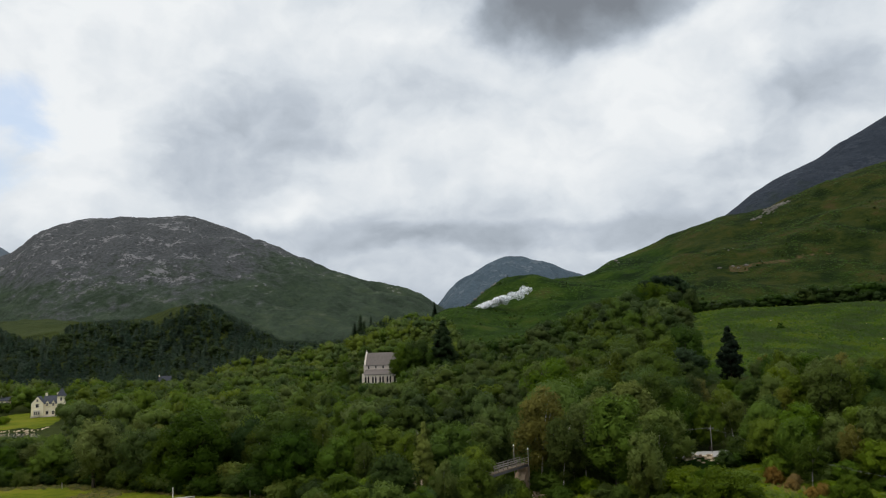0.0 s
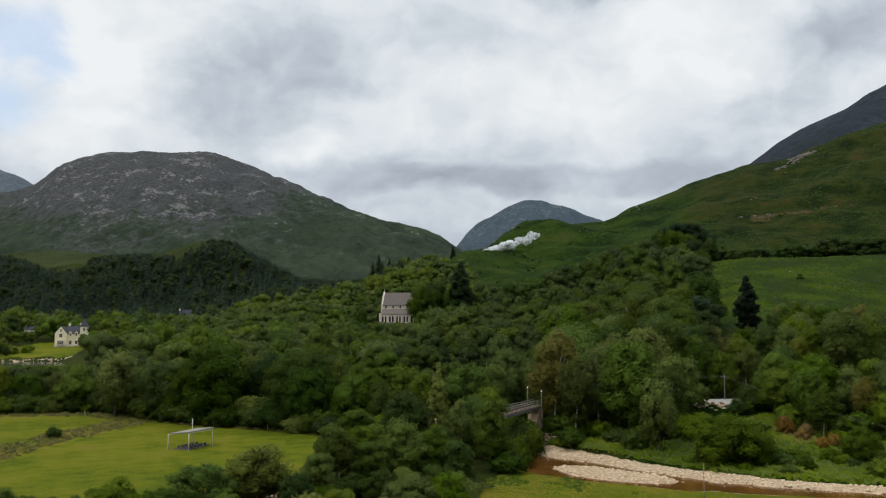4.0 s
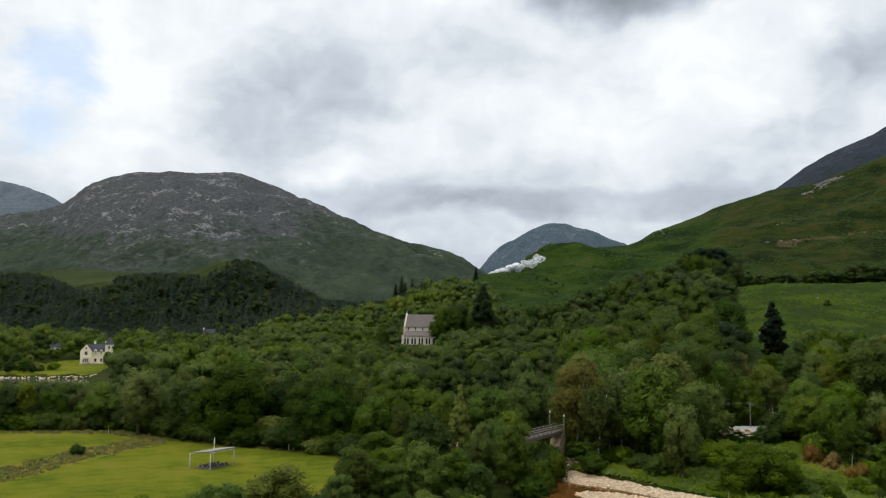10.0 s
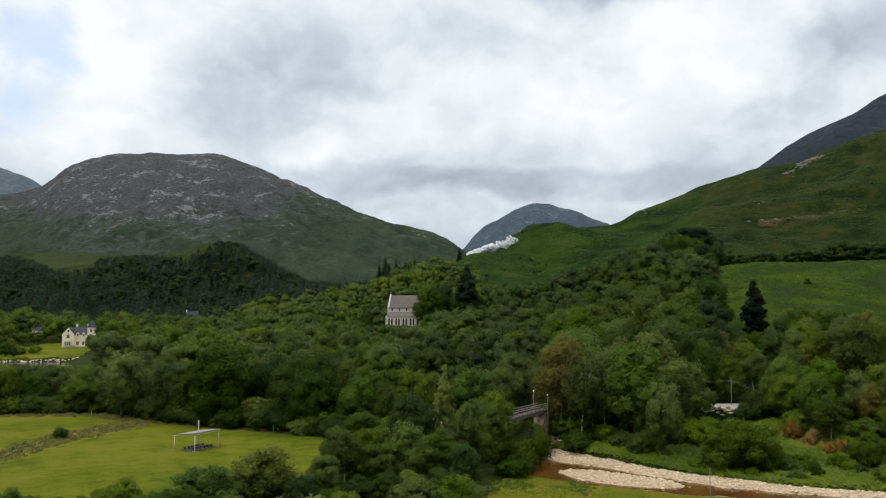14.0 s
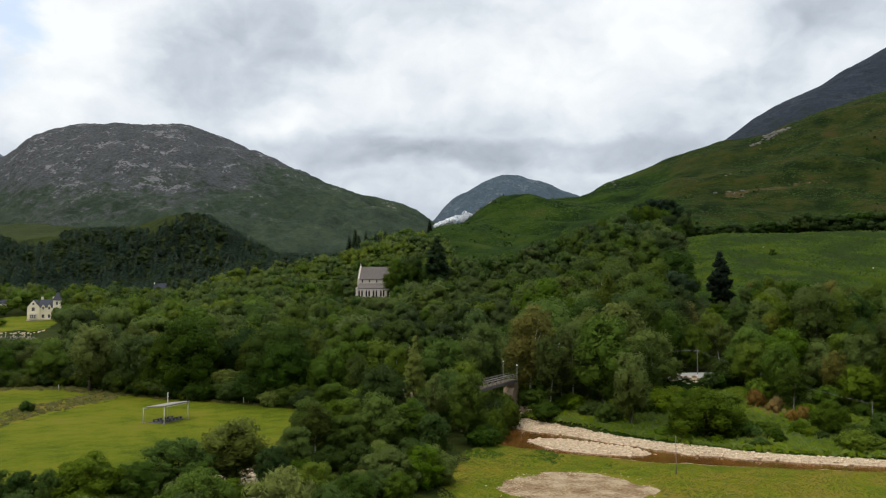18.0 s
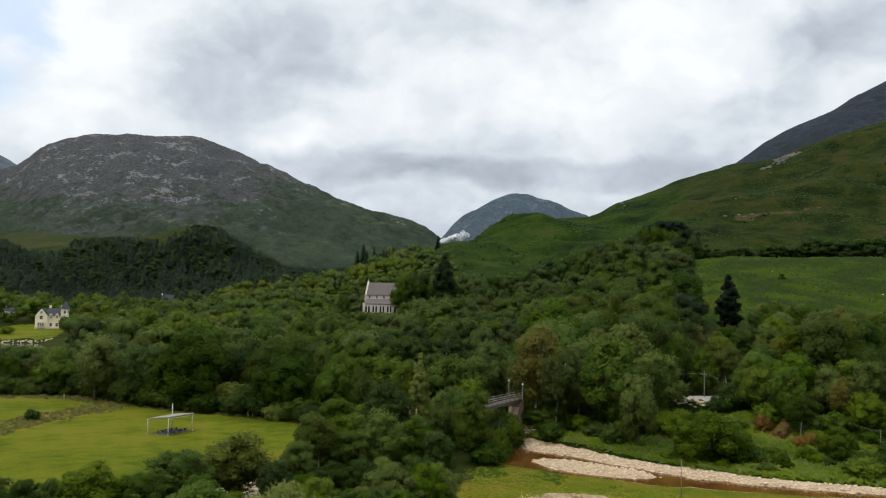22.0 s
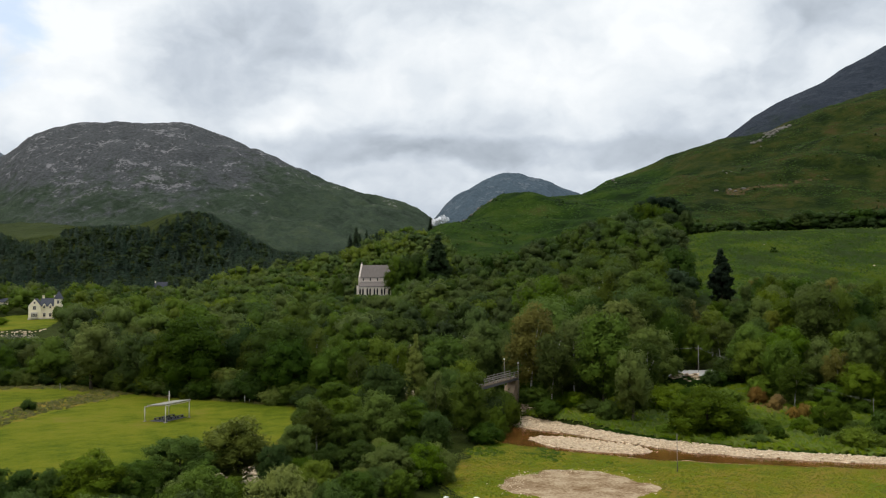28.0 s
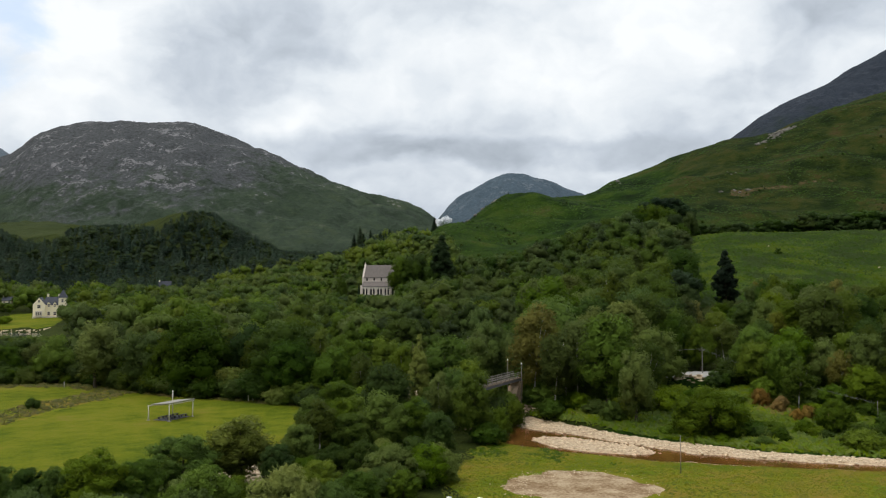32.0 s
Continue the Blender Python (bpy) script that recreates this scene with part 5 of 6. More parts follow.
def field_hedge():
    """Thick low growth under the trees along the far side of the field."""
    rng = np.random.default_rng(63)
    rows = []
    for x in np.arange(-124, 12, 2.1):
        ys = np.arange(150, 215, 0.5)
        inside = edge_gap(FIELD, np.full(len(ys), x), ys) > 0
        if not inside.any():
            continue
        edge = ys[inside].max()
        for k in range(2):
            rows.append(("under", x + rng.uniform(-1, 1), edge + 3.4 + 2.6 * k + rng.uniform(-0.8, 0.8), rng.uniform(2.0, 4.2) + 1.2 * k, rng.uniform(1.0, 1.6)))
    for x in np.arange(53.5, 106, 2.6):
        mid = 165.5 + 0.10 * (x - 45) - 0.003 * (x - 45) ** 2
        rows.append(("under", x, mid - 5.4 + rng.uniform(-0.8, 0.8), rng.uniform(3.2, 5.2), rng.uniform(1.0, 1.4)))
    for k in range(44):
        x = rng.uniform(42, 88)
        y = np.interp(x, RIVER_X, BANK_FAR) + rng.uniform(2.5, 17)
        rows.append(("shrub", x, y, rng.uniform(1.0, 2.4), rng.uniform(1.0, 1.7)))
    return rows


NEAR, MID, FAR, CON = scatter()
for row in NEAR + field_hedge():
    plant(*row)
for x, y, h in ((-244, 463, 5.5), (-251, 467, 8.0), (-258, 464, 7.0), (-266, 466, 9.5), (-274, 463, 8.0), (-283, 467, 9.0), (-255, 480, 9.0), (-266, 486, 10.0)):
    plant("oak", x, y, h, 1.1)
woods("woodland", "mixed green deciduous wood on the valley slope", MID, MID_TREES, M_FAR, 12.0)
woods("slope_woodland", "green deciduous wood with rounded crowns up the slope", [r for r in FAR if r[1] < 520], LOW_TREES, M_FAR, 11.5)
woods("far_woodland", "distant green deciduous wood with rounded crowns", [r for r in FAR if r[1] >= 520], FAR_TREES, M_FAR, 11.5)
woods("conifer_plantation", "dark spruce plantation on the low hill", CON, LOW_CONIFERS, M_FARCON, 14.0)
for protos in PROTOS.values():
    for ob in protos:
        if ob.name not in USED:
            for o in (*ob.children_recursive, ob):
                bpy.data.objects.remove(o)

# ---------------------------------------------------------------- buildings
def gable_roof(x0, x1, y0, y1, z0, z1, thick=0.25, over=0.35):
    """Two slopes; the ridge runs along x."""
    bm = bmesh.new()
    ym = (y0 + y1) / 2
    k = (z1 - z0) / (ym - y0)
    lo = [(y0 - over, z0 - over * k), (ym, z1), (y1 + over, z0 - over * k)]
    a = [bm.verts.new((x0, y, z)) for y, z in lo] + [bm.verts.new((x0, y, z + thick)) for y, z in lo]
    b = [bm.verts.new((x1, y, z)) for y, z in lo] + [bm.verts.new((x1, y, z + thick)) for y, z in lo]
    for q in ((0, 1, 4, 3), (1, 2, 5, 4)):
        bm.faces.new([a[i] for i in q])
        bm.faces.new([b[i] for i in reversed(q)])
    for i, j in ((0, 1), (1, 2), (4, 3), (5, 4), (3, 0), (2, 5)):
        bm.faces.new((a[i], b[i], b[j], a[j]))
    bmesh.ops.recalc_face_normals(bm, faces=bm.faces)
    return bm


def gable_wall(x0, x1, y0, y1, z0, ze, zr):
    bm = bmesh.new()
    ym = (y0 + y1) / 2
    prof = [(y0, z0), (y1, z0), (y1, ze), (ym, zr), (y0, ze)]
    a, b = [bm.verts.new((x0, y, z)) for y, z in prof], [bm.verts.new((x1, y, z)) for y, z in prof]
    bm.faces.new(a)
    bm.faces.new(b[::-1])
    for i in range(5):
        bm.faces.new((a[i], b[i], b[(i + 1) % 5], a[(i + 1) % 5]))
    bmesh.ops.recalc_face_normals(bm, faces=bm.faces)
    return bm


def window(parent, x, y, z, w, h, frame_mat, face="y", arch=0.0, sill=True):
    """A window in a wall that faces -y (or -x): surround > pane, sill."""
    s = 0.14
    bm = bmesh.new()
    for r in ((-w / 2 - s, -w / 2, 0, h), (w / 2, w / 2 + s, 0, h), (-w / 2 - s, w / 2 + s, h, h + s)):
        box(bm, r[0], r[1], -0.09, 0.06, r[2], r[3])
    box(bm, -0.04, 0.04, -0.05, 0.03, 0, h)
    box(bm, -w / 2, w / 2, -0.05, 0.03, h * 0.5 - 0.04, h * 0.5 + 0.04)
    if arch:
        prism(bm, [(-w / 2 - s, h + s), (w / 2 + s, h + s), (0, h + s + arch)], -0.07, 0.06)
    ob = part("window", bm, frame_mat, parent)
    ob.matrix_basis = pose(x, y, z, 0, 0, 0 if face == "y" else -90)
    part("pane", boxes((-w / 2, w / 2, -0.025, 0.02, 0, h)), M_GLASSDARK, ob)
    if sill:
        part("sill", boxes((-w / 2 - 0.25, w / 2 + 0.25, -0.20, 0.0, -0.16, 0)), frame_mat, ob)
    return ob


def lancet(parent, x, y, z, w, h, face="y"):
    bm = bmesh.new()
    prof = [(-w / 2, 0), (w / 2, 0), (w / 2, h * 0.7), (w * 0.3, h * 0.88), (0, h), (-w * 0.3, h * 0.88), (-w / 2, h * 0.7)]
    out = [(px * 1.35, pz * 1.06 - 0.12) for px, pz in prof]
    prism(bm, out, -0.08, 0.05)
    ob = part("window", bm, M_DRESSED, parent, "pointed window in a pale stone surround")
    ob.matrix_basis = pose(x, y, z, 0, 0, 0 if face == "y" else -90)
    part("pane", prism(bmesh.new(), prof, -0.10, -0.02), M_GLASSDARK, ob)
    return ob


def build_church():
    x, y = -40.6, 520.0
    z = float(ground_height(np.array([x]), np.array([y]))[0])
    base = 18.0
    root = thing("church", pose(x, y, base, 0, 0, -12), "pale stone gothic church with a slate roof among trees", "church")
    L0, L1 = -6.0, 26.0
    part("plinth", boxes((L0 - 0.3, L1 + 0.3, -8.4, 5.2, z - base - 4, 0.5)), M_CHURCHSTONE, root)
    part("nave_wall", gable_wall(L0, L1, -4.4, 4.6, 0, 12.0, 18.6), M_CHURCHSTONE, root)
    part("roof", gable_roof(L0 + 0.5, L1 - 0.5, -4.4, 4.6, 12.1, 19.0), M_CHURCHROOF, root, "brown-grey slate nave roof")
    part("aisle_wall", boxes((L0 + 0.6, L1 - 0.6, -8.0, -4.2, 0, 6.6)), M_DRESSED, root)
    bm = bmesh.new()
    vs = [bm.verts.new(p) for p in ((L0 + 0.3, -8.5, 6.5), (L1 - 0.3, -8.5, 6.5), (L1 - 0.3, -4.3, 9.5), (L0 + 0.3, -4.3, 9.5))]
    lo = [bm.verts.new(v.co - Vector((0, 0, 0.25))) for v in vs]
    bm.faces.new(vs)
    bm.faces.new(lo[::-1])
    for i in range(4):
        bm.faces.new((vs[i], lo[i], lo[(i + 1) % 4], vs[(i + 1) % 4]))
    bmesh.ops.recalc_face_normals(bm, faces=bm.faces)
    part("aisle_roof", bm, M_CHURCHROOF, root, "brown-grey slate lean-to roof")
    for k in range(7):
        xx = L0 + 2.4 + k * 4.4
        lancet(root, xx, -4.4, 9.9, 0.95, 1.6)
        for o in (-0.85, 0.85):
            lancet(root, xx + o, -8.0, 1.6, 1.0, 3.9)
        part("buttress", prism(bmesh.new(), [(xx - 2.5, 0), (xx - 1.9, 0), (xx - 1.9, 5.2), (xx - 2.5, 5.2)], -8.8, -8.0), M_DRESSED, root)
    for xe, s in ((L0, -1), (L1, 1)):
        bm = bmesh.new()
        for q in (-1, 1):
            a = bm.verts
            pts = [(0.1 + q * 0.0 - 0.1 + (4.9 if q > 0 else -4.7), 11.6), (0.1, 19.5)]
            (ya, za), (yb, zb) = pts
            v = [a.new((xe + dx, yy, zz)) for dx in (-0.45, 0.45) for yy, zz in ((ya, za), (yb, zb), (yb, zb + 0.55), (ya, za + 0.55))]
            for f in ((0, 1, 2, 3), (7, 6, 5, 4), (3, 2, 6, 7), (0, 3, 7, 4), (1, 0, 4, 5), (2, 1, 5, 6)):
                bm.faces.new([v[i] for i in f])
        bmesh.ops.recalc_face_normals(bm, faces=bm.faces)
        part("gable_coping", bm, M_DRESSED, root, "white stone gable coping")
        bm = boxes((xe - 0.12, xe + 0.12, -0.02, 0.22, 19.6, 21.3), (xe - 0.10, xe + 0.10, -0.4, 0.6, 20.5, 20.72))
        part("cross", bm, M_DRESSED, root)
    part("corner_pier", boxes((L0 - 0.5, L0 + 0.7, -5.0, -4.0, 0, 12.4), bevel=0.06), M_CHURCHSTONE, root)
    part("corner_pier", boxes((L0 - 0.5, L0 + 0.7, -8.6, -7.6, 0, 7.0), bevel=0.06), M_DRESSED, root)
    for o in (-1.9, 0.1, 2.1):
        lancet(root, L0, o, 3.0, 1.1, 6.5, face="x")
    return root


def build_house():
    x, y = -237.0, 520.0
    z = float(ground_height(np.array([x]), np.array([y]))[0])
    base = 6.4
    root = thing("villa", pose(x, y, base, 0, 0, 16), "cream harled villa with slate roofs and corner tower", "house")
    part("plinth", boxes((-6.8, 19, -4.2, 9.2, z - base - 5, 0.25)), M_CHURCHSTONE, root)
    # gabled wing: its ridge runs away from the loch
    wing = part("gable_wing", gable_wall(-4.2, 8, -3.3, 3.3, 0, 7.4, 11.3), M_HARL, root)
    wing.matrix_basis = pose(-3.2, 0, 0, 0, 0, 90)
    roof = part("wing_roof", gable_roof(-4.0, 8.2, -3.3, 3.3, 7.5, 11.5, 0.22, 0.3), M_SLATE, root)
    roof.matrix_basis = pose(-3.2, 0, 0, 0, 0, 90)
    part("main_wall", boxes((-0.1, 7.6, -2.2, 7.5, 0, 7.2)), M_HARL, root)
    part("main_roof", gable_roof(-0.6, 7.8, -2.2, 7.5, 7.25, 11.6, 0.22, 0.3), M_SLATE, root)
    part("rear_wall", boxes((11.2, 18.5, -0.5, 7.0, 0, 6.6)), M_HARL, root)
    part("rear_roof", gable_roof(10.9, 18.8, -0.5, 7.0, 6.65, 10.4, 0.22, 0.3), M_SLATE, root)
    part("tower_wall", boxes((7.3, 11.7, -3.2, 1.4, 0, 11.4), bevel=0.08), M_HARL, root)
    bm = bmesh.new()
    ring = [bm.verts.new(p) for p in ((6.9, -3.6, 11.35), (12.1, -3.6, 11.35), (12.1, 1.8, 11.35), (6.9, 1.8, 11.35))]
    tip = bm.verts.new((9.5, -0.9, 16.4))
    bm.faces.new(ring[::-1])
    for i in range(4):
        bm.faces.new((ring[i], ring[(i + 1) % 4], tip))
    part("tower_roof", bm, M_SLATE, root, "steep pyramid slate roof")
    part("finial", tube(bmesh.new(), [(9.5, -0.9, 16.2), (9.5, -0.9, 17.4)], [0.12, 0.04], 6), M_SLATE, root)
    for cx, cy in ((0.6, 3.0), (7.0, 2.6)):
        ch = part("chimney", boxes((cx - 0.6, cx + 0.6, cy - 0.45, cy + 0.45, 9.5, 13.2), (cx - 0.7, cx + 0.7, cy - 0.55, cy + 0.55, 13.2, 13.45)), M_HARL, root)
        for o in (-0.3, 0.3):
            part("chimney_pot", tube(bmesh.new(), [(cx + o, cy, 13.4), (cx + o, cy, 14.0)], [0.15, 0.12], 8), M_CHURCHROOF, ch)
    # bay on the gable
    part("bay", prism(bmesh.new(), [(-5.0, 0), (-1.4, 0), (-1.4, 3.6), (-5.0, 3.6)], -5.4, -4.1), M_DRESSED, root)
    for o in (-4.3, -3.2, -2.1):
        window(root, o, -5.4, 1.0, 0.75, 1.9, M_DRESSED)
    window(root, -3.2, -4.22, 5.2, 1.5, 1.9, M_DRESSED)
    window(root, -3.2, -4.22, 8.6, 0.8, 1.2, M_DRESSED)
    for o in (1.9, 5.2):
        window(root, o, -2.2, 1.0, 1.2, 1.9, M_DRESSED)
        d = part("dormer", gable_wall(-0.9, 0.9, -0.85, 0.85, 0, 1.9, 3.0), M_HARL, root)
        d.matrix_basis = pose(o, -1.7, 5.9, 0, 0, 90)
        q = part("dormer_roof", gable_roof(-1.0, 2.2, -0.85, 0.85, 1.95, 3.1, 0.14, 0.2), M_SLATE, d)
        window(root, o, -2.62, 6.0, 0.9, 1.5, M_DRESSED)
    for zz in (1.2, 5.0, 8.7):
        window(root, 9.5, -3.2, zz, 0.95, 1.7, M_DRESSED)
        if zz > 8:
            window(root, 7.3, -0.9, zz + 0.2, 0.8, 1.5, M_DRESSED, face="x")
    for o in (13.0, 16.4):
        window(root, o, -0.5, 1.0, 1.0, 1.7, M_DRESSED)
        window(root, o, -0.5, 4.4, 1.0, 1.5, M_DRESSED)
    for yy in (-1.5, 3.0):
        window(root, -6.5, yy, 1.1, 1.1, 1.8, M_DRESSED, face="x")
        window(root, -6.5, yy, 4.8, 1.1, 1.6, M_DRESSED, face="x")
    return root


def build_cottage(x, y, top, w, label):
    """A small far building of which little more than roof and gable show between the trees."""
    z = float(ground_height(np.array([x]), np.array([y]))[0])
    root = thing("cottage", pose(x, y, z, 0, 0, 15), label, "house")
    h = max(top - z, 5.0)
    part("wall", gable_wall(-w / 2, w / 2, -3, 3, -1.0, h * 0.6, h - 0.2), M_HARL, root)
    part("roof", gable_roof(-w / 2 - 0.2, w / 2 + 0.2, -3, 3, h * 0.6, h), M_SLATE, root)
    for o in (-w * 0.25, w * 0.25):
        window(root, o, -3.0, h * 0.25, 0.9, 1.2, M_DRESSED)
    part("chimney", boxes((-w / 2 + 0.2, -w / 2 + 1.1, -0.5, 0.5, h * 0.7, h + 1.2)), M_HARL, root)
    return root


build_church()
build_house()
build_cottage(-300, 600, 17.5, 6, "small white cottage half hidden in trees")
build_cottage(-230, 720, 29.5, 10, "grey roofed cottage half hidden in trees")


# ---------------------------------------------------------------- field, river and road
def build_shelter():
    gz = float(ground_height(np.array([-44.8]), np.array([142.0]))[0])
    root = thing("field_shelter", pose(-44.1, 142.0, gz, 0, 0, 69.4), "open shelter with sloping grey canopy on pale posts", "shelter")
    for px_, py_, h in ((-3.0, -2.0, 2.74), (3.0, -2.0, 2.74), (-3.0, 2.0, 2.36)):
        post = part("post", tube(bmesh.new(), [(px_, py_, -0.4), (px_, py_, h)], [0.09, 0.08], 8), M_POST, root)
        part("foot", boxes((px_ - 0.22, px_ + 0.22, py_ - 0.22, py_ + 0.22, -0.3, 0.08), bevel=0.02), M_CONCRETE, post)
    mast = part("mast", tube(bmesh.new(), [(3.0, 2.0, -0.4), (3.0, 2.0, 4.2)], [0.085, 0.07], 8), M_POST, root, "tall pale mast at the rear corner")
    part("crossbar", boxes((2.7, 3.3, 1.97, 2.03, 3.48, 3.54)), M_POST, mast)
    roof = part("canopy", boxes((-3.2, 3.2, -2.2, 1.4, -0.03, 0.13), bevel=0.02), M_CANOPY, root, "flat weathered grey roof sheet")
    roof.matrix_basis = pose(0, 0, 2.62, -5.5, 0, 0)
    for x0 in (-3.0, 0.0, 3.0):
        part("rafter", boxes((x0 - 0.04, x0 + 0.04, -2.2, 2.15, -0.12, -0.035)), M_POST, roof)
    for y0 in (-2.1, 1.9):
        part("beam", boxes((-3.2, 3.2, y0, y0 + 0.08, -0.22, -0.125)), M_POST, roof)
    part("base_slab", boxes((-2.6, 2.9, -1.5, 1.4, -0.2, 0.10), bevel=0.05), M_RUBBLE, root, "dark paved base")
    for bx, by in ((-2.2, -1.2), (-2.2, 0.5), (-0.4, -1.2), (-0.4, 0.5), (1.3, -1.2), (1.3, 0.5)):
        bench = part("bench", boxes((bx, bx + 1.4, by, by + 0.4, 0.42, 0.50), bevel=0.02), M_RUBBLE, root, "low dark bench")
        part("bench_leg", boxes((bx + 0.1, bx + 0.2, by + 0.05, by + 0.35, 0.09, 0.42)), M_RUBBLE, bench)
        part("bench_leg", boxes((bx + 1.2, bx + 1.3, by + 0.05, by + 0.35, 0.09, 0.42)), M_RUBBLE, bench)
    return root


def build_pole(x, y, height, label, arm=True):
    gz = float(ground_height(np.array([x]), np.array([y]))[0])
    root = thing("utility_pole", pose(x, y, gz), label, "pole", "poles along the road")
    part("pole", tube(bmesh.new(), [(0, 0, -0.6), (0, 0, height)], [0.085, 0.055] if arm else [0.055, 0.04], 8), M_POLE, root)
    if arm:
        part("crossarm", boxes((-0.5, 0.5, -0.04, 0.04, height - 0.66, height - 0.58)), M_POLE, root)
        for o in (-0.44, 0.0, 0.44):
            part("insulator", tube(bmesh.new(), [(o, 0, height - 0.56), (o, 0, height - 0.38)], [0.05, 0.04], 6), M_POLE, root)
    return Vector((x, y, gz + height - 0.4))


def build_wire(a, b, sag, dx):
    pts = []
    for k in range(17):
        t = k / 16
        p = a.lerp(b, t) + Vector((dx, 0, -4 * sag * t * (1 - t)))
        pts.append(p)
    bm = tube(bmesh.new(), pts, [0.006] * 17, 5)
    me = bpy.data.meshes.new("overhead_wire")
    bm.to_mesh(me)
    bm.free()
    me.materials.append(M_WIRE)
    tagged(new("overhead_wire", me), "thin grey overhead cable strung between poles", "cable", "overhead cables")


def build_bridge():
    root = thing("footbridge", pose(4.6, 134.0, 5.0, 0, 0, -25), "weathered footbridge with pale railings over the river", "bridge")
    for k in range(22):
        y0 = k * 0.9
        part("plank", boxes((-0.8, 0.8, y0, y0 + 0.82, 2.0, 2.12)), M_DECK, root)
    for s in (-0.76, 0.76):
        part("girder", boxes((s - 0.12, s + 0.12, 0, 19.7, 1.62, 1.99)), M_RUBBLE, root)
        for z0 in (2.38, 2.72, 3.04):
            part("rail", boxes((s - 0.05, s + 0.05, 0, 19.7, z0, z0 + 0.09)), M_POLE, root)
        for k in range(11):
            y0 = 0.1 + k * 1.95
            part("post", boxes((s - 0.06, s + 0.06, y0, y0 + 0.12, 2.13, 3.16)), M_POLE, root)
    for y0 in (-1.2, 18.4):
        part("abutment", boxes((-0.9, 0.9, y0, y0 + 1.6, -6.0, 1.61), bevel=0.08), M_TAN, root)
    # sloping stone apron below the far end
    bm = prism(bmesh.new(), [(0, -5.5), (5.2, -5.5), (5.2, 0.6), (4.6, 0.8)], -0.9, 0.9)
    apron = part("apron", bm, M_TAN, root, "sloping tan stone apron of the bank")
    apron.matrix_basis = pose(0, 13.2, 0, 0, 0, 90)
    for x0, y0, z1 in ((1.3, 18.2, 4.5), (-1.5, 18.9, 5.0)):
        post = part("end_post", tube(bmesh.new(), [(x0, y0, -2.0), (x0, y0, z1)], [0.07, 0.05], 7), M_POLE, root, "tall grey post at the bridge end")
        part("cap", tube(bmesh.new(), [(x0, y0, z1), (x0, y0, z1 + 0.12), (x0, y0, z1 + 0.3)], [0.11, 0.13, 0.05], 8), M_WHITE, post, "white cap")
    return root


def build_road():
    xs = np.linspace(30, 120, 60)
    mid = 165.5 + 0.10 * (xs - 45) - 0.003 * (xs - 45) ** 2
    lie = ground_height(xs, mid)
    lie = np.maximum(lie, lie + (6.2 - lie) * smoothstep(30, 37, xs) * (1 - smoothstep(52, 66, xs)))

    def strip(name, across, rise, mat, label, category):
        n = len(across)
        X, Y = np.repeat(xs[:, None], n, 1), mid[:, None] + np.array(across)[None]
        Z = lie[:, None] + np.array(rise)[None]
        idx = np.arange(X.size).reshape(X.shape)
        f = np.stack([idx[:-1, :-1], idx[1:, :-1], idx[1:, 1:], idx[:-1, 1:]], -1).reshape(-1, 4)
        tagged(new(name, mesh_of(name, np.stack([X, Y, Z], -1).reshape(-1, 3), f, mat, True)), label, category, kind="structure")

    strip("road", (-6.6, -3.0, 0, 2.0, 4.4), (0.20, 0.26, 0.28, 0.26, 0.20), M_ASPHALT, "pale worn road glimpsed between the trees", "road")
    strip("verge_near", (-11.0, -8.4, -6.6), (-4.6, -1.4, 0.19), M_GROUND, "grassy bank below the road", "verge")
    strip("verge_far", (4.4, 6.0, 8.0), (0.19, -0.6, -3.0), M_GROUND, "grassy bank behind the road", "verge")
    return float(lie[8]) + 0.27


def build_car(x, y, z, turn):
    root = thing("car", pose(x, y, z, 0, 0, turn), "black car parked on the pale road", "car")
    bm = prism(bmesh.new(), [(-2.1, 0.35), (2.1, 0.35), (2.15, 0.75), (1.3, 0.92), (0.75, 1.42), (-1.0, 1.45), (-1.75, 0.98), (-2.15, 0.9)], -0.85, 0.85)
    bmesh.ops.bevel(bm, geom=list(bm.edges), offset=0.08, segments=2, affect="EDGES")
    part("body", bm, M_CAR, root)
    part("windscreen", prism(bmesh.new(), [(1.22, 0.97), (1.26, 0.97), (0.80, 1.38), (0.76, 1.38)], -0.7, 0.7), M_GLASSDARK, root)
    for s in (-0.86, 0.86):
        part("side_window", prism(bmesh.new(), [(-1.3, 0.98), (1.05, 0.98), (0.68, 1.36), (-0.95, 1.38)], s - 0.015, s + 0.015), M_GLASSDARK, root)
        for a in (-1.3, 1.35):
            w = part("wheel", tube(bmesh.new(), [(a, s - 0.12, 0.33), (a, s + 0.12, 0.33)], [0.33, 0.33], 16), M_TYRE, root)
            part("rim", tube(bmesh.new(), [(a, s - 0.13, 0.33), (a, s + 0.13, 0.33)], [0.2, 0.2], 12), M_CANOPY, w)
        part("headlight", boxes((2.06, 2.17, s * 0.72 - 0.18, s * 0.72 + 0.18, 0.66, 0.78), bevel=0.02), M_WHITE, root)


build_shelter()
a = build_pole(49.4, 166.5, 6.2, "weathered wooden utility pole beside the road")
b = build_pole(67, 135, 3.9, "short weathered pole in the riverbank scrub", False)
c = build_pole(6, 196, 7.0, "weathered wooden utility pole behind the birches")
build_pole(28.0, 103.5, 4.5, "thin grey pole standing in the riverside meadow", False)
for dx in (-0.44, 0.0, 0.44):
    build_wire(a, b, 0.7, dx)
    build_wire(c, a, 0.8, dx)
build_bridge()
rz_ = build_road()
build_car(42.0, 164.6, rz_ + 0.02, 8)


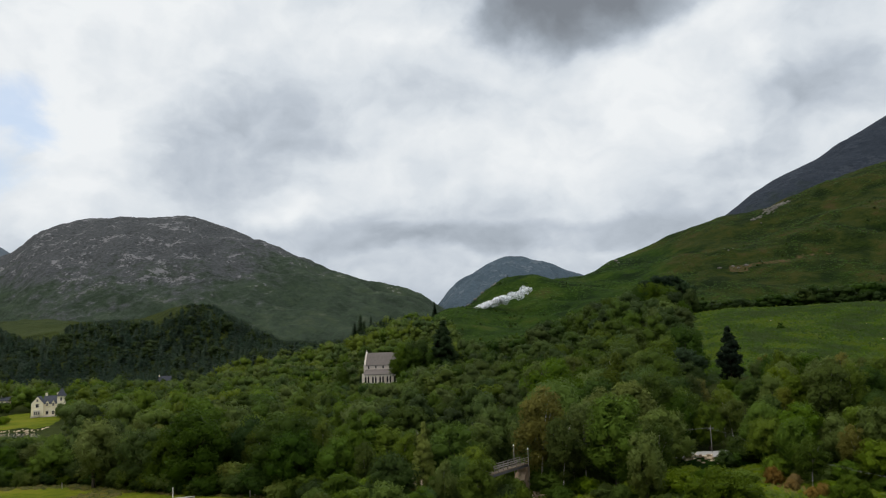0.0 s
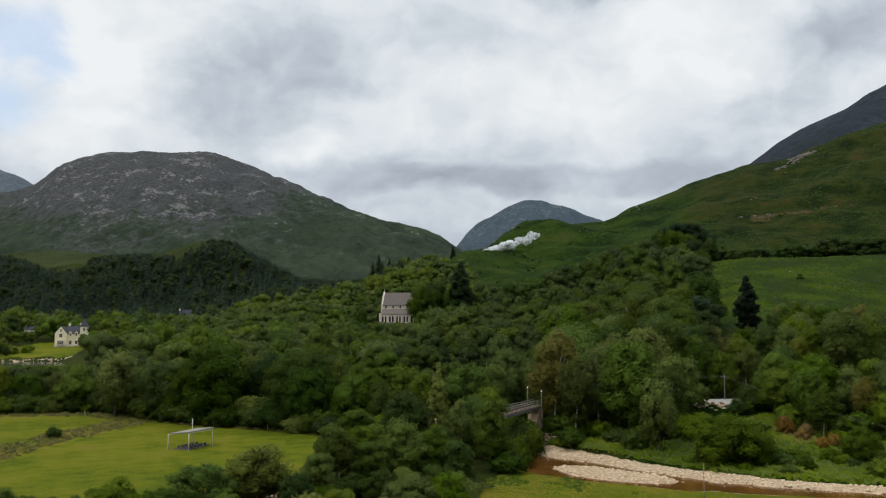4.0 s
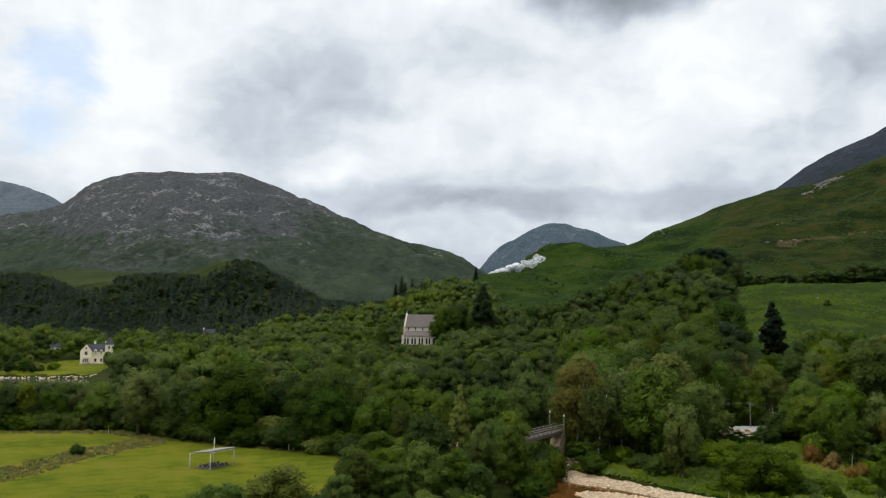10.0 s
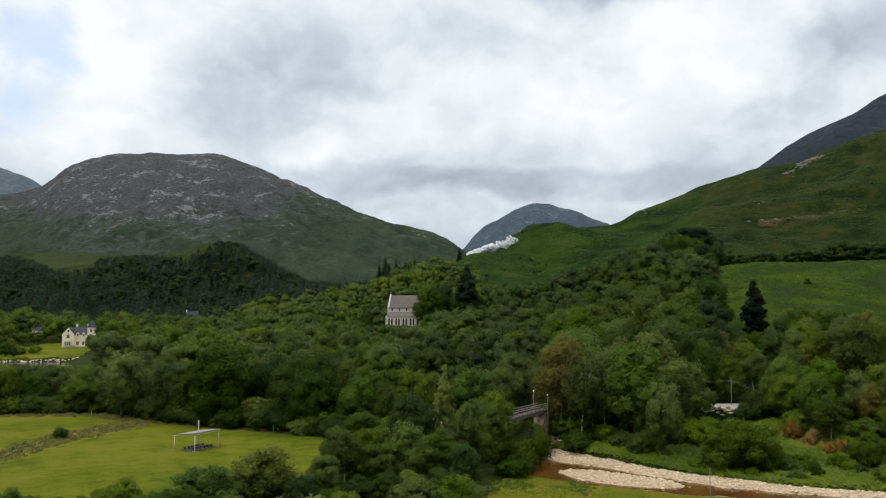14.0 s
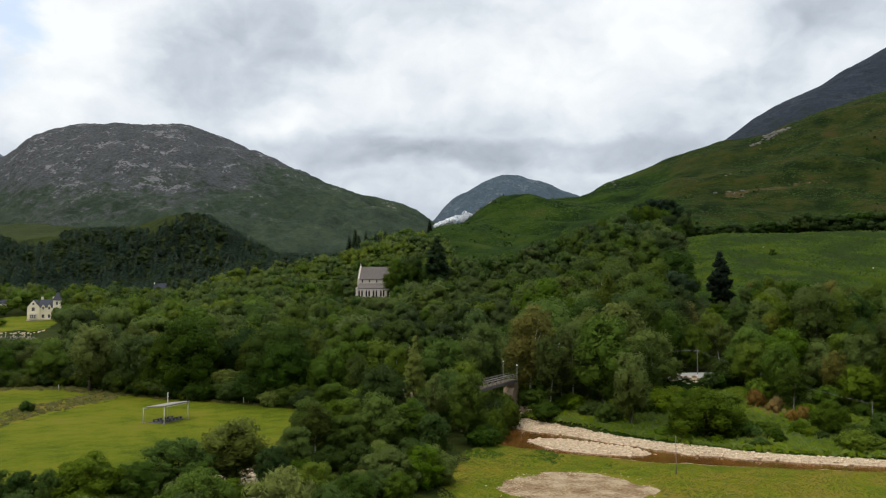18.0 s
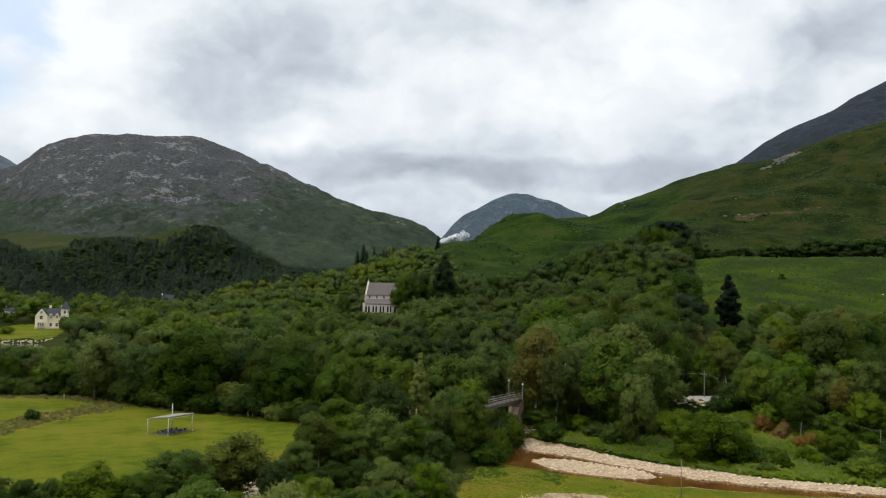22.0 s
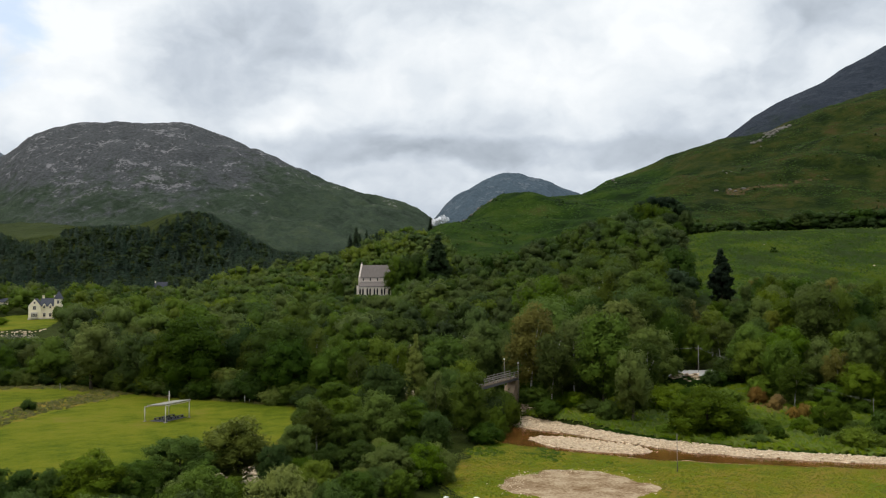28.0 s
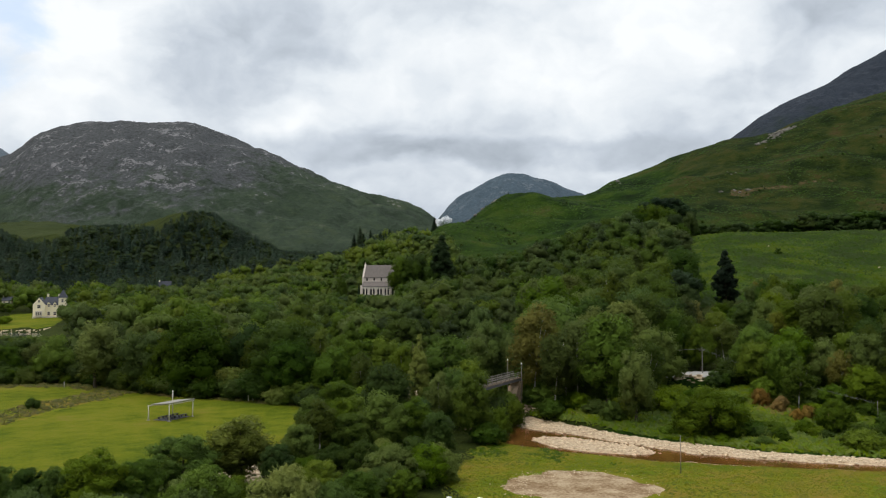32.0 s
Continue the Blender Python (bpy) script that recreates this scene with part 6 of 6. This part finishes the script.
def stones_mesh(seed):
    rng = np.random.default_rng(seed)
    bm = bmesh.new()
    bmesh.ops.create_icosphere(bm, subdivisions=1, radius=1.0)
    v = np.array([q.co[:] for q in bm.verts])
    f = np.array([[q.index for q in g.verts] for g in bm.faces])
    bm.free()
    return v * rng.uniform(0.7, 1.2, (len(v), 1)) * np.array([1.0, 0.8, 0.55]), f


def build_stones():
    """Cobbles on the gravel banks."""
    rng = np.random.default_rng(12)
    protos = [stones_mesh(k) for k in range(6)]
    chunks = []
    xs, ys = rng.uniform(8, 85, 26000), rng.uniform(98, 160, 26000)
    water, gravel, bar = river_at(xs, ys)
    far_side = ys > np.interp(xs, RIVER_X, WATER_FAR) - 2.5
    ok = ((gravel > 0.0) & (water < 0.9) & far_side) | (bar > 0.05) | ((water > 0) & (rng.uniform(0, 1, 26000) < 0.055))
    zs = ground_height(xs, ys)
    for x, y, z in zip(xs[ok], ys[ok], zs[ok]):
        s = 0.07 + 0.34 * rng.uniform() ** 5
        v, f = protos[int(rng.integers(6))]
        a = rng.uniform(0, 6.28)
        q = v * s
        chunks.append((np.stack([q[:, 0] * math.cos(a) - q[:, 1] * math.sin(a) + x, q[:, 0] * math.sin(a) + q[:, 1] * math.cos(a) + y, q[:, 2] + z + 0.02], 1), f))
    # scattered stones round the rim of the bare patch
    for k in range(420):
        a, r = rng.normal(2.2, 1.1), rng.normal(0.97, 0.12)
        x, y = 15.4 + 7.8 * r * math.cos(a), 96 + 8.2 * r * math.sin(a)
        z = float(ground_height(np.array([x]), np.array([y]))[0])
        v, f = protos[int(rng.integers(6))]
        chunks.append((v * (0.03 + 0.10 * rng.uniform() ** 3) + np.array([x, y, z + 0.02]), f))
    v, f = join(chunks)
    tagged(new("river_stones", mesh_of("river_stones", v, f, M_STONE)), "pale rounded cobbles along the river banks", "stones", kind="stuff")


build_stones()


def tufts(name, label, category, mat, xs, ys, size, tint, rng, k=6):
    """Low clumps of fronds or blades, many to a mesh."""
    zs = ground_height(xs, ys)
    pos = np.repeat(np.stack([xs, ys, zs + size * 0.2], 1), k, 0)
    s = np.repeat(size, k)
    pos = pos + rng.normal(0, 0.6, pos.shape) * s[:, None] * np.array([1, 1, 0.4])
    v, f = leaf_tris(pos, np.tile([0, -0.7, 0.8], (len(pos), 1)), s * rng.uniform(0.5, 1.0, len(s)), rng, 0.28)
    me = mesh_of(name, v, f, mat)
    put_normals(me, np.repeat(np.tile([0, -0.35, 0.93], (len(v) // 3, 1)) + rng.normal(0, 0.15, (len(v) // 3, 3)), 3, 0))
    add_attribute(me, "tint", np.repeat(np.clip(tint, 0, 1), 3 * k))
    tagged(new(name, me), label, category, kind="stuff")


def build_bracken():
    """Bracken on the open hillside, ferns on the river bank, rough grass round the fields."""
    rng = np.random.default_rng(19)
    n = 52000
    us, ys = rng.uniform(-0.10, 0.60, n), 180 + 930 * rng.uniform(0, 1, n) ** 0.85
    xs = us * ys
    line = np.interp(us, [-0.1, -0.02, 0.02, 0.1, 0.2, 0.255, 0.285, 0.55], [1100, 700, 560, 540, 540, 540, 255, 255])
    patch = fbm(xs / 45, ys / 45, 4, 71)
    ok = (ys > line) & (patch > -0.15) & (rng.uniform(0, 1, n) < 0.75)
    xs, ys, patch = xs[ok], ys[ok], patch[ok]
    tufts("bracken", "green bracken over the open hillside", "bracken", M_BRACKEN, xs, ys, rng.uniform(0.5, 1.2, len(xs)), 0.45 + patch * 0.6 + rng.normal(0, 0.07, len(xs)), rng)
    us, ys = rng.uniform(0.25, 0.57, 22000), rng.uniform(256, 520, 22000)
    xs = us * ys
    ok = ys > np.interp(us, [0.25, 0.285, 0.57], [540, 258, 258])
    xs, ys = xs[ok], ys[ok]
    tufts("bracken", "bright green bracken thick over the sloping meadow", "bracken", M_FIELDFERN, xs, ys, rng.uniform(0.45, 1.25, len(xs)), 0.52 + 1.5 * fbm(xs / 16, ys / 16, 4, 77) + rng.normal(0, 0.16, len(xs)), rng)
    xs, ys = rng.uniform(10, 105, 34000), rng.uniform(108, 166, 34000)
    ok = (ys > np.interp(xs, RIVER_X, BANK_FAR) + 0.8) & (ys < 161)
    xs, ys = xs[ok], ys[ok]
    brown = np.exp(-((xs - 61) / 4) ** 2 - ((ys - 140) / 6) ** 2) + np.exp(-((xs - 54) / 3.5) ** 2 - ((ys - 143) / 5) ** 2)
    tufts("ferns", "lush green ferns with brown patches on the river bank", "ferns", M_FERN, xs, ys, rng.uniform(0.25, 0.75, len(xs)) * (1 + 0.6 * fbm(xs / 5, ys / 5, 2, 78)),
          0.35 + 0.45 * fbm(xs / 12, ys / 12, 3, 72) + 0.7 * brown + rng.normal(0, 0.12, len(xs)), rng)
    xs, ys = rng.uniform(-3, 82, 30000), rng.uniform(82, 124, 30000)
    ok = (edge_gap(MEADOW, xs, ys) > -1) & (ys < np.interp(xs, RIVER_X, BANK_NEAR) - 0.6) & (((xs - 15.4) / 8.6) ** 2 + ((ys - 96) / 9) ** 2 > 1)
    xs, ys = xs[ok], ys[ok]
    tufts("meadow_grass", "uneven green grass tufts on the riverside meadow", "grass", M_MEADOW, xs, ys, rng.uniform(0.06, 0.15, len(xs)), 0.5 + 0.9 * fbm(xs / 7, ys / 7, 3, 92), rng, 4)
    xs, ys = rng.uniform(2, 22, 1500), rng.uniform(100, 124, 1500)
    ok = (edge_gap(MEADOW, xs, ys) > 0) & (ys < np.interp(xs, RIVER_X, BANK_NEAR) - 0.8) & (ys > 108) & (fbm(xs / 5, ys / 5, 3, 95) > 0.0)
    xs, ys = xs[ok], ys[ok]
    tufts("rushes", "fresh green rushes near the water's edge", "rushes", M_FIELDFERN, xs, ys, rng.uniform(0.14, 0.32, len(xs)), rng.uniform(0.4, 0.75, len(xs)), rng, 6)
    xs, ys = rng.uniform(-130, 100, 34000), rng.uniform(84, 196, 34000)
    strip = np.abs((xs + 71.5) - (ys - 141) * 0.10 + fbm(xs * 0.1, ys * 0.1, 2, 8) * 2) < 4.2
    fld, mdw = edge_gap(FIELD, xs, ys), edge_gap(MEADOW, xs, ys)
    keep = strip & (fld > 0) & (ys < 186)
    keep |= ((np.abs(fld + 1.2) < 1.6) & (xs > -110))
    keep |= (fld > -1) & (fld < 5) & (ys > 176) & (xs < -60)
    keep &= ~((xs > 6) & (ys > np.interp(xs, RIVER_X, BANK_NEAR) - 1.0))
    keep &= ((xs - 15.4) / 9) ** 2 + ((ys - 96) / 9.5) ** 2 > 1
    xs, ys = xs[keep], ys[keep]
    tufts("rough_grass", "straw-green rough grass along the field edges", "grass", M_STRAW, xs, ys, rng.uniform(0.22, 0.5, len(xs)), rng.uniform(0, 1, len(xs)) ** 0.8, rng)


build_bracken()


def build_crags():
    """Outcrops on the hillside, each a group of weathered boulders: bearing, distance, spread, count."""
    rng = np.random.default_rng(23)
    for u, d, wide, count in ((0.372, 1050, 9, 14), (0.381, 1062, 9, 16), (0.389, 1080, 9, 16), (0.397, 1092, 8, 12), (0.345, 850, 14, 7), (0.040, 905, 12, 8), (0.055, 925, 9, 6), (0.335, 905, 8, 5), (0.15, 1080, 10, 5), (0.20, 1060, 8, 4)):
        for k in range(count):
            dd = d + rng.normal(0, 6)
            x, y = u * d + rng.normal(0, wide * 0.6), dd
            z = float(ground_height(np.array([x]), np.array([y]))[0])
            v, f = stones_mesh(int(rng.integers(1000)))
            s = rng.uniform(1.0, 3.0) * (1.5 if d > 1070 and u > 0.3 else 1.0)
            ob = new("boulder", mesh_of("boulder", v * s * np.array([1.25, 1, 1.3]), f, M_BOULDER))
            ob.matrix_basis = pose(x, y, z - 0.1 * s, 0, rng.uniform(-15, 15), rng.uniform(0, 360))
            tagged(ob, "weathered grey boulder of a hillside outcrop", "boulder", "hillside boulders")


build_crags()


def build_rubble():
    """Pale blocks lying under the trees beside the field."""
    rng = np.random.default_rng(31)
    for k in range(70):
        x, y = -22.0 + rng.normal(0, 3.2), 98.0 + rng.normal(0, 2.0)
        z = float(ground_height(np.array([x]), np.array([y]))[0])
        v, f = stones_mesh(int(rng.integers(1000)))
        s = rng.uniform(0.25, 0.8)
        ob = new("boulder", mesh_of("boulder", v * s, f, M_STONE))
        ob.matrix_basis = pose(x, y, z + 0.2 * s, 0, 0, rng.uniform(0, 360))
        tagged(ob, "pale block of rubble under the field trees", "boulder", "rubble blocks")
    for k in range(150):
        x = -300 + 96 * rng.uniform()
        y = 455.6 + 0.027 * (x + 208) + rng.normal(0, 0.7)
        z = float(ground_height(np.array([x]), np.array([y]))[0])
        v, f = stones_mesh(200 + k)
        s = rng.uniform(0.35, 0.95)
        ob = new("boulder", mesh_of("boulder", v * s, f, M_STONE))
        ob.matrix_basis = pose(x, y, max(z, 0.1) + 0.2 * s, 0, 0, 40 * k)
        tagged(ob, "pale boulder on the loch shore below the lawn", "boulder", "shore boulders")
    for k in range(4):
        x, y = 2.2 + rng.normal(0, 0.8), 90 + rng.normal(0, 0.5)
        z = float(ground_height(np.array([x]), np.array([y]))[0])
        v, f = stones_mesh(50 + k)
        ob = new("boulder", mesh_of("boulder", v * 0.34, f, M_WHITE))
        ob.matrix_basis = pose(x, y, z + 0.08, 0, 0, 70 * k)
        tagged(ob, "small white stone lying in the meadow", "boulder", "white stones")


build_rubble()


def build_bank_wall(name, m, half, rows, pale, seed, label):
    """Rough stone facing: uneven blocks in broken courses."""
    rng = np.random.default_rng(seed)
    root = thing(name, m, label, "wall")
    for row in range(rows):
        x = -half + rng.uniform(0, 0.4)
        while x < half + 0.6 - row * 0.25:
            w, h = rng.uniform(0.3, 0.95), rng.uniform(0.30, 0.48)
            bm = boxes((0, w, -0.3, 0.3, 0, h))
            for v in bm.verts:
                v.co += Vector(rng.normal(0, 0.07, 3))
            bmesh.ops.bevel(bm, geom=list(bm.edges), offset=0.05, segments=1, affect="EDGES")
            ob = part("stone", bm, M_STONE if rng.uniform() < pale else M_TAN, root)
            ob.matrix_basis = pose(x, row * 0.2 + rng.normal(0, 0.12), row * 0.38 + rng.normal(0, 0.05), rng.normal(0, 6), rng.normal(0, 7), rng.normal(0, 10))
            x += w + 0.03


build_bank_wall("bank_wall", pose(13.9, 149.6, 0.2, 0, 0, -14), 3.6, 6, 0.2, 37, "rough tan stone wall facing the river bank")
build_bank_wall("roadside_wall", pose(44.8, 158.0, 4.5, 0, 0, 4), 3.2, 6, 0.5, 38, "broken pale stone wall holding up the road edge")


def build_gateposts():
    """Short pale posts at the wood's edge beside the field."""
    for x, y in ((-36.0, 162.0), (-35.2, 162.3), (-80.5, 186.0)):
        z = float(ground_height(np.array([x]), np.array([y]))[0])
        bm = tube(bmesh.new(), [(0, 0, -0.3), (0, 0, 1.25), (0, 0, 1.32)], [0.08, 0.07, 0.03], 8)
        me = bpy.data.meshes.new("fence_post")
        bm.to_mesh(me)
        bm.free()
        me.materials.append(M_POST)
        ob = new("fence_post", me)
        ob.matrix_basis = pose(x, y, z, 2, -2, 0)
        tagged(ob, "short pale wooden post at the field edge", "post", "posts at the field edge")


build_gateposts()


def build_field_boulders():
    """Pale boulders lying in the bracken of the sloping field."""
    for x, y, s in ((185, 382, 0.8), (171, 341, 0.9), (176, 352, 0.5), (150, 400, 0.5)):
        z = float(ground_height(np.array([x]), np.array([y]))[0])
        v, f = stones_mesh(int(x))
        ob = new("boulder", mesh_of("boulder", v * s, f, M_STONE))
        ob.matrix_basis = pose(x, y, z + 0.45 * s, 0, 0, x * 3)
        tagged(ob, "pale boulder in the bracken of the sloping field", "boulder", "field boulders")


build_field_boulders()

# ---------------------------------------------------------------- steam from the train
def puff_bm(rng, r):
    """One billow: a ball swollen unevenly into lumps."""
    bm = bmesh.new()
    bmesh.ops.create_icosphere(bm, subdivisions=4, radius=r)
    o = Vector(rng.uniform(-50, 50, 3))
    for v in bm.verts:
        n = v.co.normalized()
        d = 1 + 0.50 * noise.noise(n * 1.5 + o) + 0.28 * abs(noise.noise(n * 3.2 + o)) + 0.14 * noise.noise(n * 7.0 + o)
        v.co = Vector((v.co.x * d * 1.15, v.co.y * d, v.co.z * d * 0.85))
    for f in bm.faces:
        f.smooth = True
    return bm


STEAM = []
PLUME_ROWS = [(0, 846, 399, 800), (4, 825, 401, 805), (7, 807, 399, 812), (9, 798, 401, 820), (13, 788, 399, 850), (16.5, 782, 399, 890), (20, 778, 398, 930), (24, 772, 396, 990), (28, 772, 397, 1030), (32, 773, 397, 1060)]


def build_steam():
    rng = np.random.default_rng(41)
    root = thing("steam_plume", pose(0, 0, 0), "white steam plume drifting behind a hidden train", "smoke")
    for k in range(34):
        # dense at the funnel, torn further back, thin at the tail
        thin = 0 if k < 24 else 1 if k < 36 else 2
        lag = (0.8 + 25 * (k / 24) ** 1.1, 22 + 30 * (k - 24) / 12, 44 + 6.5 * (k - 36))[thin]
        r = (1.3 + 0.075 * lag) * rng.uniform(0.65, 1.3) * (1.0, 0.8, 1.35)[thin]
        puff = part("puff", puff_bm(rng, r), (M_STEAM, M_STEAMSOFT, M_STEAMTHIN)[thin], root, ("", "torn puff of steam", "thin torn wisp of steam")[thin])
        STEAM.append((puff, lag, rng.normal(0, 1, 3), rng.uniform(-1, 1, 3), thin))
    return root


plume = build_steam()


def motions():
    """The plume follows the train up the pass; its puffs lag, rise and turn."""
    keys = np.array(PLUME_ROWS, float)
    times = [0, 2, 4, 6, 8, 10, 12, 14, 16, 18, 20, 22, 24, 26, 28, 30, 32]
    rows = []
    for t in times:
        u, v, d = (np.interp(t, keys[:, 0], keys[:, k]) for k in (1, 2, 3))
        rows.append((t, pose((u - 784) / FOCAL * d, d, EYE[2] + (514 - v) / FOCAL * d)))
    walk(plume, rows)
    for puff, lag, off, spin, thin in STEAM:
        own = []
        for t in times:
            s = np.interp(t, [0, 9, 14, 17, 20, 24, 28, 32], [1.05, 1.1, 1.0, 0.85, 0.6, 0.6, 0.35, 0.32])
            back = lag * s
            own.append((t, pose(back * 0.97 + off[0] * 1.6 * s, off[1] * 2 + back * 0.1, 1.0 + back * 0.34 + off[2] * min(2.6, 0.3 + lag * 0.07) * s + max(0, t - 18) / 14 * off[2] * 1.6,
                                spin[0] * t * 1.5, spin[1] * t * 1.5, spin[2] * t * 2.0)))
        walk(puff, own)


motions()
